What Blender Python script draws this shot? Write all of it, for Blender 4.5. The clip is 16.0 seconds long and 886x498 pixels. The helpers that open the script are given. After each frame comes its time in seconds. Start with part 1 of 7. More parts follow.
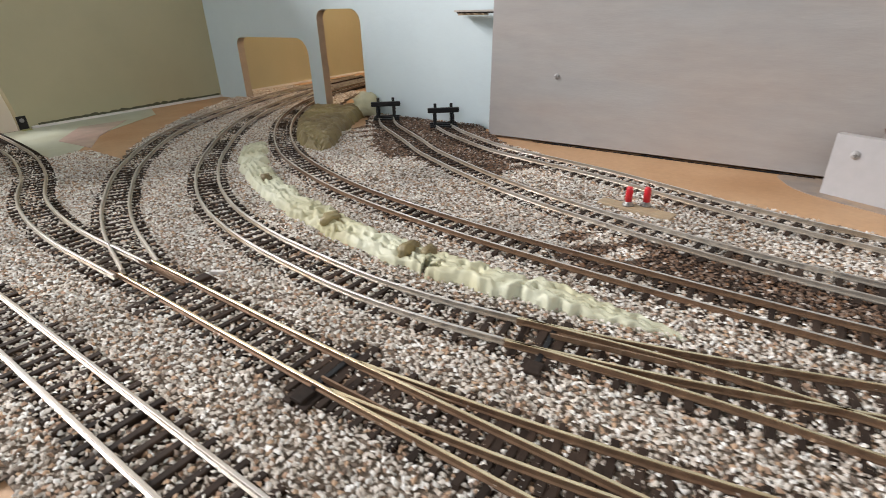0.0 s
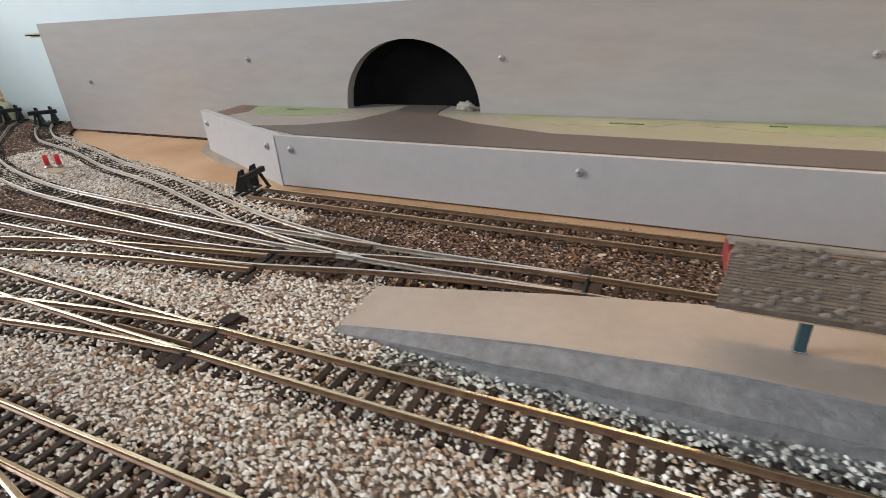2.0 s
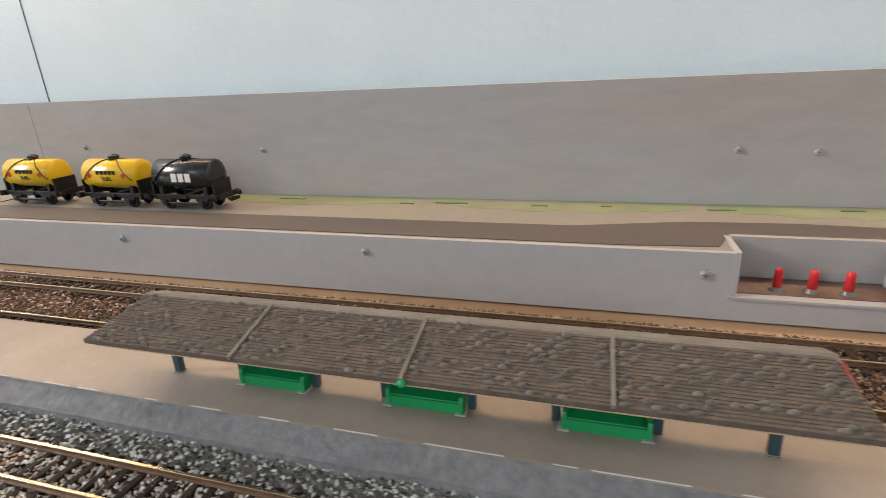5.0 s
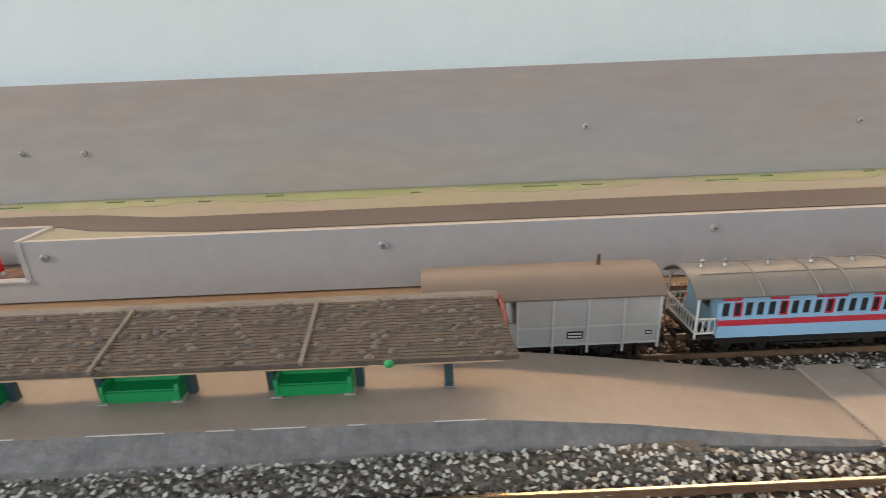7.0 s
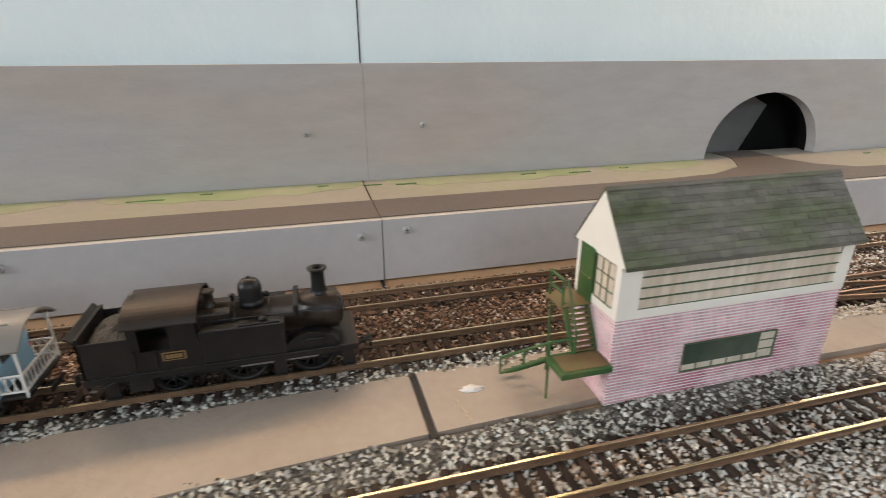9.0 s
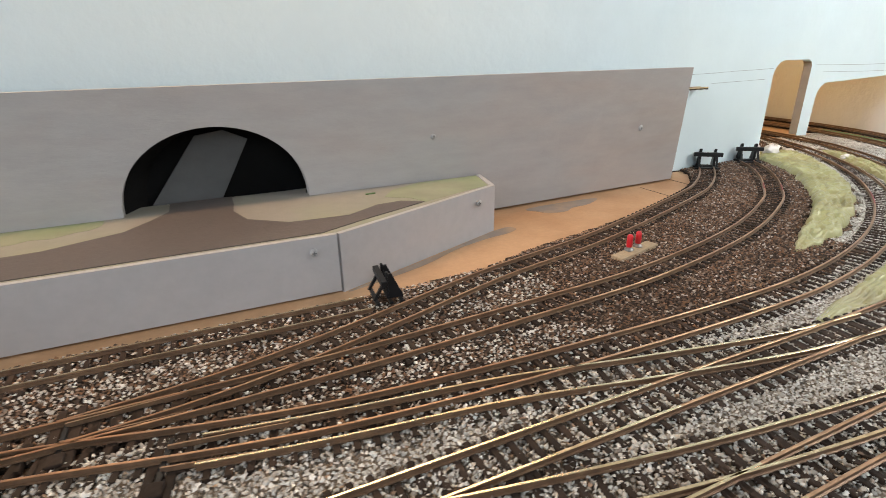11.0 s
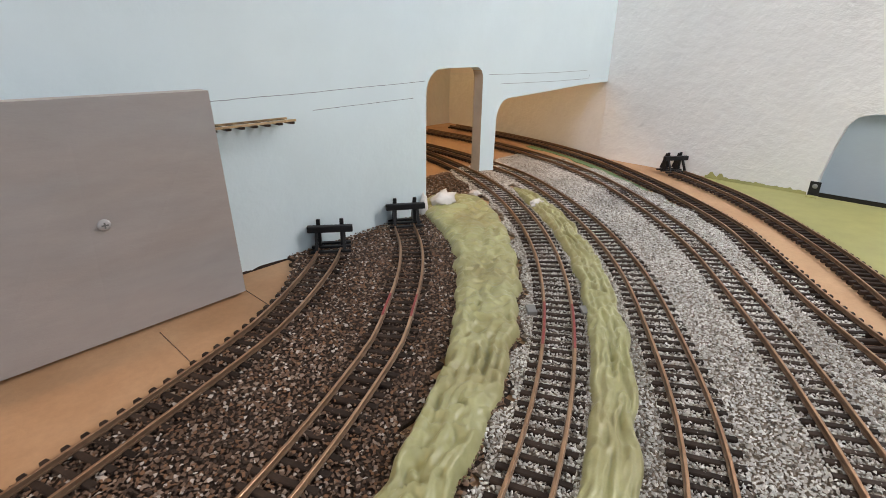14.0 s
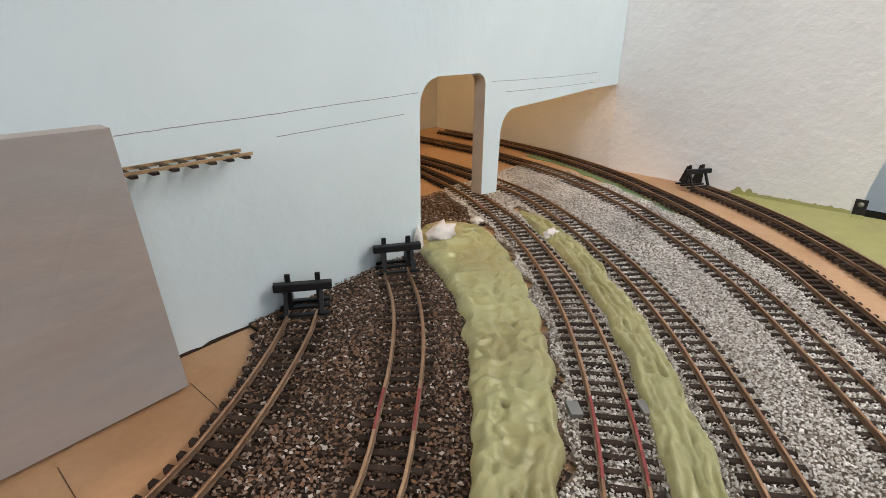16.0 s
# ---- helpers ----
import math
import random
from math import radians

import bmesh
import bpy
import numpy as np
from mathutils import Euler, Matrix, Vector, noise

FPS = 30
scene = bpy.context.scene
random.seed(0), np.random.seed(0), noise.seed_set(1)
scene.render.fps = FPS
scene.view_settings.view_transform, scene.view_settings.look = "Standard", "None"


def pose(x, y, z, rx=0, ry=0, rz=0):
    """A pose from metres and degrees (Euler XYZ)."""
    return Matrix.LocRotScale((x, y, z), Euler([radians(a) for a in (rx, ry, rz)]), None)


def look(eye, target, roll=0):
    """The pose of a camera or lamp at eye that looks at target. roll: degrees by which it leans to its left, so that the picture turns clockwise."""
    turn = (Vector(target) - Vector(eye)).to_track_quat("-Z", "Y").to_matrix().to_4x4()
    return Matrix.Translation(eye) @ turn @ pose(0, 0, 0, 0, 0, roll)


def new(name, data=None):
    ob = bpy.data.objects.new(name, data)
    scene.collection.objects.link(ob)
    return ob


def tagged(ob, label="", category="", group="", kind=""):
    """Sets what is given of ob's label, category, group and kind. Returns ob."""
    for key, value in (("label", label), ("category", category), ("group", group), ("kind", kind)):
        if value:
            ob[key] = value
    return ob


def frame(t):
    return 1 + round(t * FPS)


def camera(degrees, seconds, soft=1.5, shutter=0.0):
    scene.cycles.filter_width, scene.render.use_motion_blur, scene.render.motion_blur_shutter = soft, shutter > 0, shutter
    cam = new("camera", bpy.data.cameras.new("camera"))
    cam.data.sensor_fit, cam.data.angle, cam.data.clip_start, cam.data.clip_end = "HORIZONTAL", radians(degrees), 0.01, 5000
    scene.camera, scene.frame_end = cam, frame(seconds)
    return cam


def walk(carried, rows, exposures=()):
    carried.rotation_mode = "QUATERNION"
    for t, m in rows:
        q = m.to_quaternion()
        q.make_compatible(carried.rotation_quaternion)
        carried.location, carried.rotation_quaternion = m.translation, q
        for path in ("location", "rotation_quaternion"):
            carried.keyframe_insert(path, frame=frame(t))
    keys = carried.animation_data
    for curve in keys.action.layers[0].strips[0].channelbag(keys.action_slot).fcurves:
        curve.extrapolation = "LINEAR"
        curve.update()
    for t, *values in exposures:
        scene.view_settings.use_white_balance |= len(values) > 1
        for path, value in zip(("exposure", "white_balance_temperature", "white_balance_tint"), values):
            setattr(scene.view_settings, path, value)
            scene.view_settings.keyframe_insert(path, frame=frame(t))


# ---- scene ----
cam = camera(81.8, 16.0, soft=0.8, shutter=0.13)
PATH = [
    (0, (0.4154, -0.0748, 0.1276), (0.3099, 0.0712, 0.0408), -1.73),
    (0.5, (0.5329, -0.0693, 0.1329), (0.4359, 0.0833, 0.0475), -2.02),
    (1, (0.6653, -0.0561, 0.1253), (0.5780, 0.1027, 0.0407), -2.61),
    (1.5, (0.7798, -0.0463, 0.1391), (0.7009, 0.1163, 0.0536), -3.41),
    (2, (0.8974, -0.0245, 0.1316), (0.8180, 0.1365, 0.0434), -3.67),
    (2.5, (0.9836, -0.0259, 0.1424), (0.8986, 0.1319, 0.0536), -4.01),
    (3, (1.1092, -0.0336, 0.1491), (1.0247, 0.1268, 0.0646), -4.31),
    (3.2, (1.1697, -0.0330, 0.1583), (1.0875, 0.1297, 0.0760), -4.50),
    (5.3, (1.6921, -0.0115, 0.1447), (1.6468, 0.1717, 0.0784), -2.80),
    (5.5, (1.7276, -0.0178, 0.1502), (1.6905, 0.1670, 0.0834), -2.82),
    (6, (1.8352, -0.0267, 0.1449), (1.8174, 0.1604, 0.0767), -2.84),
    (6.5, (1.9651, -0.0190, 0.1426), (1.9567, 0.1686, 0.0738), -3.00),
    (7, (2.0647, -0.0195, 0.1367), (2.0657, 0.1682, 0.0678), -2.29),
    (7.5, (2.1497, -0.0284, 0.1348), (2.1600, 0.1581, 0.0632), -1.36),
    (8, (2.2226, -0.0277, 0.1363), (2.2494, 0.1568, 0.0638), -0.38),
    (8.5, (2.2923, -0.0171, 0.1391), (2.3337, 0.1646, 0.0666), -0.09),
    (9, (2.4046, -0.0203, 0.1405), (2.4532, 0.1596, 0.0679), -0.12),
    (9.5, (2.5472, -0.0341, 0.1428), (2.5969, 0.1446, 0.0681), -0.26),
    (10, (2.6652, -0.0304, 0.1605), (2.7279, 0.1443, 0.0861), -0.55),
    (10.2, (2.7017, -0.0330, 0.1602), (2.7701, 0.1399, 0.0866), -0.78),
    (12.3, (3.0660, -0.0175, 0.1374), (3.1548, 0.1467, 0.0658), 0.43),
    (12.5, (3.0908, -0.0013, 0.1430), (3.1875, 0.1577, 0.0698), 0.97),
    (13, (3.1494, 0.0583, 0.1572), (3.2650, 0.2043, 0.0841), 1.32),
    (13.5, (3.1927, 0.0915, 0.1579), (3.3210, 0.2262, 0.0845), 1.15),
    (14, (3.2301, 0.1147, 0.1573), (3.3661, 0.2402, 0.0817), 0.86),
    (14.5, (3.2620, 0.1361, 0.1517), (3.4004, 0.2580, 0.0744), 0.26),
    (15, (3.2784, 0.1637, 0.1534), (3.4177, 0.2841, 0.0755), 0.41),
    (15.5, (3.2859, 0.1816, 0.1584), (3.4256, 0.3016, 0.0803), 0.55),
    (16, (3.2897, 0.1876, 0.1630), (3.4296, 0.3076, 0.0853), 0.61),
]
EXPOSURES = [(0.0, -0.18, 6650, 12), (1.5, -0.22, 6450, 10), (3.2, -0.20, 6400, 10), (5.3, -0.12, 6450, 10), (8.0, -0.04, 6400, 9), (10.2, -0.06, 6300, 8), (12.3, -0.36, 6350, 11), (14.0, -0.53, 6300, 13), (16.0, -0.54, 6500, 13)]
walk(cam, [(t, look(eye, target, roll)) for t, eye, target, roll in PATH], EXPOSURES)

U = 0.053        # the layout's unit of plan, in metres
MM = 0.001       # model parts are drawn in millimetres
MID = 33.17      # the layout is close to symmetrical about this x
RAIL_Z = 0.085   # top of the rails


def mirrored(pts):
    return [(2 * MID - x, y) for x, y in pts]


# ---- world and lights ----
world = bpy.data.worlds.new("world")
scene.world = world
world.use_nodes = True
sky = world.node_tree.nodes.new("ShaderNodeTexSky")
sky.sky_type = "NISHITA"
sky.sun_disc = False
sky.sun_elevation = radians(40)
sky.sun_rotation = radians(160)
world.node_tree.links.new(sky.outputs[0], world.node_tree.nodes["Background"].inputs[0])
world.node_tree.nodes["Background"].inputs[1].default_value = 0.1


def area_lamp(name, at, aim, sx, sy, power, color):
    lamp = bpy.data.lights.new(name, "AREA")
    lamp.shape, lamp.size, lamp.size_y = "RECTANGLE", sx * U, sy * U
    lamp.energy, lamp.color = power, color
    ob = new(name, lamp)
    ob.matrix_world = look([c * U for c in at], [c * U for c in aim])
    return ob


# daylight through the windows, a lamp over the east end, and the warm lamps along the backscene
area_lamp("window_light_far_west", (-37.5, -15, 27), (20, 6, 0), 16, 16, 125.0, (0.96, 0.97, 1.0))
area_lamp("window_light_west", (12, -38, 20), (16, 5, 0), 16, 16, 9.0, (0.80, 0.92, 1.0))
area_lamp("window_light_east", (48, -38, 20), (56, 2, 2), 16, 16, 14.0, (0.86, 0.94, 1.0))
# lamp above the east end, out of view; that wall has no window
area_lamp("east_end_lamp_light", (73.2, -2.0, 11), (68.5, 7, 0), 6, 6, 7.0, (1.0, 0.96, 0.92))
area_lamp("backscene_lamp_light", (37, 7.75, 6.5), (37, 2.6, 0.3), 46, 0.5, 4.8, (1.0, 0.64, 0.36))
area_lamp("corner_lamp_light_east", (69, 14.0, 6.5), (71.5, 10.5, 0), 6, 4, 1.1, (1.0, 0.64, 0.30))
# unseen warm fill, added to brighten the passage behind the west openings
area_lamp("passage_fill_light_west", (-3, 14.0, 6.5), (-5, 10.5, 0), 5, 2, 1.0, (1.0, 0.75, 0.5))


# ---- materials ----
def node(nt, kind, **inputs):
    n = nt.nodes.new(kind)
    for key, value in inputs.items():
        n.inputs[key.replace("_", " ")].default_value = value
    return n


def mat(name, base, rough=0.6, metal=0.0, vary=0.12, scale=60.0, bump=0.0, bump_scale=400.0, tint=None, tint_scale=12.0,
        tint_amount=0.5, stretch=None, island=0.0, obj=0.0, spec=0.5, relief=0.001):
    """A paint or solid: base colour, large stains towards tint, fine grain, relief."""
    m = bpy.data.materials.new(name)
    m.use_nodes = True
    nt = m.node_tree
    b = nt.nodes["Principled BSDF"]
    b.inputs["Roughness"].default_value, b.inputs["Metallic"].default_value = rough, metal
    b.inputs["Specular IOR Level"].default_value = spec
    co = nt.nodes.new("ShaderNodeTexCoord")
    vec = co.outputs["Object"]
    if stretch:
        mp = nt.nodes.new("ShaderNodeMapping")
        mp.inputs["Scale"].default_value = stretch
        nt.links.new(vec, mp.inputs["Vector"])
        vec = mp.outputs["Vector"]
    fine = node(nt, "ShaderNodeTexNoise", Scale=scale, Detail=4.0, Roughness=0.6)
    nt.links.new(vec, fine.inputs["Vector"])
    large = node(nt, "ShaderNodeTexNoise", Scale=tint_scale, Detail=3.0, Roughness=0.55)
    nt.links.new(vec, large.inputs["Vector"])
    ramp = nt.nodes.new("ShaderNodeMapRange")
    ramp.inputs["From Min"].default_value, ramp.inputs["From Max"].default_value = 0.42, 0.68
    ramp.inputs["To Max"].default_value = tint_amount
    nt.links.new(large.outputs["Fac"], ramp.inputs["Value"])
    mix = nt.nodes.new("ShaderNodeMix")
    mix.data_type = "RGBA"
    mix.inputs[6].default_value = (*base, 1)
    mix.inputs[7].default_value = (*(tint or [c * 0.8 for c in base]), 1)
    nt.links.new(ramp.outputs[0], mix.inputs[0])
    hsv = nt.nodes.new("ShaderNodeHueSaturation")
    nt.links.new(mix.outputs[2], hsv.inputs["Color"])
    val = nt.nodes.new("ShaderNodeMapRange")
    val.inputs["From Min"].default_value, val.inputs["From Max"].default_value = 0.25, 0.75
    val.inputs["To Min"].default_value, val.inputs["To Max"].default_value = 1 - vary, 1 + vary
    nt.links.new(fine.outputs["Fac"], val.inputs["Value"])
    out = val.outputs[0]
    for amount, source in ((island, "island"), (obj, "object")):
        if amount:
            src = nt.nodes.new("ShaderNodeNewGeometry").outputs["Random Per Island"] if source == "island" else nt.nodes.new("ShaderNodeObjectInfo").outputs["Random"]
            rnd = nt.nodes.new("ShaderNodeMapRange")
            rnd.inputs["To Min"].default_value, rnd.inputs["To Max"].default_value = 1 - amount, 1 + amount
            nt.links.new(src, rnd.inputs["Value"])
            mul = nt.nodes.new("ShaderNodeMath")
            mul.operation = "MULTIPLY"
            nt.links.new(out, mul.inputs[0])
            nt.links.new(rnd.outputs[0], mul.inputs[1])
            out = mul.outputs[0]
    nt.links.new(out, hsv.inputs["Value"])
    nt.links.new(hsv.outputs[0], b.inputs["Base Color"])
    rr = nt.nodes.new("ShaderNodeMapRange")
    rr.inputs["To Min"].default_value, rr.inputs["To Max"].default_value = max(0.05, rough - 0.12), min(1, rough + 0.12)
    nt.links.new(large.outputs["Fac"], rr.inputs["Value"])
    nt.links.new(rr.outputs[0], b.inputs["Roughness"])
    if bump:
        bn = node(nt, "ShaderNodeTexNoise", Scale=bump_scale, Detail=5.0, Roughness=0.6)
        nt.links.new(vec, bn.inputs["Vector"])
        bp = nt.nodes.new("ShaderNodeBump")
        bp.inputs["Strength"].default_value, bp.inputs["Distance"].default_value = bump, relief
        nt.links.new(bn.outputs["Fac"], bp.inputs["Height"])
        nt.links.new(bp.outputs[0], b.inputs["Normal"])
    return m


def speckled(name, colours, rough=0.9):
    """Loose chippings: each one takes one of the colours."""
    m = bpy.data.materials.new(name)
    m.use_nodes = True
    nt = m.node_tree
    b = nt.nodes["Principled BSDF"]
    b.inputs["Roughness"].default_value = rough
    b.inputs["Specular IOR Level"].default_value = 0.15
    geo = nt.nodes.new("ShaderNodeNewGeometry")
    ramp = nt.nodes.new("ShaderNodeValToRGB")
    ramp.color_ramp.interpolation = "CONSTANT"
    els = ramp.color_ramp.elements
    at = 0.0
    for n, (share, c) in enumerate(colours):
        e = els[n] if n < 2 else els.new(at)
        e.position, e.color = at, (*c, 1)
        at += share
    nt.links.new(geo.outputs["Random Per Island"], ramp.inputs[0])
    co = nt.nodes.new("ShaderNodeTexCoord")
    big = node(nt, "ShaderNodeTexNoise", Scale=14.0, Detail=3.0)
    nt.links.new(co.outputs["Object"], big.inputs["Vector"])
    mr = nt.nodes.new("ShaderNodeMapRange")
    mr.inputs["From Min"].default_value, mr.inputs["From Max"].default_value = 0.3, 0.7
    mr.inputs["To Min"].default_value, mr.inputs["To Max"].default_value = 0.78, 1.18
    nt.links.new(big.outputs["Fac"], mr.inputs["Value"])
    hsv = nt.nodes.new("ShaderNodeHueSaturation")
    nt.links.new(ramp.outputs[0], hsv.inputs["Color"])
    nt.links.new(mr.outputs[0], hsv.inputs["Value"])
    nt.links.new(hsv.outputs[0], b.inputs["Base Color"])
    return m


# for unseen room surfaces, kept dark to cut bounced light
ROOMWALL = mat("darkened_room_paint", (0.34, 0.32, 0.29), 0.7, vary=0.05, scale=10)
BLUE = mat("pale_blue_emulsion", (0.63, 0.735, 0.775), 0.55, vary=0.03, scale=20, bump=0.45, bump_scale=110, tint=(0.69, 0.77, 0.77), tint_scale=3)
CREAM = mat("cream_emulsion", (0.82, 0.815, 0.79), 0.42, vary=0.03, scale=20, bump=1.0, bump_scale=70, relief=0.0026, tint_scale=3)
OLIVE = mat("sage_wall_paint", (0.46, 0.425, 0.275), 0.6, vary=0.04, scale=20, bump=0.3, bump_scale=90, tint_scale=3)
GREY = mat("stone_grey_board_paint", (0.37, 0.355, 0.345), 0.5, vary=0.07, scale=60, stretch=(0.45, 1, 1.6), bump=0.2, bump_scale=260, tint=(0.39, 0.335, 0.30), tint_scale=9, tint_amount=0.9)
GREYEDGE = mat("bare_board_edge", (0.45, 0.36, 0.27), 0.7, bump=0.2)
FASCIA = mat("pale_grey_board_paint", (0.425, 0.41, 0.41), 0.5, vary=0.05, scale=120, bump=0.12, bump_scale=300, tint=(0.42, 0.40, 0.39), tint_scale=6, tint_amount=0.7)
TAN = mat("bare_hardboard", (0.53, 0.325, 0.18), 0.6, vary=0.07, scale=250, bump=0.15, bump_scale=500, tint=(0.40, 0.215, 0.10), tint_scale=9, tint_amount=0.8)
TANPAINT = mat("tan_platform_paint", (0.36, 0.30, 0.25), 0.42, vary=0.06, scale=200, bump=0.2, bump_scale=300, tint=(0.29, 0.235, 0.19), tint_scale=12, tint_amount=0.8)
GREYPLAT = mat("grey_plaster_slope", (0.19, 0.188, 0.188), 0.75, vary=0.28, scale=220, bump=1.0, bump_scale=260, tint=(0.15, 0.15, 0.15), tint_scale=90, tint_amount=0.6)
PLY = mat("bare_plywood", (0.58, 0.42, 0.26), 0.6, vary=0.08, scale=80, stretch=(1, 6, 1), bump=0.1)
ROAD = mat("road_brown_paint", (0.10, 0.084, 0.077), 0.55, vary=0.1, scale=200, bump=0.2, tint=(0.13, 0.106, 0.094), tint_scale=14)
VERGE = mat("verge_paint", (0.28, 0.258, 0.225), 0.6, vary=0.06, scale=90, tint=(0.27, 0.275, 0.185), tint_scale=7, tint_amount=0.9, bump=0.1)
CLAY = mat("green_clay", (0.40, 0.39, 0.19), 0.36, vary=0.12, scale=70, tint=(0.28, 0.22, 0.095), tint_scale=13, tint_amount=0.6, bump=0.3, bump_scale=140)
PLASTER = mat("bare_plaster", (0.75, 0.71, 0.68), 0.8, vary=0.06, bump=0.6, bump_scale=200)
RAILPALE = mat("pale_nickel_rail", (0.60, 0.55, 0.48), 0.32, 0.7, vary=0.2, scale=120, tint=(0.42, 0.31, 0.20), tint_scale=16, tint_amount=0.8)
RUSTHEAD = mat("copper_brown_rail_head", (0.46, 0.28, 0.17), 0.34, 0.8, vary=0.2, scale=80, tint=(0.30, 0.16, 0.09), tint_scale=14, tint_amount=0.8)
# west rail heads: the window's white reflection is put into the colour
RAILSILVER = mat("window_sheen_rail_head", (0.64, 0.61, 0.57), 0.38, 0.75, vary=0.15, scale=80, tint=(0.46, 0.39, 0.31), tint_scale=12, tint_amount=0.7)
RAILSIDE = mat("weathered_rail", (0.25, 0.16, 0.10), 0.42, 0.5, vary=0.25, scale=200, tint=(0.15, 0.08, 0.05), tint_scale=30)
# gold tone carries the warm lamp's glint on the rail heads
RAILTOP = mat("warm_glint_rail_head", (0.80, 0.65, 0.43), 0.25, 0.95, vary=0.15, scale=80, tint=(0.52, 0.36, 0.20), tint_scale=12, tint_amount=0.8)
SLEEPER = mat("dark_brown_sleeper", (0.038, 0.024, 0.017), 0.7, vary=0.3, scale=300, obj=0.35, tint=(0.017, 0.014, 0.012), tint_scale=40, spec=0.2)
BLACK = mat("black_plastic", (0.010, 0.010, 0.011), 0.45, vary=0.2, spec=0.3)
BED_GREY = mat("ballast_bed", (0.26, 0.21, 0.165), 0.9, vary=0.5, scale=700, bump=1.0, bump_scale=800, tint=(0.15, 0.11, 0.08), tint_scale=40, spec=0.15)
BED_BROWN = mat("brown_ballast_bed", (0.045, 0.032, 0.025), 0.9, vary=0.5, scale=700, bump=1.0, bump_scale=800, spec=0.15)
CHIP_GREY = speckled("granite_chippings", [(0.33, (0.68, 0.62, 0.55)), (0.21, (0.56, 0.49, 0.42)), (0.20, (0.83, 0.80, 0.75)), (0.11, (0.40, 0.27, 0.19)), (0.07, (0.19, 0.145, 0.115)), (0.08, (0.52, 0.36, 0.24))])
CHIP_EAST = speckled("pale_grey_chippings", [(0.34, (0.57, 0.545, 0.505)), (0.27, (0.45, 0.42, 0.38)), (0.20, (0.74, 0.72, 0.68)), (0.13, (0.29, 0.255, 0.22)), (0.06, (0.12, 0.105, 0.09))])
CHIP_BROWN = speckled("stained_chippings", [(0.34, (0.17, 0.11, 0.078)), (0.26, (0.08, 0.055, 0.042)), (0.15, (0.28, 0.21, 0.165)), (0.17, (0.22, 0.125, 0.075)), (0.08, (0.50, 0.44, 0.39))])
CHIP_DARK = speckled("dark_chippings", [(0.24, (0.16, 0.15, 0.135)), (0.36, (0.62, 0.62, 0.57)), (0.26, (0.40, 0.38, 0.34)), (0.14, (0.07, 0.065, 0.06))])
BED_DARK = mat("dark_ballast_bed", (0.15, 0.135, 0.115), 0.9, vary=0.5, scale=700, bump=1.0, bump_scale=800)


# ---- building helpers ----
def part(name, bm, material, parent=None, label="", s=U, smooth=False):
    """One mesh object from a bmesh drawn in units of s metres."""
    bmesh.ops.recalc_face_normals(bm, faces=bm.faces[:])
    bm.transform(Matrix.Scale(s, 4))
    me = bpy.data.meshes.new(name)
    bm.to_mesh(me)
    bm.free()
    for m in material if isinstance(material, (list, tuple)) else [material]:
        me.materials.append(m)
    if smooth:
        me.shade_smooth()
    ob = new(name, me)
    if parent:
        ob.parent = parent
    if label:
        tagged(ob, label)
    return ob


def shared(name, me, parent, m):
    """A further object on a mesh that exists."""
    ob = new(name, me)
    ob.parent = parent
    ob.matrix_basis = m
    return ob


def thing(name, x, y, z, rz=0.0, label="", category="", group="", kind=""):
    ob = new(name)
    ob.empty_display_size = 0.01
    ob.matrix_basis = pose(x * U, y * U, z * U, 0, 0, rz)
    return tagged(ob, label, category, group, kind)


def box(bm, x0, x1, y0, y1, z0, z1, bevel=0.0, mi=0):
    vs = [bm.verts.new((x, y, z)) for z in (z0, z1) for y in (y0, y1) for x in (x0, x1)]
    fs = [bm.faces.new([vs[i] for i in q]) for q in ((0, 2, 3, 1), (4, 5, 7, 6), (0, 1, 5, 4), (2, 6, 7, 3), (0, 4, 6, 2), (1, 3, 7, 5))]
    for f in fs:
        f.material_index = mi
    if bevel:
        es = list({e for f in fs for e in f.edges})
        bmesh.ops.bevel(bm, geom=es, offset=bevel, segments=2, affect="EDGES", profile=0.5)
    return vs


def prism(bm, outline, low, high, axis="z", mi=0):
    """An outline pulled along an axis. axis z: (x, y); y: (x, z); x: (y, z)."""
    put = {"z": lambda a, b, c: (a, b, c), "y": lambda a, b, c: (a, c, b), "x": lambda a, b, c: (c, a, b)}[axis]
    lo = [bm.verts.new(put(a, b, low)) for a, b in outline]
    hi = [bm.verts.new(put(a, b, high)) for a, b in outline]
    fs = [bm.faces.new(lo), bm.faces.new(hi)]
    n = len(outline)
    for i in range(n):
        fs.append(bm.faces.new((lo[i], lo[(i + 1) % n], hi[(i + 1) % n], hi[i])))
    for f in fs:
        f.material_index = mi
    return fs


def turned(bm, profile, at=(0, 0, 0), axis="z", n=20, mi=0):
    """A profile of (radius, height) turned about an axis."""
    rings = []
    for r, h in profile:
        ring = []
        for i in range(n):
            a = 2 * math.pi * i / n
            c, s = r * math.cos(a), r * math.sin(a)
            p = {"z": (c, s, h), "x": (h, c, s), "y": (c, h, s)}[axis]
            ring.append(bm.verts.new((at[0] + p[0], at[1] + p[1], at[2] + p[2])))
        rings.append(ring)
    fs = []
    for a, b in zip(rings, rings[1:]):
        for i in range(n):
            fs.append(bm.faces.new((a[i], a[(i + 1) % n], b[(i + 1) % n], b[i])))
    fs += [bm.faces.new(rings[0]), bm.faces.new(rings[-1])]
    for f in fs:
        f.material_index = mi
        f.smooth = True
    return fs


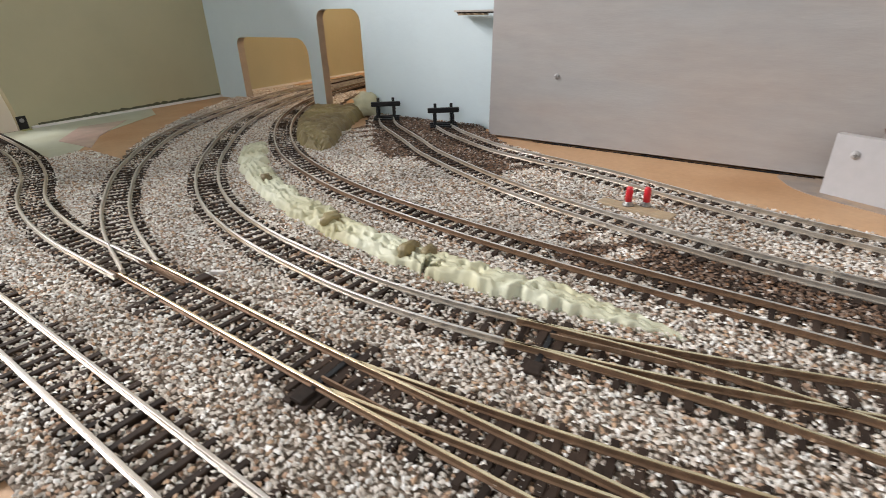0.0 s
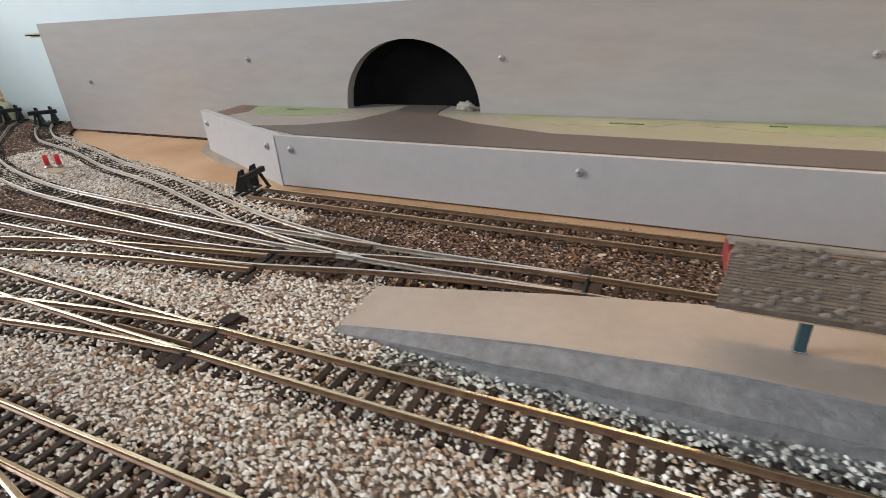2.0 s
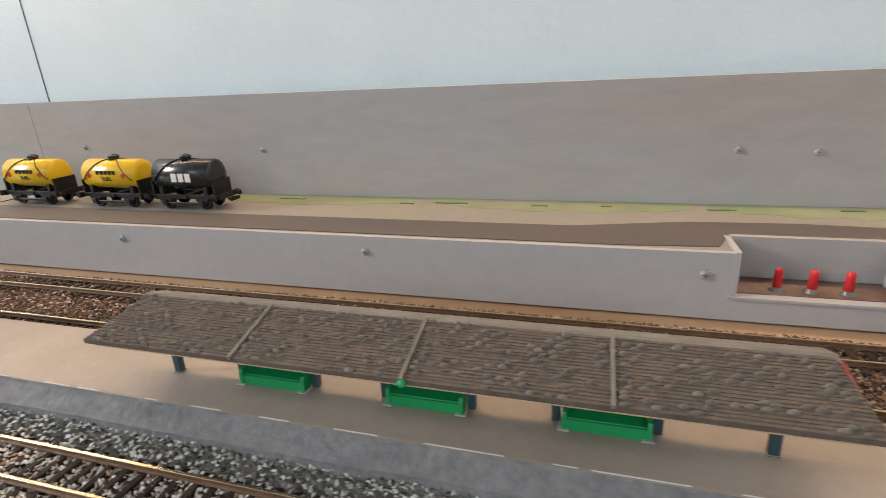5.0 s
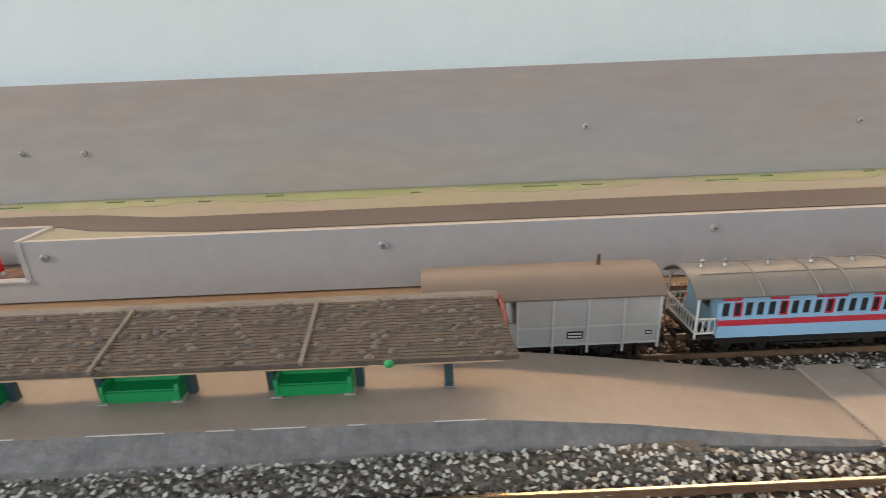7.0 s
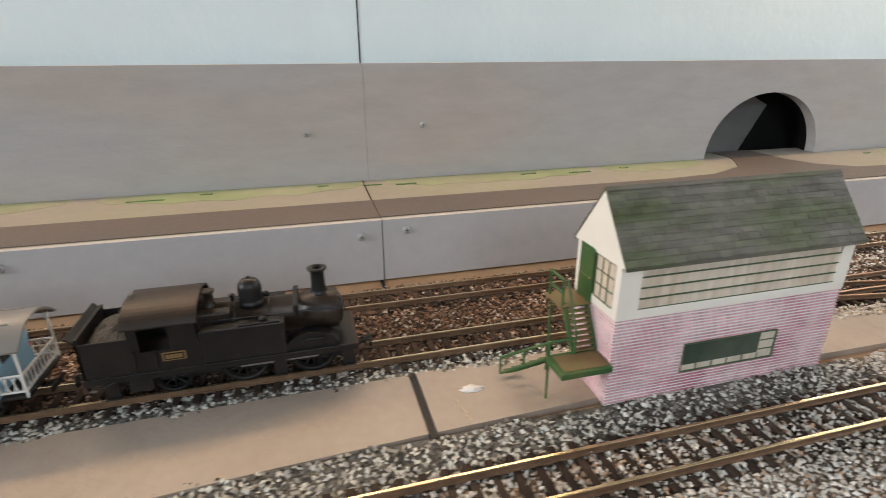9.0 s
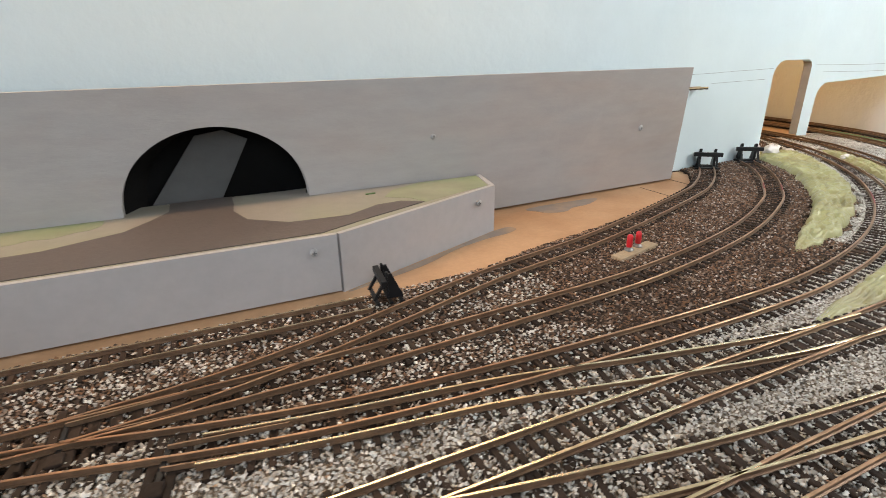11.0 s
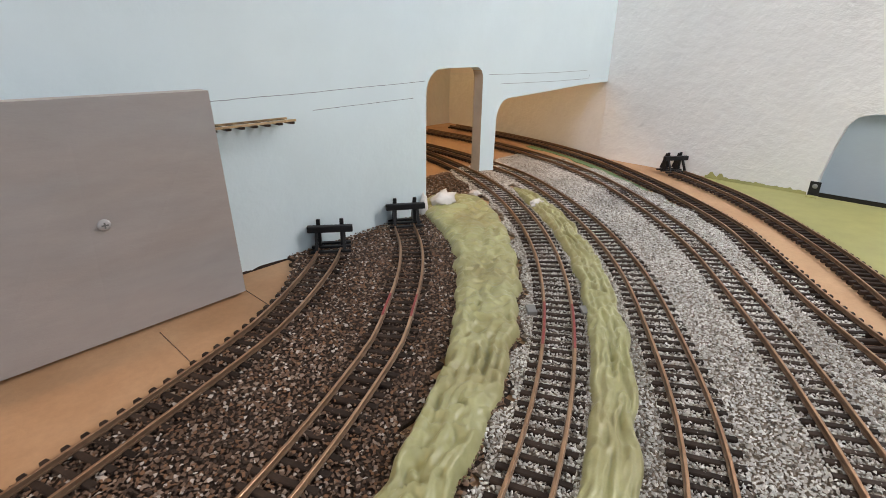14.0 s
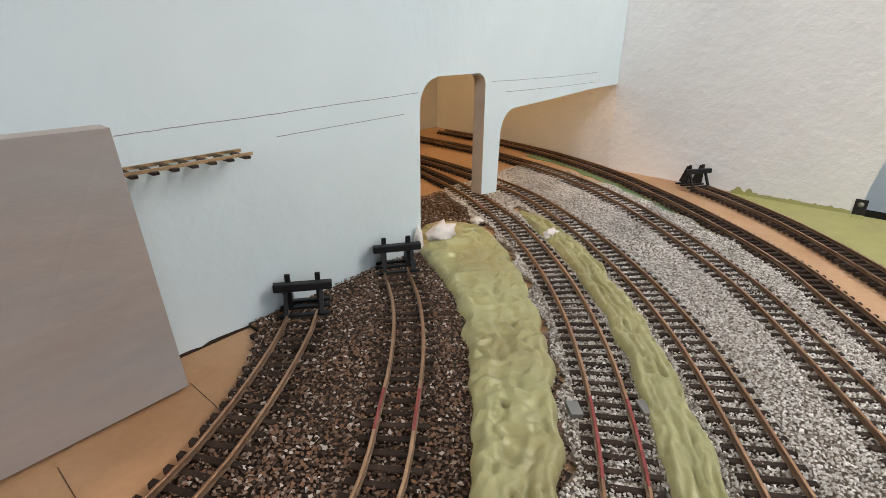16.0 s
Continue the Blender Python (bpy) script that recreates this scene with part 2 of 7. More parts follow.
def rod(bm, a, b, r, n=8, mi=0):
    a, b = Vector(a), Vector(b)
    q = (b - a).to_track_quat("Z", "Y").to_matrix()
    lo = [bm.verts.new(a + q @ Vector((r * math.cos(t), r * math.sin(t), 0))) for t in [2 * math.pi * i / n for i in range(n)]]
    hi = [bm.verts.new(v.co + (b - a)) for v in lo]
    fs = [bm.faces.new((lo[i], lo[(i + 1) % n], hi[(i + 1) % n], hi[i])) for i in range(n)] + [bm.faces.new(lo), bm.faces.new(hi)]
    for f in fs:
        f.material_index = mi
    return fs


def smooth_path(pts, step):
    """A spline through plan points, in even steps: (x, y, heading) along it."""
    p = np.array(pts, float)
    ext = np.vstack([2 * p[0] - p[1], p, 2 * p[-1] - p[-2]])
    fine = []
    for i in range(1, len(ext) - 2):
        a, b, c, d = ext[i - 1 : i + 3]
        k1, k2 = np.linalg.norm(c - b) / max(np.linalg.norm(c - a), 1e-6), np.linalg.norm(c - b) / max(np.linalg.norm(d - b), 1e-6)
        m1, m2 = (c - a) * k1, (d - b) * k2
        for t in np.linspace(0, 1, 24, endpoint=False):
            fine.append((2 * t**3 - 3 * t**2 + 1) * b + (t**3 - 2 * t**2 + t) * m1 + (-2 * t**3 + 3 * t**2) * c + (t**3 - t**2) * m2)
    fine = np.array(fine + [p[-1]])
    run = np.r_[0, np.cumsum(np.linalg.norm(np.diff(fine, axis=0), axis=1))]
    n = max(2, int(round(run[-1] / step)))
    at = (np.arange(n) + 0.5) * run[-1] / n
    x, y = np.interp(at, run, fine[:, 0]), np.interp(at, run, fine[:, 1])
    gx, gy = np.gradient(x), np.gradient(y)
    return x, y, np.arctan2(gy, gx)


def arc(cx, cy, r, a0, a1, n):
    return [(cx + r * math.cos(radians(a)), cy + r * math.sin(radians(a))) for a in np.linspace(a0, a1, n)]


# ---- the room ----
def slab(name, outline, low, high, axis, material, kind="structure", label="", category=""):
    bm = bmesh.new()
    prism(bm, outline, low, high, axis)
    bm.normal_update()
    bmesh.ops.triangulate(bm, faces=[f for f in bm.faces if len(f.verts) > 4], ngon_method="EAR_CLIP")
    return tagged(part(name, bm, material), label, category, kind=kind)


EAST_X, WEST_X = 74.25, -7.35   # sides of the layout
ROOM_WEST = -38.0                # the room goes on beyond the low west panel


def wall_y(x):
    """Face of the backscene: its east board stands a little askew."""
    return 8.05 + 0.7 * min(1.0, max(0.0, (x - 46.33) / 27.7))


def rounded_gap(x0, x1, top, r0, r1, foot=-0.3):
    """An opening from the ground up, with rounded upper corners, as points from x0 to x1."""
    pts = [(x0, -0.3)]
    for k in range(7):
        a = math.pi - k * math.pi / 12
        pts.append((x0 + r0 + r0 * math.cos(a), top - r0 + r0 * math.sin(a)))
    for k in range(7):
        a = math.pi / 2 - k * math.pi / 12
        pts.append((x1 - r1 + r1 * math.cos(a), top - r1 + r1 * math.sin(a)))
    return pts + [(x1, foot)]


# back wall of the layout: three boards, with two train openings near each end
west_gaps = rounded_gap(-6.05, -3.08, 1.69, 0.25, 0.42) + rounded_gap(-2.62, -1.17, 2.34, 0.22, 0.30)
east_gaps = rounded_gap(67.42, 69.00, 2.51, 0.40, 0.20, 0.50) + [(69.47, 0.44)] + [(69.92 + 0.42 * math.cos(math.pi - k * math.pi / 12), 1.46 + 0.42 * math.sin(math.pi - k * math.pi / 12)) for k in range(7)] + [(70.7, 1.90), (71.83, 1.94), (73.16, 1.99), (74.50, 2.0)]
for x0, x1, gaps in ((WEST_X, 19.99, west_gaps), (20.01, 46.32, [(46.32, -0.3)]), (46.34, 74.50, east_gaps)):
    outline = [(x0, -0.3)] + gaps + ([(x1, -0.3)] if x0 < 0 else []) + [(x1, 45), (x0, 45)]
    back_wall = slab("wall_north", outline, 0.0, 0.22, "y", BLUE, label="pale blue painted backscene board" + (" with train openings" if len(gaps) > 1 else ""), category="wall")
    for v in back_wall.data.vertices:
        v.co.y += wall_y(v.co.x / U) * U
    # bare cut edges inside the openings
    back_wall.data.materials.append(GREYEDGE)
    for f in back_wall.data.polygons:
        if abs(f.normal.x) > 0.5 and f.center.z < 2.6 * U and (f.center.x < 0 or abs(f.center.x / U - 69.0) < 0.05):
            f.material_index = 1
# white strip at the west panel's foot, standing in for light through a gap
bm = bmesh.new()
box(bm, WEST_X, WEST_X + 0.06, 2.95, 15.9, -0.05, 0.012, 0.004)
tagged(part("foot_gap_light_strip", bm, PLASTER), "white strip standing in for light through the gap at the sage wall's foot", "batten", kind="structure")
# seams of the backscene boards
for k, sx in enumerate((20.0, 46.33)):
    bm = bmesh.new()
    box(bm, sx - 0.011, sx + 0.011, wall_y(sx) - 0.008, wall_y(sx) + 0.05, 0, 14)
    tagged(part("backscene_seam", bm, BLACK), "dark seam between two backscene boards", "seam", kind="structure")
# side walls, each with a low arched niche
niche = [(-45, -17), (-45, 45), (16, 45), (16, -0.3)] + [(3.60, -0.3), (3.55, 0.4), (3.46, 1.0), (3.36, 1.45), (3.2, 1.66), (2.95, 1.74), (1.6, 1.74), (1.3, 1.6), (1.2, 1.3), (1.15, -0.3), (-2, -0.3), (-2, -17)]
wall_east = slab("wall_east", niche, EAST_X, EAST_X + 0.5, "x", CREAM, label="white textured emulsion side wall with a low niche", category="wall")
# it runs a little out of square, more so behind the backscene
bm = bmesh.new()
bm.from_mesh(wall_east.data)
for y in (3.6, 8.75):
    bmesh.ops.bisect_plane(bm, geom=bm.verts[:] + bm.edges[:] + bm.faces[:], plane_co=(0, y * U, 0), plane_no=(0, 1, 0))
for v in bm.verts:
    v.co.x += 0.05 * max(0.0, v.co.y - 3.6 * U) + 0.18 * max(0.0, v.co.y - 8.75 * U)
bm.to_mesh(wall_east.data)
bm.free()
slab("niche_back_east", [(0.9, -0.3), (3.9, -0.3), (3.9, 2.2), (0.9, 2.2)], EAST_X + 1.6, EAST_X + 1.8, "x", BLUE, label="pale blue back of the wall niche", category="wall")
slab("side_panel_west", [(2.78, -0.3), (2.73, 0.4), (2.64, 1.0), (2.54, 1.45), (2.38, 1.66), (2.13, 1.74), (0.78, 1.74), (0.48, 1.6), (0.38, 1.3), (0.33, -0.3), (-2.2, -0.3), (-2.2, 6.3), (15.9, 6.3), (15.9, -0.3)], WEST_X - 0.3, WEST_X, "x", OLIVE, label="sage painted side panel with a low niche, as high as a forearm", category="panel")
bm = bmesh.new()
for y0, y1, z0, z1 in ((-45, -23, -17, 45), (-7, 16, -17, 45), (-23, -7, -17, 19), (-23, -7, 35, 45)):
    box(bm, ROOM_WEST - 0.5, ROOM_WEST, y0, y1, z0, z1)
tagged(part("wall_west", bm, ROOMWALL), "plain room wall with a window opening", "wall", kind="structure")
slab("niche_back_west", [(0.1, -0.3), (3.1, -0.3), (3.1, 2.2), (0.1, 2.2)], WEST_X - 1.8, WEST_X - 1.6, "x", CREAM, label="white back of the wall niche", category="wall")
slab("wall_behind_layout", [(ROOM_WEST, -17), (76.9, -17), (76.9, 45), (ROOM_WEST, 45)], 16.0, 16.4, "y", CREAM, label="plain cream wall behind the backscene", category="wall")
slab("passage_ceiling", [(WEST_X, 8.9), (76.2, 8.98), (76.2, 16), (WEST_X, 16)], 7.6, 8.0, "z", CREAM, label="boarded top of the hidden passage", category="ceiling")
slab("ceiling", [(ROOM_WEST, -45), (EAST_X, -45), (76.4, 16.4), (ROOM_WEST, 16.4)], 45, 45.5, "z", ROOMWALL, label="plain room ceiling", category="ceiling")
slab("floor", [(ROOM_WEST, -45), (EAST_X, -45), (EAST_X, 16), (ROOM_WEST, 16)], -17.5, -17, "z", TAN, label="brown room floor", category="floor")
# front wall of the room with two windows
bm = bmesh.new()
for x0, x1, z0, z1 in ((ROOM_WEST, -4, -17, 45), (20, 38, -17, 45), (62, EAST_X, -17, 45), (-4, 20, -17, 3), (-4, 20, 27, 45), (38, 62, -17, 3), (38, 62, 27, 45)):
    box(bm, x0, x1, -45.5, -45, z0, z1)
tagged(part("wall_south", bm, ROOMWALL), "plain unseen wall with two window openings, darkened to cut bounced light", "wall", kind="structure")

# ---- baseboard ----
slab("baseboard", [(WEST_X, -2.2), (EAST_X, -2.2), (EAST_X, 3.6), (76.23, 16), (WEST_X, 16)], -0.4, -0.05, "z", TAN, label="bare tan hardboard layout baseboard", category="baseboard")
for sx in (20.13, 46.15):
    bm = bmesh.new()
    box(bm, sx - 0.02, sx + 0.02, -2.2, 5.5, -0.05, -0.035)
    tagged(part("baseboard_joint", bm, BLACK), "dark joint between two baseboards", "joint", kind="structure")

for (xa, ya), (xb, yb) in (((63.55, 8.0), (63.55, 7.2)), ((62.40, 7.72), (62.40, 6.9))):
    bm = bmesh.new()
    box(bm, min(xa, xb) - 0.002, max(xa, xb) + 0.002, yb, ya, -0.05, -0.044)
    tagged(part("baseboard_joint", bm, BLACK), "thin dark joint in the hardboard", "joint", kind="structure")
# thin dark strip with a ragged top along the backscene's foot
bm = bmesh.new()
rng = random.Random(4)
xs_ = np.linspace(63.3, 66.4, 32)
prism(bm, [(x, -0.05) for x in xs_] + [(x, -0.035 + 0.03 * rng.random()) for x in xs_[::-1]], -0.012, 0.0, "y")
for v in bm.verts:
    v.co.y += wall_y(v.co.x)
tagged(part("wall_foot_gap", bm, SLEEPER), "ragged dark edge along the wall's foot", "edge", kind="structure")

# ---- grey retaining boards along the back ----
GY = 7.50
bm = bmesh.new()
xs_ = np.linspace(3.6, 8.1, 60)
prism(bm, [(x, -0.05) for x in xs_] + [(x, -0.042 + 0.03 * rng.random() * (0.3 + 0.7 * math.sin(x * 1.9) ** 2)) for x in xs_[::-1]], GY - 0.01, GY, "y")
tagged(part("board_foot_gap", bm, BLACK), "ragged dark gap under the grey board", "edge", kind="structure")


def arch_points(x0, x1, base, top):
    c, r = (x0 + x1) / 2, (x1 - x0) / 2
    return [(c + r * math.cos(a), base + (top - base) * math.sin(a) ** 0.9) for a in np.linspace(math.pi, 0, 25)]


# near black, so the colour itself gives the darkness inside the tunnel mouths
TUNNEL = mat("tunnel_darkness", (0.007, 0.007, 0.007), 0.95, bump=0.3, spec=0.1)
TUNNELGREY = mat("grey_tunnel_card", (0.10, 0.10, 0.10), 0.8, bump=0.2)
grey_boards = (("west", [(2.62, 0.0), (20.118, 0.0), (20.118, 2.47), (2.70, 2.47)], (11.24, 13.85)), ("middle", [(20.13, 0.0), (46.296, 0.0), (46.296, 2.47), (20.13, 2.47)], None),
               ("east", [(46.30, 0.0), (63.50, 0.0), (63.24, 2.47), (46.30, 2.47)], (52.53, 55.12)))
for tag, o, mouth in grey_boards:
    pts = o
    if mouth:
        pts = [o[0], (mouth[0], 0.0), (mouth[0], 0.70)] + arch_points(*mouth, 0.70, 1.91)[1:-1] + [(mouth[1], 0.70), (mouth[1], 0.0)] + o[1:]
    board = slab("retaining_board", pts, GY, GY + 0.2, "y", GREY, kind="", label="tall grey painted retaining board" + (" with an arched road tunnel mouth" if mouth else ""), category="board")
    board["group"] = "grey retaining boards"
    if tag == "east":
        # its free end leans back a little at the foot
        bm = bmesh.new()
        bm.from_mesh(board.data)
        for k in range(56, 63):
            bmesh.ops.bisect_plane(bm, geom=bm.verts[:] + bm.edges[:] + bm.faces[:], plane_co=(k * U, 0, 0), plane_no=(1, 0, 0))
        bm.to_mesh(board.data)
        bm.free()
        for v in board.data.vertices:
            v.co.y += 0.40 * U * max(0.0, (v.co.x / U - 55.5) / 8.0) * (1 - v.co.z / (2.47 * U))
    if mouth:
        bm = bmesh.new()
        a = arch_points(*mouth, 0.70, 1.91)
        ring = [(x, z) for x, z in a]
        back = 0.5 if tag == "west" else 0.7
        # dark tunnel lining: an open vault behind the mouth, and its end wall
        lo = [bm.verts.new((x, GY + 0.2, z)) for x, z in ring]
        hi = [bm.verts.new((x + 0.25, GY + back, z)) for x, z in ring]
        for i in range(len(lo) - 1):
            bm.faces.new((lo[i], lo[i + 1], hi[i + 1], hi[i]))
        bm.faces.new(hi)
        lining = part("tunnel_lining", bm, TUNNEL, board, "near-black tunnel lining that stands in for the dark inside")
        if tag == "east":
            bm = bmesh.new()
            prism(bm, [(52.85, 0.72), (53.85, 0.72), (54.35, 1.62), (54.0, 1.78), (53.6, 1.72)], GY + 0.6, GY + 0.64, "y")
            part("tunnel_card", bm, TUNNELGREY, board, "slanting grey card inside the tunnel")
        lining.modifiers.new("thick", "SOLIDIFY").thickness = 0.001
# ends of the boards that close the gap to the wall
for sx, tag in ((2.9, "west"), (63.0, "east")):
    bm = bmesh.new()
    box(bm, sx - 0.08, sx + 0.08, GY + 0.55, wall_y(sx), 0.0, 1.9)
    tagged(part("board_batten", bm, GREYEDGE), "wooden batten behind the grey retaining board", "batten")


def screw(parent, x, y, z, r=0.055):
    bm = bmesh.new()
    turned(bm, [(r, 0), (r * 0.96, -0.012), (r * 0.7, -0.03)], (x, y, z), "y", 14)
    box(bm, x - r * 0.5, x + r * 0.5, y - 0.033, y - 0.028, z - 0.007, z + 0.007, mi=1)
    box(bm, x - 0.007, x + 0.007, y - 0.0335, y - 0.0285, z - r * 0.5, z + r * 0.5, mi=1)
    part("screw", bm, [SCREW, SLOT], parent, "grey cross-head screw")


SCREW = mat("painted_screw", (0.40, 0.385, 0.375), 0.5, 0.2)
SLOT = mat("screw_slot", (0.14, 0.135, 0.13), 0.7)
boards = [o for o in scene.objects if o.name.startswith("retaining_board")]
for x, z, b in ((4.0, 1.17, 0), (9.05, 1.62, 0), (14.22, 1.59, 0), (18.87, 1.59, 0), (21.3, 1.6, 1), (25.3, 1.53, 1), (32.7, 1.5, 1), (33.63, 1.47, 1), (41.23, 1.57, 1), (45.42, 1.5, 1), (47.18, 1.57, 2), (57.3, 1.5, 2), (62.12, 1.29, 2)):
    screw(boards[b], x, GY + (0.154 if x > 60 else 0.035 if x > 57 else 0), z, 0.05 if b != 2 or x < 60 else 0.06)

# ---- raised road in front of the boards ----
FY, DZ = 5.49, 0.745
deck_outline = [(8.70, GY), (8.62, 6.72), (11.32, FY), (32.36, FY), (32.36, 6.0), (33.95, 6.0), (33.95, FY), (55.05, FY), (57.98, 6.74), (58.16, GY)]
bm = bmesh.new()
prism(bm, deck_outline, DZ - 0.06, DZ)
bm.normal_update()
bmesh.ops.triangulate(bm, faces=bm.faces[:], ngon_method="EAR_CLIP")
deck = tagged(part("raised_road", bm, VERGE), label="raised model road on a board, brown carriageway and grassy verge", category="road")
road_near = [(11.6, 5.56), (20, 5.55), (31.2, 5.56), (32.2, 5.64), (32.36, 6.02), (33.95, 6.06), (34.6, 5.8), (36.2, 5.58), (44, 5.56), (54.9, 5.57)]
road_far_east = [(55.5, 5.85), (56.6, 6.3), (56.3, 6.5), (55.9, 6.46), (55.4, 6.15), (54.6, 6.2), (54.1, 6.6), (53.95, 7.1), (53.98, 7.5), (53.98, 7.98), (53.1, 7.98), (53.1, 7.5), (52.9, 7.15), (52.6, 6.75), (51.8, 6.4), (50.8, 6.32)]
road_far = [(42.6, 6.33), (38.4, 6.3), (35.3, 6.27), (34.2, 6.54), (33.25, 6.61), (32.0, 6.55), (30.6, 6.22), (25, 6.2), (18.5, 6.26), (15.3, 6.35), (14.0, 6.75), (13.2, 7.2), (13.1, 7.5), (13.1, 7.95), (12.3, 7.95), (12.3, 7.5), (12.2, 7.15), (12.0, 6.6), (11.3, 6.15), (10.5, 5.95), (10.3, 5.95)]
bm = bmesh.new()
prism(bm, road_near + road_far_east + road_far, DZ, DZ + 0.012)
bm.normal_update()
bmesh.ops.triangulate(bm, faces=[f for f in bm.faces if len(f.verts) > 4], ngon_method="EAR_CLIP")
part("carriageway", bm, ROAD, deck, "brown painted carriageway with side roads into the tunnels")
# joints in the deck where the baseboards meet
for pts in (((46.18, 5.5), (46.185, 6.2), (46.19, 6.9), (46.20, 7.48)), ((20.16, 5.5), (20.13, 6.2), (20.17, 6.9), (20.13, 7.48))):
    bm = bmesh.new()
    prism(bm, [(x - 0.006, y) for x, y in pts] + [(x + 0.006, y) for x, y in reversed(pts)], DZ - 0.03, DZ + 0.0135)
    part("deck_joint", bm, SLEEPER, deck, "thin dark joint across the road")
# tunnel floors
for x0, x1 in ((11.24, 13.85), (52.53, 55.12)):
    bm = bmesh.new()
    box(bm, x0, x1 + 0.1, GY, GY + 0.5, DZ - 0.06, DZ - 0.001)
    part("tunnel_floor", bm, VERGE, deck)
# thin painted grass strokes along the foot of the boards
TUFT = mat("grass_green_paint", (0.10, 0.17, 0.06), 0.6, vary=0.2)
LIGHTGRASS = mat("pale_grass_paint", (0.235, 0.285, 0.15), 0.6, vary=0.15, scale=30, tint=(0.29, 0.29, 0.205), tint_scale=10, tint_amount=1.0)
rng = random.Random(5)
spots = np.cumsum([rng.uniform(0.5, 2.3) for _ in range(34)]) + 8.6
for cx in spots[spots < 57.8]:
    if 10.9 < cx < 14.2 or 52.2 < cx < 55.4:
        continue
    bm = bmesh.new()
    w = rng.uniform(0.07, 0.3)
    n = 9
    y0 = 7.2 + rng.uniform(-0.12, 0.1)
    top = [(cx - w + 2 * w * i / n, y0 + 0.012 + 0.035 * rng.random()) for i in range(n + 1)]
    bot = [(cx + w - 2 * w * i / n, y0 - 0.02 * rng.random()) for i in range(n + 1)]
    prism(bm, top + bot, DZ, DZ + 0.014)
    part("grass_stroke", bm, TUFT, deck)
for cx, w in ((15.6, 1.3), (18.6, 1.5), (22.2, 1.9), (26.2, 1.9), (30.3, 1.9), (33.9, 1.5), (37.2, 1.7), (40.7, 1.55), (44.4, 1.8), (48.3, 1.75), (51.3, 1.0)):
    bm = bmesh.new()
    n = 16
    pts = [(cx - w + 2 * w * i / n, 7.49) for i in range(n + 1)] + [(cx + w - 2 * w * i / n, 7.24 - (0.36 * math.sin(math.pi * i / n) ** 0.5 + 0.05 * math.sin(i * 1.7 + cx)) + 0.04 * rng.random()) for i in range(n + 1)]
    prism(bm, pts, DZ, DZ + 0.003)
    part("grass_wash", bm, LIGHTGRASS, deck)
# front boards of the road
RECESSWOOD = mat("bare_brown_recess_wood", (0.17, 0.105, 0.08), 0.65, vary=0.2, scale=120, bump=0.3)
SPILL = mat("spilt_grey_paint", (0.30, 0.25, 0.215), 0.55, vary=0.2, scale=60, tint=(0.40, 0.27, 0.17), tint_scale=30, tint_amount=0.8)


def smooth_blob(o, n=5):
    """An outline with its corners rounded by a closed spline."""
    out = []
    for i in range(len(o)):
        p0, p1, p2, p3 = [Vector(o[(i + k) % len(o)]) for k in (-1, 0, 1, 2)]
        for t in np.linspace(0, 1, n, endpoint=False):
            out.append(tuple(0.5 * (2 * p1 + (p2 - p0) * t + (2 * p0 - 5 * p1 + 4 * p2 - p3) * t * t + (3 * p1 - p0 - 3 * p2 + p3) * t ** 3)))
    return out


fascias = []
for tag, x0, x1 in (("west", 11.32, 20.138), ("middle", 20.15, 46.178), ("east", 46.19, 55.05)):
    bm = bmesh.new()
    if tag == "middle":
        box(bm, x0, 32.36, FY - 0.07, FY, -0.02, DZ + 0.012)
        box(bm, 33.95, x1, FY - 0.07, FY, -0.02, DZ + 0.012)
        box(bm, 32.36, 33.95, FY - 0.07, FY, -0.02, 0.24)
    else:
        box(bm, x0, x1, FY - 0.07, FY, -0.02, DZ + 0.012)
    fascias.append(tagged(part("fascia_board", bm, FASCIA), "pale grey painted front board of the raised road", "board", "fascia boards"))
for a, b, back in (((11.30, FY - 0.035), (8.19, 6.88), -2.6), ((55.07, FY - 0.035), (58.02, 6.70), -1.0)):
    d = Vector((b[0] - a[0], b[1] - a[1])).normalized()
    nn = Vector((-d.y, d.x)) * 0.035
    bm = bmesh.new()
    prism(bm, [(a[0] + nn.x, a[1] + nn.y), (b[0] + nn.x, b[1] + nn.y), (b[0] + back * nn.x, b[1] + back * nn.y), (a[0] + back * nn.x, a[1] + back * nn.y)], -0.05, DZ + 0.012)
    fascias.append(tagged(part("fascia_board", bm, FASCIA), "pale grey angled end board of the raised road", "board", "fascia boards"))
bm = bmesh.new()
prism(bm, [(57.96, 6.74), (58.12, GY), (58.20, GY), (58.04, 6.70)], -0.05, DZ + 0.012)
tagged(part("fascia_board", bm, FASCIA), "short grey return board at the road's end", "board", "fascia boards")
# grass over the road's east end, and grey paint spilt on the hardboard below it
bm = bmesh.new()
prism(bm, [(56.62, 6.30), (57.3, 6.54), (57.95, 6.76), (58.1, 7.47), (57.0, 7.48), (56.4, 7.2), (56.15, 6.85), (56.5, 6.6)], DZ, DZ + 0.003)
part("grass_wash", bm, LIGHTGRASS, deck)
for o in ([(55.15, 5.42), (55.7, 5.56), (56.4, 5.80), (57.1, 6.16), (57.75, 6.36), (58.2, 6.44), (58.42, 6.58), (58.14, 6.68), (56.6, 6.03)], [(59.35, 7.22), (59.5, 7.05), (59.85, 7.02), (60.1, 7.16), (60.55, 7.22), (60.9, 7.5), (59.3, 7.5)]):
    bm = bmesh.new()
    prism(bm, smooth_blob(o), -0.05, -0.044)
    tagged(part("paint_spill", bm, SPILL), "grey paint spilt on the hardboard by the boards", "paint spill", "paint spills", kind="structure")
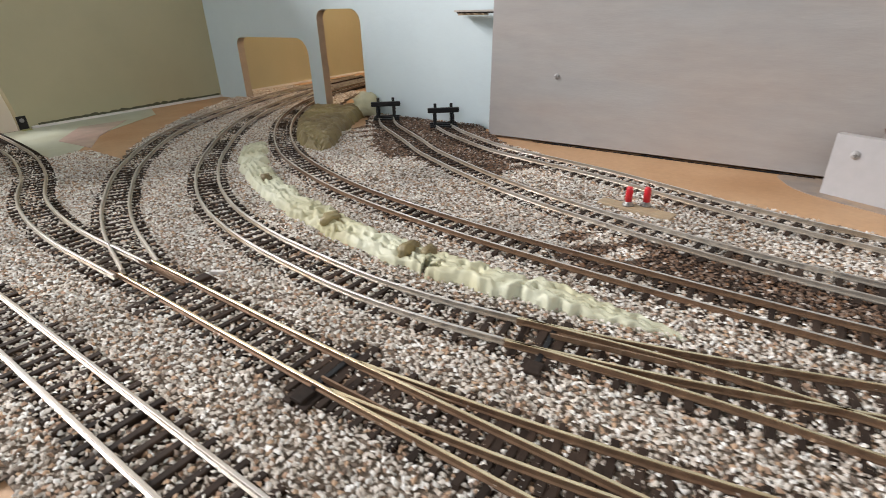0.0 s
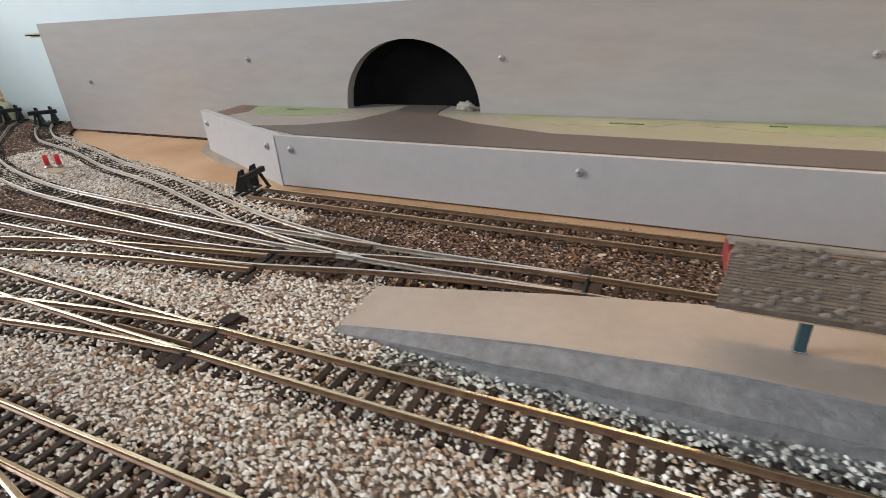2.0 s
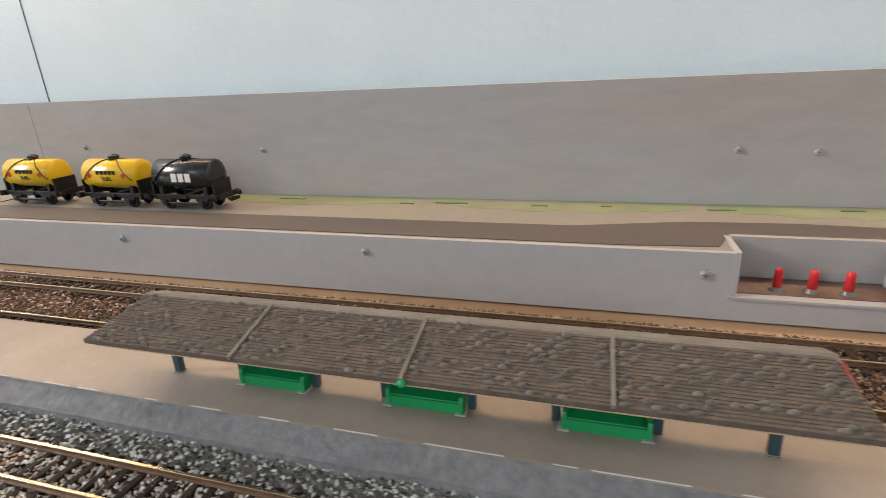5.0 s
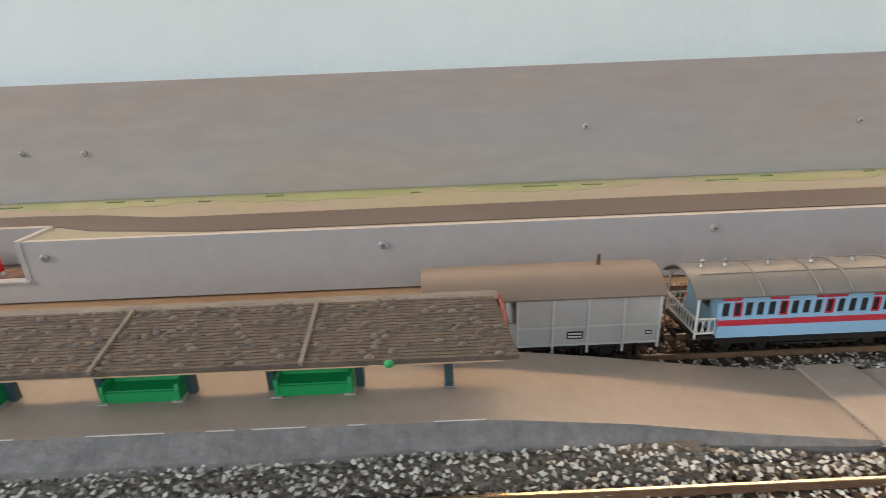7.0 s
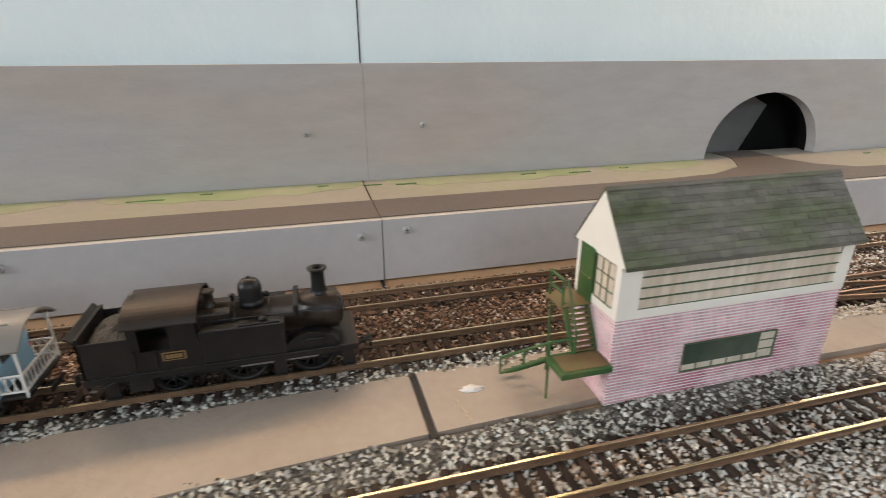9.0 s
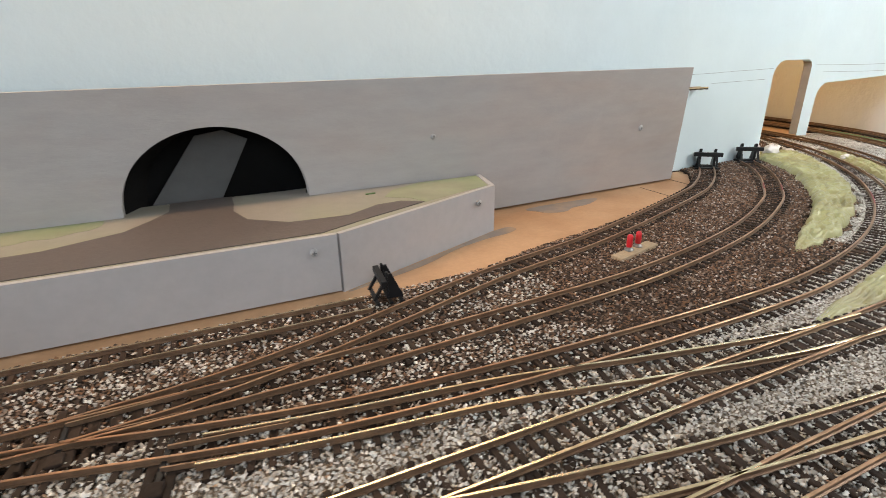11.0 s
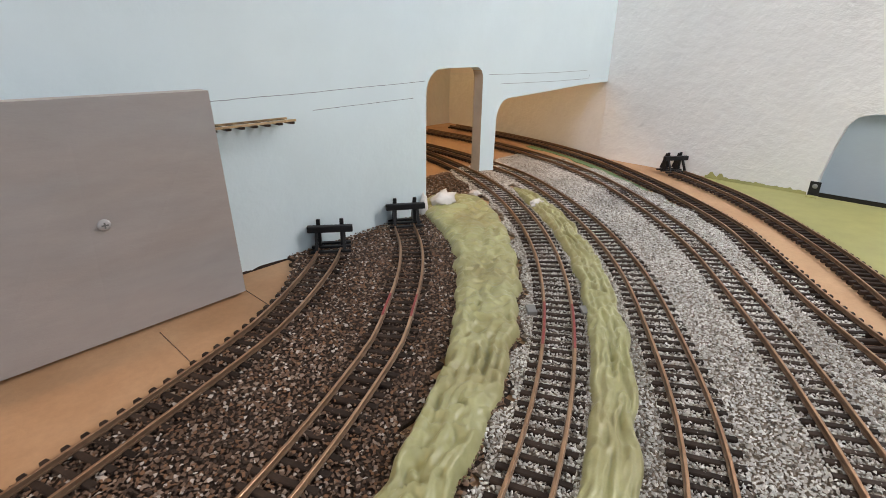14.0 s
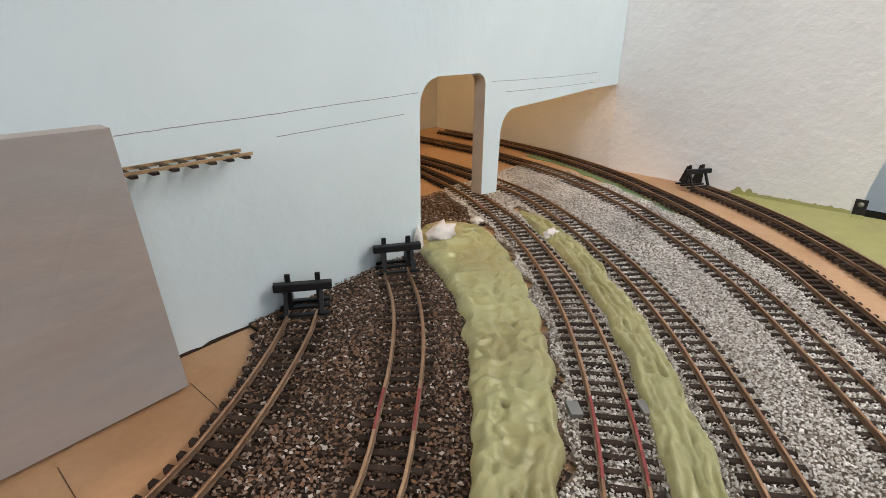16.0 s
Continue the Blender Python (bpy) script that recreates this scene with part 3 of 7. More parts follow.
for x, z, b in ((11.58, 0.555, 0), (15.88, 0.55, 0), (19.9, 0.55, 0), (20.38, 0.59, 1), (24.1, 0.55, 1), (28.07, 0.55, 1), (32.05, 0.50, 1), (34.23, 0.55, 1), (38.27, 0.54, 1), (42.25, 0.58, 1), (45.93, 0.57, 1), (46.48, 0.61, 2), (50.4, 0.57, 2), (54.75, 0.56, 2)):
    screw(fascias[b], x, FY - 0.07, z)
for x, y, z, b in ((8.42, 6.73, 0.53, 3), (11.02, 5.53, 0.55, 3), (57.6, 6.43, 0.56, 4)):
    screw(fascias[b], x, y, z)
# dark brown corner patch and green wash at the road's west end, and grey paint at its foot
bm = bmesh.new()
prism(bm, [(8.68, 7.46), (8.68, 6.78), (9.15, 6.60), (9.35, 6.95), (9.1, 7.46)], DZ, DZ + 0.004)
part("dark_corner", bm, RECESSWOOD, deck, "dark brown patch at the road's west corner")
bm = bmesh.new()
prism(bm, smooth_blob([(9.3, 7.44), (9.45, 7.0), (9.9, 6.75), (10.7, 6.8), (11.3, 7.05), (11.2, 7.44)]), DZ, DZ + 0.003)
part("grass_wash", bm, LIGHTGRASS, deck)
bm = bmesh.new()
prism(bm, smooth_blob([(7.7, 7.48), (7.75, 7.1), (8.0, 6.75), (8.6, 6.42), (9.6, 5.98), (9.9, 5.98), (9.4, 6.35), (8.7, 6.8), (8.6, 7.48)]), -0.05, -0.044)
tagged(part("paint_spill", bm, SPILL), "grey paint spilt on the hardboard by the boards", "paint spill", "paint spills", kind="structure")
# recess for the switches
RUSTYFLOOR = mat("rusty_stained_floor", (0.22, 0.15, 0.12), 0.6, vary=0.3, scale=90, tint=(0.11, 0.05, 0.035), tint_scale=40, tint_amount=0.9, bump=0.4)
recess = thing("switch_recess", 33.15, 5.75, 0.24, 0, "grey painted recess for switches cut into the road board", "recess")
for pn, q, m_, lab in (("recess_floor", (32.30, 33.99, FY - 0.10, 6.0, 0.24, 0.272), FASCIA, ""), ("recess_side", (32.32, 32.38, FY - 0.075, 6.0, 0.272, DZ + 0.025), FASCIA, ""), ("recess_side", (33.93, 34.0, FY - 0.08, 6.0, 0.272, DZ + 0.03), FASCIA, ""),
                       ("recess_back", (32.385, 33.925, 5.97, 6.05, 0.285, DZ + 0.028), GREY, "grey painted back of the recess"), ("recess_lining", (32.382, 32.396, FY - 0.03, 5.965, 0.285, DZ + 0.005), RECESSWOOD, "bare brown wooden cheek"),
                       ("floor_stain", (32.40, 33.91, FY + 0.02, 5.965, 0.272, 0.284), RUSTYFLOOR, "rusty stained floor of the recess")):
    bm = bmesh.new()
    box(bm, q[0] - 33.15, q[1] - 33.15, q[2] - 5.75, q[3] - 5.75, q[4] - 0.24, q[5] - 0.24, 0.003)
    part(pn, bm, m_, recess, lab)

# ---- platform ----
stations = [(14.45, 0.02, 2.42, 2.34, 3.10), (15.2, 0.12, 2.44, 2.30, 3.12), (16.2, 0.24, 2.45, 2.27, 3.16), (17.3, 0.335, 2.44, 2.24, 3.22), (20.0, 0.34, 2.43, 2.24, 3.27), (26.0, 0.34, 2.41, 2.24, 3.29),
            (33.0, 0.34, 2.40, 2.24, 3.29), (37.5, 0.34, 2.42, 2.27, 3.29), (39.3, 0.335, 2.42, 2.32, 3.29), (40.2, 0.25, 2.42, 2.33, 3.25), (41.1, 0.12, 2.42, 2.36, 3.25), (41.95, 0.02, 2.42, 2.38, 3.26)]
xs = np.linspace(14.45, 41.95, 111)
tab = np.array(stations)
platform = thing("platform", 28.2, 2.8, 0, 0, "tan painted station platform with ramped ends and grey plaster side", "platform")
sections = []
for i, x in enumerate(xs):
    z, yt, yb, yk = [float(np.interp(x, tab[:, 0], tab[:, c])) for c in (1, 2, 3, 4)]
    wob = 0.02 * noise.noise((x * 2.1, 0, 0)) + 0.012 * noise.noise((x * 7, 3, 0))
    lump_ = [0.012 * noise.noise((x * 9, k * 2.2, 1)) for k in range(3)]
    sections.append([(x - 28.2, y - 2.8, h) for y, h in ((yb + wob - 0.10 * (z / 0.34), -0.05), (yb + wob - 0.04 * z + lump_[0], 0.30 * z), (yb + wob + lump_[1], 0.62 * z), (yt - 0.01 + lump_[2], 0.94 * z), (yt, z), (yt + 0.02, z + 0.004), (yk, z + 0.004), (yk, -0.05))])
for pn, cols, m_, lab in (("plaster_side", (0, 1, 2, 3, 4), GREYPLAT, "lumpy grey plaster along the platform's side"), ("platform_surface", (4, 5, 6), TANPAINT, ""), ("platform_edge", (6, 7), GREYEDGE, "cut card edge towards the train's track")):
    bm = bmesh.new()
    grid = [[bm.verts.new(r[k]) for k in cols] for r in sections]
    for a, b in zip(grid, grid[1:]):
        for k in range(len(cols) - 1):
            bm.faces.new((a[k], a[k + 1], b[k + 1], b[k]))
    part(pn, bm, m_, platform, lab)
bm = bmesh.new()
prism(bm, [(-0.60, -0.05), (-0.375, 0.330), (-0.37, 0.347), (0.47, 0.347), (0.47, -0.05)], -8.085, -8.06, "x")
part("saw_cut", bm, BLACK, platform, "thin dark cut where the baseboards meet")
rng = random.Random(8)
x = 21.0
while x < 39:
    w_ = rng.uniform(0.08, 0.6)
    bm = bmesh.new()
    box(bm, x - 28.2, x - 28.2 + w_, -0.386, -0.379, 0.342, 0.347)
    part("edge_line", bm, PLASTER, platform, "thin chipped white line along the platform edge")
    x += w_ + rng.uniform(0.05, 0.5)
# flat tan ground between the tracks east of the platform
for o, lab in (([(42.40, 2.42), (43.5, 2.40), (45.0, 2.50), (46.05, 2.55), (46.05, 3.30), (44.0, 3.28), (42.40, 3.25)], "tan painted card ground between the tracks"),
               ([(46.12, 2.55), (47.6, 2.6), (49.5, 2.62), (51.6, 2.6), (52.1, 2.75), (51.9, 2.95), (51.0, 3.14), (48.6, 3.32), (46.12, 3.32)], "tan painted card ground under the signal box")):
    bm = bmesh.new()
    prism(bm, o, -0.05, 0.022)
    tagged(part("card_ground", bm, TANPAINT), lab, "ground card", "ground cards")
bm = bmesh.new()
box(bm, 46.056, 46.114, 2.50, 3.36, -0.02, 0.012)
tagged(part("baseboard_gap", bm, BLACK), "dark gap between two sheets of card", "gap", kind="structure")
bm = bmesh.new()
for k in range(7):
    y = 2.60 + 0.045 * k
    dx = 0.012 * math.sin(k * 2.1) + 0.01 * k
    prism(bm, [(46.39 - dx, y), (46.412 - dx, y), (46.405 - dx - 0.006, y + 0.045), (46.39 - dx - 0.006, y + 0.045)], 0.02, 0.0245)
tagged(part("card_crack", bm, GREYEDGE), "short torn crack in the card ground", "crack", kind="structure")
# foot crossing
bm = bmesh.new()
box(bm, 41.92, 42.38, 2.13, 3.30, 0.0, 0.055, 0.01)
tagged(part("crossing_board", bm, TANPAINT), "tan card foot crossing panel beside the track", "crossing", "crossing panels")
bm = bmesh.new()
box(bm, 41.92, 42.38, 1.74, 1.98, 0.0, 0.075, 0.01)
tagged(part("crossing_board", bm, TANPAINT), "tan card foot crossing panel between the rails", "crossing", "crossing panels")
bm = bmesh.new()
box(bm, 41.92, 42.38, 0.9, 1.59, 0.0, 0.055, 0.01)
tagged(part("crossing_board", bm, TANPAINT), "tan card foot crossing panel beside the track", "crossing", "crossing panels")
# plain panels under the layout's edge
bm = bmesh.new()
box(bm, WEST_X, EAST_X, -2.2, -1.9, -17, -0.4)
tagged(part("layout_front_panel", bm, ROOMWALL), "plain panel under the layout's front edge", "panel", kind="structure")


# ---- tracks ----
M_C, M_R = (59.05, 15.0), 12.25      # circle of the train's curve
east_m = [(50.0, 3.67), (51.2, 3.55), (52.3, 3.34), (53.5, 3.07), (54.6, 2.90), (56.5, 2.78)] + arc(*M_C, M_R, -91, 4, 14)
west_m = [(16.34, 3.67), (15.14, 3.57), (14.04, 3.38), (12.84, 3.12), (11.74, 3.02), (9.84, 2.97), (8.3, 2.95), (6.8, 2.99), (4.8, 3.12), (2.95, 3.40), (1.6, 3.80), (0.4, 4.32), (-0.9, 5.2), (-2.0, 6.2), (-2.8, 7.15), (-3.42, 8.1), (-4.05, 9.5), (-4.5, 11.2), (-4.7, 14)]
east_s2 = [(50.0, 3.67), (54.0, 3.64), (57.15, 3.80), (59.1, 4.0), (61.6, 4.62), (63.74, 5.58), (64.6, 6.2), (65.3, 6.78), (65.95, 7.45), (66.5, 8.2)]
east_s1 = [(52.3, 3.65), (53.6, 3.82), (55.0, 4.2), (57.05, 4.86), (58.9, 5.28), (60.8, 5.9), (62.95, 6.72), (63.5, 7.02), (64.2, 7.5), (64.75, 7.95), (64.98, 8.18)]
east_b = [(57, 1.93), (59.6, 1.93), (61.2, 1.98), (62.9, 2.15), (64.6, 2.75), (66.3, 3.78), (67.6, 4.74), (68.87, 6.0), (70.0, 7.45), (70.95, 9.1), (71.7, 12), (71.9, 15)]
east_a = [(57, 0.90), (61.3, 0.92), (63, 1.05), (64.3, 1.33), (66.1, 2.25), (67.7, 3.28), (69.25, 4.42), (70.75, 5.95), (71.95, 7.5), (72.9, 9.4), (73.6, 12), (73.8, 15)]
TRACKS = {
    "main": [(16.34, 3.67), (33, 3.67), (50.0, 3.67)],
    "m_east": east_m, "m_west": west_m, "s2_east": east_s2, "s2_west": mirrored(east_s2[:6]) + [(1.74, 6.15), (1.0, 6.62), (0.4, 7.02), (-0.05, 7.45)], "s1_east": east_s1, "s1_west": mirrored(east_s1[:6]) + [(3.6, 6.35), (2.75, 6.72), (2.05, 7.1), (1.55, 7.45)],
    "d": [(11.3, 4.80), (20, 4.78), (33, 4.75), (46, 4.75), (55.2, 4.75)],
    "b": [(6.3, 1.62), (8, 1.78), (13.6, 1.80), (20, 1.86), (33, 1.86), (48, 1.90), (57, 1.93)],
    "b_east": east_b, "b_west": [(6.3, 1.62), (5.6, 1.53), (4.8, 1.50), (4.1, 1.55), (2.95, 1.70), (1.75, 2.02), (0.47, 2.64), (-0.82, 3.6), (-2.78, 5.6), (-4.0, 7.6), (-4.9, 10), (-5.4, 14)],
    "a": [(2.6, 0.52), (6, 0.47), (11, 0.52), (17, 0.62), (33, 0.75), (50, 0.88), (57, 0.90)],
    "a_east": east_a, "a_west": [(2.6, 0.56), (1.3, 0.95), (0.2, 1.43), (-1.43, 2.43), (-3.3, 4.2), (-4.7, 6.6), (-5.6, 9), (-6.2, 13)],
    "o_west": [(2.6, 0.47), (0.8, 0.50), (-0.8, 0.75), (-2.2, 1.25), (-3.7, 1.62), (-5.4, 1.82), (-7.0, 1.95)],
    "z": [(-3.0, -0.62), (10, -0.62), (33, -0.55), (60, -0.5)],
    "bm_west": [(6.3, 1.60), (7.5, 1.86), (9, 2.28), (10.5, 2.64), (12, 2.90), (13, 3.05)],
    "ab_west": [(5.6, 0.48), (7.1, 0.66), (9.1, 1.02), (10.6, 1.36), (12.5, 1.68), (13.6, 1.80)],
    "ab_east": mirrored([(5.6, 0.88), (7.1, 0.95), (9.1, 1.16), (10.6, 1.40), (12.5, 1.76), (13.6, 1.88)]),
    "bm_east": mirrored([(6.3, 1.90), (7.5, 2.0), (9, 2.28), (10.5, 2.60), (12, 2.80), (13, 2.97)]),
    "az_west": [(9.4, 0.51), (11, 0.45), (12.5, 0.30), (14, 0.08), (16, -0.3), (17.5, -0.5)],
    "o1": [(63.0, 0.1), (64.8, 0.5), (66.6, 1.35), (68.2, 2.55), (69.6, 3.5), (70.5, 4.15), (71.6, 5.3), (72.6, 6.55), (73.75, 8.3), (74.6, 10.3), (75.1, 12.5), (75.3, 15)],
    "o2": [(66.5, 0.6), (69, 1.9), (70.65, 2.93), (72.4, 4.38), (73.5, 5.7), (73.92, 6.35)],
}
PITCH, GAUGE = 0.155, 0.325
bm = bmesh.new()
prism(bm, [(-0.031, -0.02), (-0.03, 0.029), (-0.023, 0.036), (0.023, 0.036), (0.03, 0.029), (0.031, -0.02)], -0.285, 0.285, "y")
sleeper_mesh = part("sleeper_pattern", bm, SLEEPER).data
bpy.data.objects.remove(bpy.data.objects["sleeper_pattern"])


def rail_mesh(bm, x, y, h, side):
    """A flat-bottomed rail swept along a path: foot, web and head."""
    prof = [(-0.022, 0.030), (0.022, 0.030), (0.022, 0.040), (0.007, 0.044), (0.007, 0.068), (0.013, 0.072), (0.013, 0.084), (0.009, 0.087), (-0.009, 0.087), (-0.013, 0.084), (-0.013, 0.072), (-0.007, 0.068), (-0.007, 0.044), (-0.022, 0.040)]
    nx, ny = -np.sin(h), np.cos(h)
    rings = []
    for i in range(len(x)):
        o = side * GAUGE / 2
        rings.append([bm.verts.new((x[i] + nx[i] * (o + u), y[i] + ny[i] * (o + u), w)) for u, w in prof])
    n = len(prof)
    for a, b in zip(rings, rings[1:]):
        for k in range(n):
            f = bm.faces.new((a[k], a[(k + 1) % n], b[(k + 1) % n], b[k]))
            f.material_index = 1 if k in (6, 7, 8) else 0
    bm.faces.new(rings[0])
    bm.faces.new(rings[-1])


TRACK_PTS = []
for key, pts in TRACKS.items():
    px_, py_, ph_ = smooth_path(pts, PITCH)
    TRACK_PTS += list(zip(px_, py_))
    # the lengths of track end where the baseboards meet
    board_of = np.searchsorted([20.13, 46.15], px_)
    for n in np.unique(board_of):
        x, y, h = px_[board_of == n], py_[board_of == n], ph_[board_of == n]
        tr = thing("track", 0, 0, 0, label="model railway track, dark plastic sleepers and brown weathered rails", category="track", group="tracks")
        ex = np.r_[x[0] - PITCH / 2 * math.cos(h[0]), x, x[-1] + PITCH / 2 * math.cos(h[-1])]
        ey = np.r_[y[0] - PITCH / 2 * math.sin(h[0]), y, y[-1] + PITCH / 2 * math.sin(h[-1])]
        eh = np.r_[h[0], h, h[-1]]
        pick = np.unique(np.r_[np.arange(0, len(ex), 2), len(ex) - 1])
        side_paint = RAILPALE if key in ("z", "a_west", "b_west", "o_west", "az_west", "s1_west", "s2_west") else RAILSIDE
        head_paint = RAILSILVER if key in ("z", "a_west", "o_west", "b_west", "s1_west", "s2_west", "m_west") else RUSTHEAD if key in ("s1_east", "s2_east", "b_east", "a_east", "o1", "o2", "m_east") else RAILTOP
        for side in (-1, 1):
            bm = bmesh.new()
            rail_mesh(bm, ex[pick], ey[pick], eh[pick], side)
            part("rail", bm, [side_paint, head_paint], tr)
        for i in range(len(x)):
            shared("sleeper", sleeper_mesh, tr, pose(x[i] * U, y[i] * U, 0, 0, 0, math.degrees(h[i])))
TRACK_PTS = np.array(TRACK_PTS)


# ---- ballast ----
def poly_mask(px, py, poly):
    inside = np.zeros(len(px), bool)
    n = len(poly)
    for i in range(n):
        (x0, y0), (x1, y1) = poly[i], poly[(i + 1) % n]
        cross = ((y0 > py) != (y1 > py)) & (px < (x1 - x0) * (py - y0) / (y1 - y0 + 1e-12) + x0)
        inside ^= cross
    return inside


brown_edge = [(49.0, 5.12), (55.4, 5.05), (57.0, 5.16), (57.8, 5.45), (59.6, 5.86), (61.3, 6.28), (62.9, 6.86), (63.5, 7.32), (64.0, 7.75), (64.45, 8.3), (64.5, 8.68)]


def zones(px, py):
    """0 none, 1 grey granite, 2 brown, 3 dark mix by the platform."""
    xm = np.where(px > MID, px, 2 * MID - px)
    d = np.hypot(xm - M_C[0], py - M_C[1]) - M_R
    ra = np.hypot(xm - 60.6, py - 13.4)
    beyond = xm > 59.2
    wob = 0.05 * np.sin(px * 5.1 + py * 3.3) + 0.04 * np.sin(px * 11.7 - py * 9.1)
    grey = np.where(beyond, (d > -0.42 + wob) & ((ra < 13.35 + wob) | (px < 4) & (py < 2.6)), (py < 3.3) & (py > -1.25))
    grey &= py > -1.25 + wob
    west_far = (px < -3.5) & (ra > 13.4)
    grey &= ~west_far
    grey |= (px < 7.6) & (py < 1.9) & (py > -1.25 + wob)
    brown = np.zeros(len(px), bool)
    edge = poly_mask(xm, py, brown_edge + [(67.6, 8.68), (66.9, 7.4), (66.0, 6.4), (64.0, 4.95), (62.0, 3.7), (60, 3.3), (57, 3.12), (54, 3.2), (52, 3.5), (49, 3.3)])
    brown |= edge | ((xm <= 49.01) & (py > 3.28) & (py < 5.1))
    brown &= ~(beyond & (d > -0.42))
    out_fill = (xm > 58) & (xm < 66.5) & (d <= -0.40) & (d > -1.45) & (py < 8.0)
    line_y = np.interp(px, [50, 51.2, 52.3, 53.5, 54.6, 56.5, 59], [3.67, 3.55, 3.34, 3.07, 2.90, 2.78, 2.76])
    inner = (px > 54) & (px < 59.21) & (py > line_y - 0.16 + wob) & (py < 3.4) | (px > 59.2) & (px < 62.4) & (d < -0.05 + wob) & (d > -0.5)
    dark = (px > 15) & (px < 50) & (py > 2.03) & (py < 3.5)
    platform = (px > 14.5) & (px < 41.9) & (py > 2.31) & (py < 3.27)
    card = (px > 41.95) & (px < 51.7) & (py > 2.5 + 0.5 * wob) & (py < 3.26 - np.clip((px - 48.5) * 0.08, 0, 1) + wob * 0.5)
    cross = (px > 41.93) & (px < 42.37) & (py > 0.9)& (py < 3.3)
    out = np.where(brown, 2, np.where(grey, 1, 0))
    out = np.where((out == 0) & out_fill | (out == 1) & inner, 2, out)
    oily = (px > 6.3 + 9 * wob) & (py > 3.02 + wob) & (py < 3.95 + 2 * wob)
    out = np.where((out == 1) & (px < 14) & oily, 2, np.where((out == 2) & (px < 13.6 + 6 * wob - 0.9 * (py - 3.3)) & ~oily, 1, out))
    out = np.where((out == 1) & poly_mask(px + 3 * wob, py + 2 * wob, [(-0.7, 8.1), (-0.3, 6.9), (0.7, 5.85), (1.3, 5.45), (2.6, 5.1), (4.4, 5.2), (4.3, 5.9), (3.6, 6.6), (3.2, 8.1)]), 2, out)
    out = np.where((out == 0) & (px > 66.6) & (px < 73) & (py > 8.5) & (d > -2.4 + wob) & (d <= -0.4), 2, out)
    out = np.where((out > 0) & dark, 3, out)
    strip_o = (px > 60.6) & (d > 0.42 + wob * 0.3) & (d < 0.62 + wob * 0.3)
    strip_i = (px > 63.2) & (py < 8.6) & (d > -1.08 + wob) & (d < -0.6 + wob * 0.5)
    out[platform | card | cross | (strip_o & (py < 8.6)) | strip_i] = 0
    face = 8.03 + 0.7 * np.clip((px - 46.33) / 27.7, 0, 1)
    out[(py > face) & (px > -1.1) & (px < 67.4)] = 0
    return out


rs = np.random.RandomState(3)


def scatter(step):
    gx, gy = np.meshgrid(np.arange(-6.9, 73.6, step), np.arange(-1.4, 10.4, step))
    px, py = gx.ravel() + rs.uniform(-0.5, 0.5, gx.size) * step, gy.ravel() + rs.uniform(-0.5, 0.5, gx.size) * step
    return px, py


def near_track(px, py):
    """Distance to the nearest sleeper centre, coarsely."""
    cell = {}
    for x, y in TRACK_PTS:
        cell.setdefault((int(x // 0.5), int(y // 0.5)), []).append((x, y))
    out = np.full(len(px), 9.0)
    ix, iy = (px // 0.5).astype(int), (py // 0.5).astype(int)
    keyed = {}
    order = np.lexsort((iy, ix))
    bounds = np.flatnonzero(np.diff(ix[order]) | np.diff(iy[order])) + 1
    for idx in np.split(order, bounds):
        i, j = ix[idx[0]], iy[idx[0]]
        pts = [p for a in (-1, 0, 1) for b in (-1, 0, 1) for p in cell.get((i + a, j + b), ())]
        if pts:
            q = np.array(pts)
            dd = np.hypot(px[idx, None] - q[None, :, 0], py[idx, None] - q[None, :, 1])
            out[idx] = dd.min(1)
    return out


def stones(name, px, py, pz, size, material, label):
    """Many small angular chippings in one mesh."""
    base = np.array([(1, 0, 0), (-1, 0, 0), (0, 1, 0), (0, -1, 0), (0.35, 0.1, 0.9), (-0.35, -0.1, 0.9)], float)
    tri = np.array([(0, 2, 4), (2, 5, 4), (2, 1, 5), (1, 3, 5), (3, 4, 5), (3, 0, 4)])
    if material not in (CHIP_GREY, CHIP_EAST):
        base[4:] *= (0.0, 0.0, 1.0)
        tri = np.array([(0, 2, 4), (2, 1, 4), (1, 3, 4), (3, 0, 4)])
    n = len(px)
    a = rs.uniform(0, 6.283, n)
    sc = size * rs.uniform(0.65, 1.35, (n, 3)) * np.array([1, 0.8, 0.75])
    v = base[None] * sc[:, None] + rs.normal(0, 0.22, (n, 6, 3)) * size
    ca, sa = np.cos(a)[:, None], np.sin(a)[:, None]
    tl = rs.uniform(-0.55, 0.55, n)[:, None]
    y2 = v[..., 1] * np.cos(tl) - v[..., 2] * np.sin(tl)
    z2 = v[..., 1] * np.sin(tl) + v[..., 2] * np.cos(tl)
    vx, vy = v[..., 0] * ca - y2 * sa, v[..., 0] * sa + y2 * ca
    co = np.stack([vx + px[:, None], vy + py[:, None], z2 + pz[:, None]], -1).reshape(-1, 3) * U
    faces = (tri[None] + (np.arange(n) * 6)[:, None, None]).reshape(-1, 3)
    me = bpy.data.meshes.new(name)
    me.vertices.add(len(co))
    me.vertices.foreach_set("co", co.ravel())
    me.loops.add(faces.size)
    me.loops.foreach_set("vertex_index", faces.ravel().astype(np.int32))
    me.polygons.add(len(faces))
    me.polygons.foreach_set("loop_start", np.arange(0, faces.size, 3, dtype=np.int32))
    me.polygons.foreach_set("use_smooth", np.ones(len(faces), bool))
    me.update(calc_edges=True)
    me.validate()
    me.materials.append(material)
    return tagged(new(name, me), label, "ballast", kind="stuff")


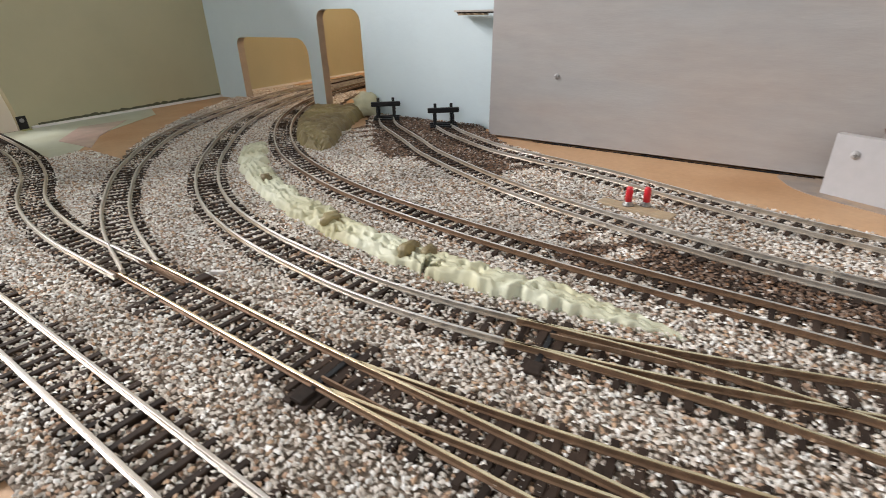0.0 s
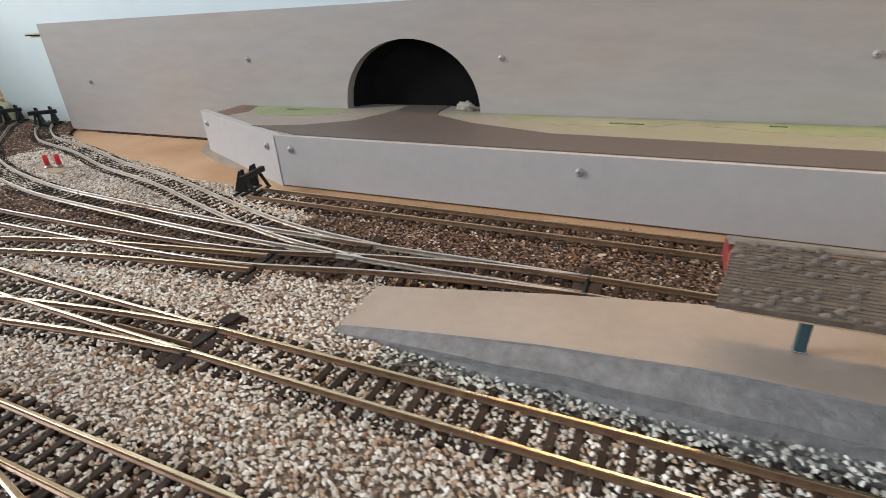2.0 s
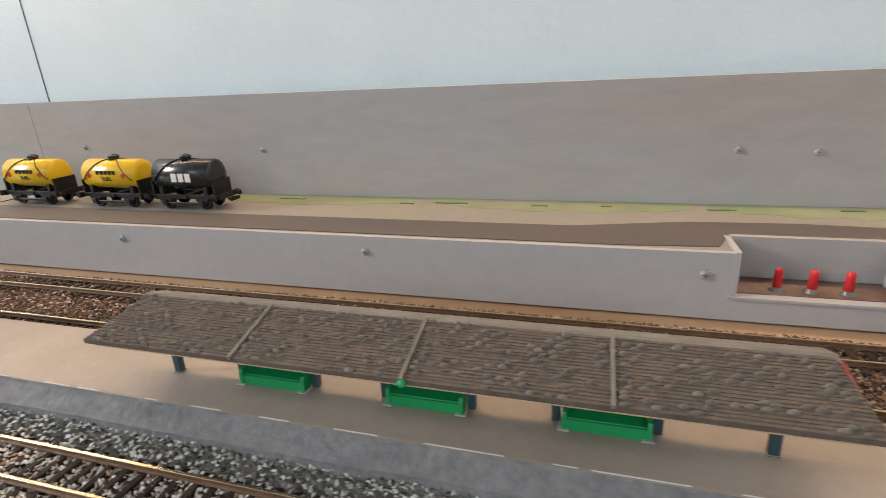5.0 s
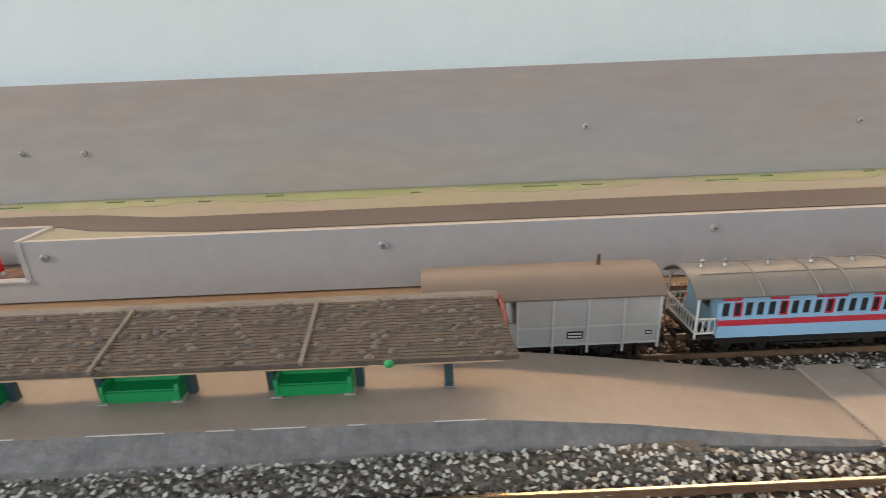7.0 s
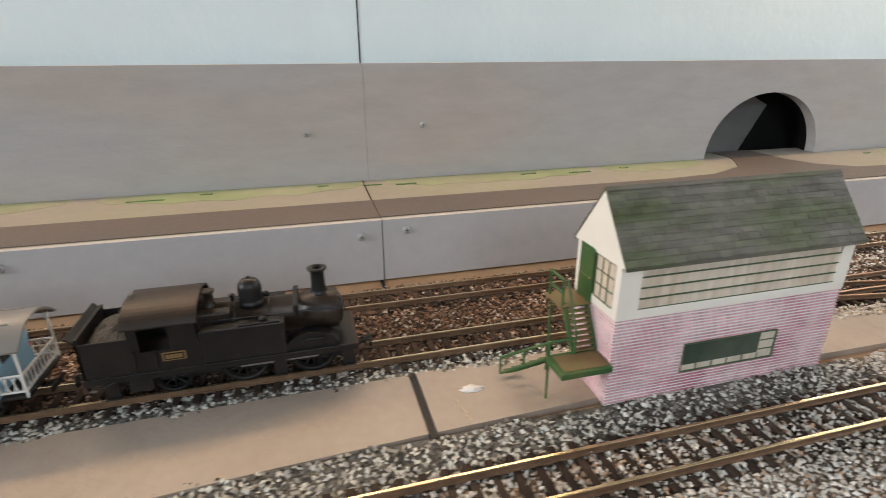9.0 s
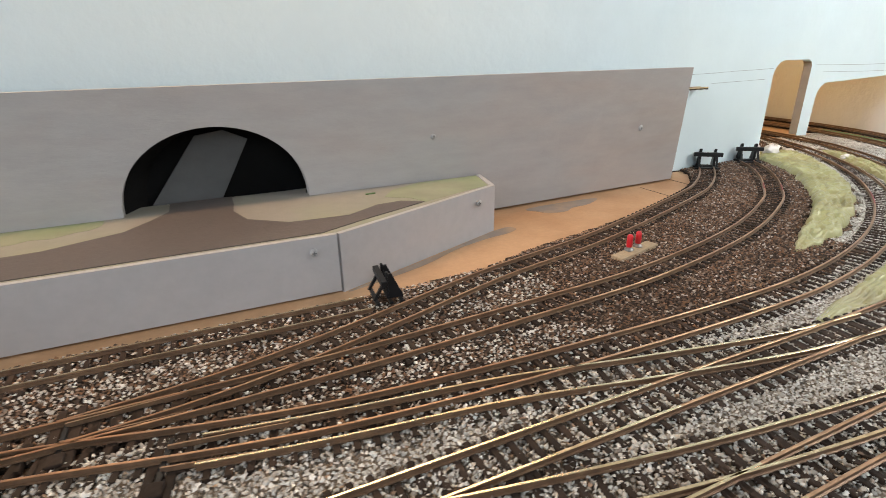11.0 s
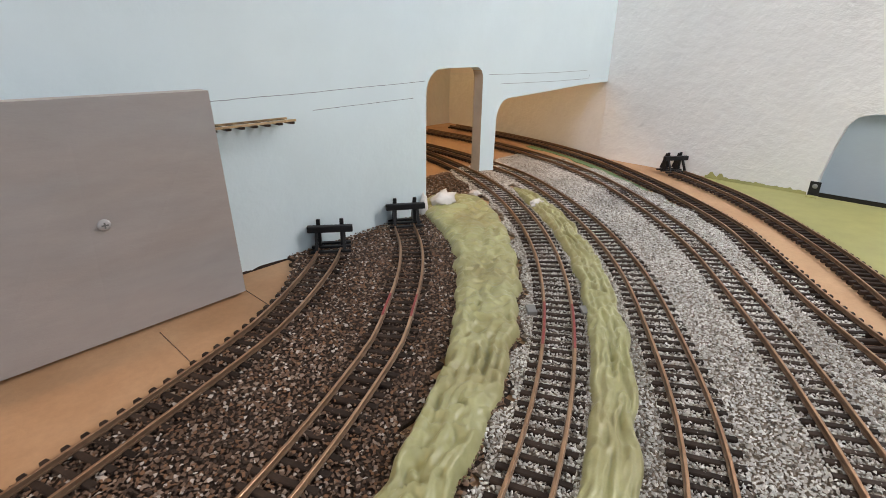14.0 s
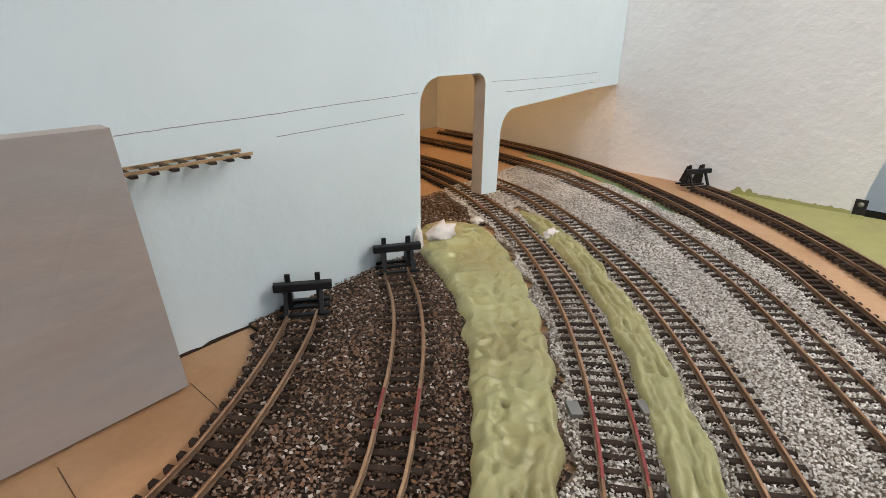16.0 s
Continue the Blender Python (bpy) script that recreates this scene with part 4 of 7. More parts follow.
def bed(name, zone, step, material, label):
    """The glued bed under the loose chippings."""
    gx, gy = np.arange(-7, 73.8, step), np.arange(-1.5, 10.5, step)
    X, Y = np.meshgrid(gx, gy)
    zz = zones(X.ravel(), Y.ravel()).reshape(X.shape)
    bm = bmesh.new()
    cache = {}

    def v(i, j):
        if (i, j) not in cache:
            cache[i, j] = bm.verts.new((gx[j] - step / 2, gy[i] - step / 2, 0.004 * zone - 0.012))
        return cache[i, j]
    for i, j in zip(*np.nonzero(zz == zone)):
        if i + 1 < len(gy) and j + 1 < len(gx):
            bm.faces.new((v(i, j), v(i, j + 1), v(i + 1, j + 1), v(i + 1, j)))
    res = bmesh.ops.extrude_face_region(bm, geom=bm.faces[:])
    bmesh.ops.translate(bm, verts=[e for e in res["geom"] if isinstance(e, bmesh.types.BMVert)], vec=(0, 0, -0.045))
    return tagged(part(name, bm, material), label, "ballast", kind="stuff")


bed("ballast_bed", 1, 0.12, BED_GREY, "glued grey granite ballast bed")
bed("ballast_bed", 2, 0.12, BED_BROWN, "glued brown ballast bed")
bed("ballast_bed", 3, 0.12, BED_DARK, "glued dark ballast bed beside the platform")
bm = bmesh.new()
prism(bm, [(2.03, -0.02), (2.27, 0.15), (2.36, 0.15), (2.36, -0.02)], 18.6, 40.6, "x")
tagged(part("ballast_bank", bm, BED_DARK), "dark ballast banked up against the platform", "ballast", kind="stuff")
sx_, sy_ = scatter(0.033)
zone = zones(sx_, sy_)
keep = (zone > 0) & ((np.abs(sx_ - 20.12 - 0.03 * np.sin(sy_ * 7)) > 0.045) | (sy_ > 3.3))
sx_, sy_, zone = sx_[keep], sy_[keep], zone[keep]
dist = near_track(sx_, sy_)
pz = np.where(dist < 0.30, 0.010, 0.008) + rs.uniform(-0.006, 0.016, len(sx_)) + 0.010 * np.sin(sx_ * 3.1 + sy_ * 2.3) * np.sin(sy_ * 4.7 - sx_ * 1.1)
pz += np.where(zone == 3, 0.165 * np.clip((sy_ - 2.02) / 0.25, 0, 1) * np.clip((sx_ - 16) / 3, 0, 1) * np.clip((41.6 - sx_) / 1.5, 0, 1) * (sy_ < 2.5), 0)
thin = (dist > 0.30) | (rs.uniform(0, 1, len(sx_)) < 0.93)
sx_, sy_, zone, pz = sx_[thin], sy_[thin], zone[thin], pz[thin]
# paler stones strewn into the stained ballast east of the signal box, cleaner grey ones towards the curve
zone[(zone == 2) & (sx_ > 49) & (sx_ < 57.5) & (rs.uniform(0, 1, len(zone)) < 0.30)] = 4
zone[(zone == 1) & (sx_ > 46) & (rs.uniform(0, 1, len(zone)) < np.clip((sx_ - 46) / 5, 0, 0.85))] = 4
for z_, m_, lab in ((4, CHIP_EAST, "clean pale grey granite ballast chippings"), (1, CHIP_GREY, "loose grey and brown granite ballast chippings"), (2, CHIP_BROWN, "oily brown stained ballast chippings"), (3, CHIP_DARK, "black and white ballast chippings beside the platform")):
    k = (zone == z_) & ((z_ not in (1, 4)) | (sx_ < 57.5 + 0.6 * np.sin(sy_ * 3)))
    if z_ == 3:
        k &= rs.uniform(0, 1, len(k)) < 0.97
    stones("ballast", sx_[k], sy_[k], pz[k], 0.0225 if z_ == 3 else 0.0215, m_, lab)

# finer grey chippings on the east curve
ex_, ey_ = scatter(0.0262)
keep = (ex_ > 57.5 + 0.6 * np.sin(ey_ * 3)) & (zones(ex_, ey_) == 1)
ex_, ey_ = ex_[keep], ey_[keep]
stones("ballast", ex_, ey_, 0.010 + rs.uniform(-0.006, 0.014, len(ex_)) + 0.008 * np.sin(ex_ * 3.1) * np.sin(ey_ * 4.7), 0.0178, CHIP_EAST, "fine pale grey granite ballast chippings on the curve")

# red paint marks on the rails of the curve
REDMARK = mat("red_rail_paint", (0.27, 0.05, 0.045), 0.5, vary=0.3, scale=200)
for key, x_from, x_to in (("m_east", 65.0, 65.9), ("s2_east", 64.3, 64.75)):
    x, y, h = smooth_path(TRACKS[key], 0.06)
    pick = (x > x_from) & (x < x_to)
    for side in (-1, 1):
        bm = bmesh.new()
        rail_x, rail_y = x[pick] - np.sin(h[pick]) * side * GAUGE / 2, y[pick] + np.cos(h[pick]) * side * GAUGE / 2
        rows = [[bm.verts.new((a - math.sin(c) * u, b + math.cos(c) * u, v)) for u, v in ((-0.0135, 0.080), (-0.0135, 0.085), (-0.009, 0.0875), (0.009, 0.0875), (0.0135, 0.085), (0.0135, 0.080))] for a, b, c in zip(rail_x, rail_y, h[pick])]
        for r0, r1 in zip(rows, rows[1:]):
            for k in range(5):
                bm.faces.new((r0[k], r0[k + 1], r1[k + 1], r1[k]))
        tagged(part("paint_mark", bm, REDMARK), "faded red paint mark on a rail", "paint mark", "red rail marks")


# ---- materials of the models ----
LOCO = mat("weathered_loco_black", (0.0065, 0.0065, 0.007), 0.40, vary=0.3, scale=120, tint=(0.018, 0.014, 0.011), tint_scale=40, tint_amount=0.6, bump=0.06, spec=0.35)
LOCOTOP = mat("sooty_brown_loco_top", (0.024, 0.016, 0.011), 0.42, vary=0.3, scale=120, tint=(0.045, 0.028, 0.017), tint_scale=40, spec=0.35)
COAL = mat("coal", (0.05, 0.045, 0.04), 0.5, vary=0.6, scale=500, bump=1.0, bump_scale=600)
BEAM = mat("dull_red_buffer_beam", (0.035, 0.014, 0.011), 0.55, vary=0.2)
BRASS = mat("dull_brass", (0.35, 0.24, 0.10), 0.45, 0.7)
STEEL = mat("grey_steel", (0.30, 0.29, 0.28), 0.4, 0.8)
DARKFRAME = mat("black_underframe", (0.008, 0.0075, 0.007), 0.55, vary=0.3, tint=(0.022, 0.016, 0.012), tint_scale=60, spec=0.35)
COACHBLUE = mat("pale_blue_coach_paint", (0.28, 0.50, 0.70), 0.38, vary=0.04, tint_scale=30)
COACHRED = mat("coach_red_paint", (0.50, 0.030, 0.055), 0.4, vary=0.06)
COACHROOF = mat("grey_coach_roof", (0.17, 0.165, 0.16), 0.38, vary=0.08, tint=(0.20, 0.17, 0.13), tint_scale=20)
WHITE = mat("white_plastic", (0.66, 0.66, 0.64), 0.45, vary=0.05)
DARKGLASS = mat("dark_coach_glazing", (0.018, 0.020, 0.024), 0.12, vary=0.1)
VANGREY = mat("grey_van_paint", (0.36, 0.36, 0.355), 0.5, vary=0.06, tint=(0.30, 0.29, 0.27), tint_scale=25)
VANROOF = mat("brown_grey_van_roof", (0.175, 0.14, 0.115), 0.5, vary=0.06, tint=(0.20, 0.155, 0.12), tint_scale=20)
VANIN = mat("brown_van_floor", (0.10, 0.065, 0.045), 0.7, vary=0.2)
YELLOW = mat("tanker_yellow", (0.74, 0.47, 0.012), 0.3, vary=0.03, tint_scale=30)
TANKBLACK = mat("tanker_black", (0.022, 0.022, 0.024), 0.25, vary=0.1)
RED = mat("red_sleeve_plastic", (0.62, 0.02, 0.03), 0.35, vary=0.08)
GREEN = mat("bright_green_paint", (0.012, 0.33, 0.10), 0.38, vary=0.08)
POST = mat("dark_teal_post_paint", (0.03, 0.07, 0.085), 0.45, vary=0.1)
SLATE = mat("brown_grey_card_slates", (0.128, 0.103, 0.084), 0.75, vary=0.22, scale=260, tint=(0.11, 0.09, 0.075), tint_scale=60, tint_amount=0.8, bump=0.9, bump_scale=420, spec=0.25)
SLATELUMP = mat("paler_card_slate", (0.165, 0.14, 0.118), 0.75, vary=0.2, island=0.25, spec=0.3)
BATTEN = mat("pale_ridge_tape", (0.185, 0.168, 0.147), 0.7, vary=0.3, bump=0.4)
DULLRED = mat("red_gable_paint", (0.26, 0.03, 0.03), 0.5, vary=0.15)
BRICK = mat("printed_pink_brick", (0.62, 0.40, 0.43), 0.75, vary=0.35, scale=160, tint=(0.40, 0.12, 0.17), tint_scale=38, tint_amount=0.9)
MORTAR = mat("pale_mortar_card", (0.82, 0.79, 0.78), 0.8, vary=0.06)
CREAMCARD = mat("cream_card", (0.78, 0.75, 0.68), 0.6, vary=0.04)
CURTAIN = mat("printed_cream_curtain", (0.62, 0.545, 0.45), 0.6, vary=0.2, scale=40, stretch=(8, 8, 0.6), tint=(0.50, 0.41, 0.31), tint_scale=16, tint_amount=0.7)
DKGREEN = mat("dark_green_bar_paint", (0.06, 0.10, 0.05), 0.5)
MIDGREEN = mat("leaf_green_paint", (0.035, 0.105, 0.028), 0.5, vary=0.25, tint=(0.10, 0.09, 0.03), tint_scale=60)
ROOFGREEN = mat("mossy_grey_card_roof", (0.145, 0.135, 0.115), 0.7, vary=0.35, scale=160, tint=(0.085, 0.11, 0.042), tint_scale=55, tint_amount=1.0, island=0.16, stretch=(0.3, 1, 1.3), bump=0.6, bump_scale=300, spec=0.25)
WOOD = mat("pale_wood_strip", (0.40, 0.30, 0.19), 0.65, vary=0.2, scale=120, stretch=(1, 6, 6))
RUST = mat("rusty_stump", (0.11, 0.06, 0.035), 0.7, vary=0.3, bump=0.4)
OLIVEPAINT = mat("olive_ground_paint", (0.36, 0.34, 0.12), 0.6, vary=0.08, tint=(0.30, 0.30, 0.14), tint_scale=12)
GREENPAINT = mat("green_ground_paint", (0.16, 0.26, 0.12), 0.6, vary=0.1)
GLOSSPINK = mat("pink_wash_paint", (0.52, 0.36, 0.30), 0.6, vary=0.15, tint=(0.50, 0.46, 0.36), tint_scale=20)


# ---- rolling stock, in millimetres, x ahead, z from the rail head ----
def wheel(parent, x, y, r, spokes=0, face=1):
    bm = bmesh.new()
    turned(bm, [(r * 0.78, -1.3), (r * 1.08, -1.3), (r * 1.08, -0.9), (r, -0.7), (r, 1.2), (r * 0.8, 1.2), (r * 0.8, 0.4), (r * 0.78, -1.3)], (0, 0, 0), "y", 28)
    for k in range(spokes):
        a = 2 * math.pi * k / spokes
        rod(bm, (0, 0, 0), (r * 0.82 * math.cos(a), 0, r * 0.82 * math.sin(a)), 0.45, 6)
    if not spokes:
        turned(bm, [(r * 0.8, -0.5), (r * 0.8, 0.5)], (0, 0, 0), "y", 20)
    turned(bm, [(r * 0.22, -1.2), (r * 0.22, 1.4), (r * 0.1, 1.6)], (0, 0, 0), "y", 12)
    bm.transform(Matrix.Translation((x, y, r)) @ Matrix.Rotation(math.pi if face < 0 else 0, 4, "Z"))
    return part("wheel", bm, DARKFRAME, parent, s=MM)


def buffers(parent, x, sign, z=13.5, mate=None):
    for y in (-11.5, 11.5):
        bm = bmesh.new()
        turned(bm, [(1.6, 0), (1.3, sign * 1.5), (0.9, sign * 1.6), (0.9, sign * 3.2), (2.3, sign * 3.3), (2.3, sign * 3.9), (1.2, sign * 4.1)], (x, y, z), "x", 14)
        part("buffer", bm, mate or DARKFRAME, parent, s=MM)


def coupling(parent, x, sign):
    bm = bmesh.new()
    box(bm, min(x, x + sign * 7), max(x, x + sign * 7), -1.5, 1.5, 7.0, 8.2)
    box(bm, x + sign * 7 - 0.6, x + sign * 7 + 0.6, -6, 6, 6.6, 9.4, 0.3)
    rod(bm, (x + sign * 2, 0, 8.4), (x + sign * 9, 0, 9.6), 0.6, 6)
    rod(bm, (x + sign * 9, 0, 9.6), (x + sign * 9, 0, 7.6), 0.6, 6)
    part("coupling_hook", bm, DARKFRAME, parent, s=MM)


def bars(bm, x, y, z, w, h, n, mi=0, axis="x", t=0.15):
    """Illegible lettering as short bars of its size."""
    step = w / n
    for k in range(n):
        box(bm, x - w / 2 + k * step + step * 0.12, x - w / 2 + (k + 1) * step - step * 0.12, y - t, y + t, z - h / 2, z + h / 2, mi=mi)


def locomotive(at):
    lo = at
    bm = bmesh.new()
    box(bm, -55, 52, -17, 17, 14.6, 16.2, 0.3)
    box(bm, -55, 52, -17.2, -16.4, 13.2, 15.4)
    box(bm, -55, 52, 16.4, 17.2, 13.2, 15.4)
    box(bm, -50, 46, -8, 8, 5.5, 14.6)
    part("footplate", bm, LOCO, lo, s=MM)
    for x, sgn in ((52.2, 1), (-55.2, -1)):
        bm = bmesh.new()
        box(bm, x - 0.8, x + 0.8, -17, 17, 9.8, 16.2, 0.2)
        part("buffer_beam", bm, BEAM, lo, "dull red buffer beam", s=MM)
        buffers(lo, x + sgn * 0.6, sgn)
        coupling(lo, x, sgn)
    for s_ in (-1, 1):
        bm = bmesh.new()
        y0, y1 = sorted((s_ * 9.6, s_ * 16.6))
        box(bm, -11, 22.5, y0, y1, 16.2, 32.0, 0.4)
        box(bm, 4, 21, *sorted((s_ * 10.5, s_ * 15.7)), 31.9, 32.6, 0.2)
        tank = part("side_tank", bm, LOCO, lo, s=MM)
        bm = bmesh.new()
        turned(bm, [(1.6, 0), (1.6, 1.8), (0.9, 2.4)], (14, s_ * 13, 32.2), "z", 12)
        part("tank_filler", bm, LOCO, tank, s=MM)
        # cab side with its opening
        bm = bmesh.new()
        yy0, yy1 = sorted((s_ * 15.8, s_ * 16.6))
        for o in ([(-37, 16.2), (-11, 16.2), (-11, 26), (-37, 26)], [(-37, 26), (-33.2, 26), (-33.2, 36.5), (-37, 36.5)], [(-22, 26), (-11, 26), (-12.5, 36.5), (-22, 36.5)], [(-37, 36.5), (-12.5, 36.5), (-13, 38.5), (-36, 38.5)]):
            prism(bm, o, yy0, yy1, "y")
        side = part("cab_side", bm, LOCO, lo, s=MM)
        bm = bmesh.new()
        box(bm, -25.6, -16.8, *sorted((s_ * 16.6, s_ * 16.95)), 20.6, 24.6)
        box(bm, -25.0, -17.4, *sorted((s_ * 16.95, s_ * 17.0)), 21.0, 24.2, mi=1)
        bars(bm, -21.2, s_ * 17.05, 22.6, 6.4, 2.0, 4)
        part("number_plate", bm, [BRASS, BLACK], side, "small brass framed number plate with bars", s=MM)
        bm = bmesh.new()
        for x in (-35.5, -27.5):
            rod(bm, (x, s_ * 17.3, 17), (x, s_ * 17.3, 27), 0.35, 6)
        part("handrail", bm, LOCO, side, s=MM)
        # splasher over the leading driver
        bm = bmesh.new()
        o = [(33 + 12 * math.cos(a), 15.6 + 8.6 * math.sin(a)) for a in np.linspace(0, math.pi, 17)]
        prism(bm, o, *sorted((s_ * 9, s_ * 15.5)), "y")
        box(bm, 29.5, 38.5, *sorted((s_ * 15.4, s_ * 16.3)), 18.0, 21.6, 0.3)
        part("splasher", bm, LOCO, lo, s=MM)
        for x in (4, 33):
            wheel(lo, x, s_ * 8.8, 10.2, 12, s_)
        wheel(lo, -25, s_ * 8.8, 7.4, 8, s_)
        bm = bmesh.new()
        box(bm, 2, 35, *sorted((s_ * 10.6, s_ * 11.4)), 8.6, 10.2, 0.2)
        part("coupling_rod", bm, STEEL, lo, s=MM)
        for x in (-46, 19, 48):
            bm = bmesh.new()
            box(bm, x - 2.6, x + 2.6, *sorted((s_ * 15.2, s_ * 16.6)), 5.2, 14.6, 0.2)
            box(bm, x - 3, x + 3, *sorted((s_ * 14, s_ * 17.6)), 5.0, 5.7, 0.1)
            part("step", bm, LOCO, lo, s=MM)
        bm = bmesh.new()
        rod(bm, (-54, s_ * 16.8, 13), (-49, s_ * 17.6, 12), 0.4, 6)
        rod(bm, (-49, s_ * 17.6, 12), (-44, s_ * 17.6, 14), 0.4, 6)
        box(bm, -40, -31, *sorted((s_ * 14, s_ * 16)), 6.5, 13, 0.4)
        part("pipework", bm, DARKFRAME, lo, s=MM)
    # bunker with coal
    bm = bmesh.new()
    for o in (([-55, -53.8], [-16.6, 16.6], 16.2, 35.5), ([-55, -37], [-16.6, -15.8], 16.2, 33), ([-55, -37], [15.8, 16.6], 16.2, 33), ([-55, -37], [-16, 16], 16.2, 27)):
        box(bm, *o[0], *o[1], o[2], o[3], 0.2)
    prism(bm, [(-55, 33), (-58, 36.4), (-57.4, 36.8), (-53.8, 33)], -16.6, 16.6, "y")
    bunker = part("bunker", bm, LOCO, lo, s=MM)
    bm = bmesh.new()
    g = 14
    vs = [[bm.verts.new((-53.8 + 16.6 * i / g, -15.8 + 31.6 * j / g, 28.5 + 5.5 * math.sin(math.pi * i / g) ** 0.5 * math.sin(math.pi * j / g) ** 0.5 + 1.3 * noise.noise((i * 1.7, j * 1.9, 3)))) for j in range(g + 1)] for i in range(g + 1)]
    for i in range(g):
        for j in range(g):
            bm.faces.new((vs[i][j], vs[i + 1][j], vs[i + 1][j + 1], vs[i][j + 1]))
    part("coal_load", bm, COAL, bunker, "heap of brown-black coal", s=MM)
    # cab front, back and roof
    bm = bmesh.new()
    box(bm, -37, -36.2, -16.4, 16.4, 26, 38.5)
    box(bm, -13.4, -12.6, -16.4, -9, 31, 38.5)
    box(bm, -13.4, -12.6, 9, 16.4, 31, 38.5)
    box(bm, -13.4, -12.6, -9, 9, 37, 41)
    box(bm, -36, -13, -15.7, 15.7, 16.3, 17)
    part("cab_wall", bm, LOCO, lo, s=MM)
    bm = bmesh.new()
    arcp = [(17.6 * math.sin(a), 37.4 + 7.6 * (math.cos(a * 0.93) - math.cos(1.45)) / (1 - math.cos(1.45))) for a in np.linspace(-1.5, 1.5, 21)]
    prism(bm, arcp + [(y * 0.985, z - 0.8) for y, z in reversed(arcp)], -38.5, -10.5, "x")
    roof = part("cab_roof", bm, LOCOTOP, lo, "sooty brown-black curved cab roof", s=MM)
    bm = bmesh.new()
    rod(bm, (-36.5, -2, 44.5), (-36.5, -2, 46.6), 0.35, 6)
    rod(bm, (-36.5, 2, 44.5), (-36.5, 2, 46.6), 0.35, 6)
    rod(bm, (-36.5, -2, 46.4), (-36.5, 2, 46.4), 0.35, 6)
    part("lamp_iron", bm, STEEL, roof, s=MM)
    # boiler, smokebox and mountings
    bm = bmesh.new()
    turned(bm, [(8.6, -12.8), (8.6, 30), (9.6, 30.1), (9.6, 45.2), (8.9, 46.2)], (0, 0, 28.2), "x", 32)
    box(bm, -12.6, 1, -8.6, 8.6, 16, 36.2, 0.8)
    boiler = part("boiler", bm, LOCOTOP, lo, "weathered black boiler with brown soot", s=MM)
    bm = bmesh.new()
    for x in (2, 16):
        turned(bm, [(8.75, x - 0.5), (8.75, x + 0.5)], (0, 0, 28.2), "x", 32)
    part("boiler_band", bm, LOCO, boiler, s=MM)
    bm = bmesh.new()
    turned(bm, [(7.6, 46.0), (7.2, 46.9), (4.5, 47.8), (0.8, 48.2)], (0, 0, 28.0), "x", 28)
    rod(bm, (48.0, 0, 28), (49.0, 0, 28), 0.5)
    rod(bm, (48.6, -2.5, 28), (48.6, 2.5, 28), 0.3)
    part("smokebox_door", bm, LOCO, boiler, s=MM)
    bm = bmesh.new()
    turned(bm, [(4.6, 36.2), (3.7, 37.6), (3.3, 39), (3.0, 44), (3.0, 47.6), (3.6, 48.6), (4.3, 49.2), (4.3, 50), (2.6, 50.1), (2.4, 46)], (38, 0, 0), "z", 24)
    part("chimney", bm, LOCO, boiler, s=MM)
    bm = bmesh.new()
    turned(bm, [(6.4, 35.6), (5.3, 36.8), (5.0, 38.2), (5.0, 43.6), (4.6, 45.6), (3.5, 47.2), (1.8, 48), (0.6, 48.2), (0.6, 49)], (9, 0, 0), "z", 28)
    part("steam_dome", bm, LOCO, boiler, s=MM)
    bm = bmesh.new()
    turned(bm, [(3.6, 35.5), (2.7, 37), (2.1, 38.5), (2.0, 42.2), (2.9, 43.6), (2.9, 44.2), (1.4, 44.3)], (-8, 0, 0), "z", 20)
    part("safety_valve_cover", bm, LOCOTOP, boiler, "sooty waisted safety valve cover", s=MM)
    bm = bmesh.new()
    rod(bm, (1, 2, 36.5), (1, 2, 39.4), 0.8)
    turned(bm, [(1.3, 39.2), (1.3, 40)], (1, 2, 0), "z", 10)
    box(bm, 26.4, 28.6, -10.5, 10.5, 36.0, 37.0, 0.3)
    box(bm, 26.4, 28.8, -10.8, -9.4, 30, 37, 0.4)
    box(bm, 26.4, 28.8, 9.4, 10.8, 30, 37, 0.4)
    for s_ in (-1, 1):
        rod(bm, (-12, s_ * 9.6, 33.4), (45, s_ * 9.9, 32.6), 0.3, 6)
    part("boiler_fitting", bm, LOCO, boiler, s=MM)
    return lo


def curved_roof(name, parent, material, half, x0, x1, eave, rise, label=""):
    bm = bmesh.new()
    pts = [(half * t, eave + rise * (1 - t * t)) for t in np.linspace(-1, 1, 25)]
    prism(bm, pts + [(y * 0.985, z - 0.9) for y, z in reversed(pts)], x0, x1, "x")
    return part(name, bm, material, parent, label, s=MM)


def oval_rail(parent, x, y0, y1, along_x=False, span=None):
    """A panel of white gallery railing with oval loops."""
    bm = bmesh.new()
    a, b = (span if along_x else (y0, y1))
    put = (lambda u, z: (u, y0, z)) if along_x else (lambda u, z: (x, u, z))
    for z in (15.0, 23.0):
        rod(bm, put(a, z), put(b, z), 0.45, 6)
    n = max(2, int(round((b - a) / 3.2)))
    for k in range(n):
        c = a + (b - a) * (k + 0.5) / n
        w = (b - a) / n * 0.5
        ring = [put(c + w * math.cos(t), 19 + 3.9 * math.sin(t)) for t in np.linspace(0, 2 * math.pi, 13)]
        for p, q in zip(ring, ring[1:]):
            rod(bm, p, q, 0.32, 5)
    part("gallery_railing", bm, WHITE, parent, "white railing with oval loops", s=MM)


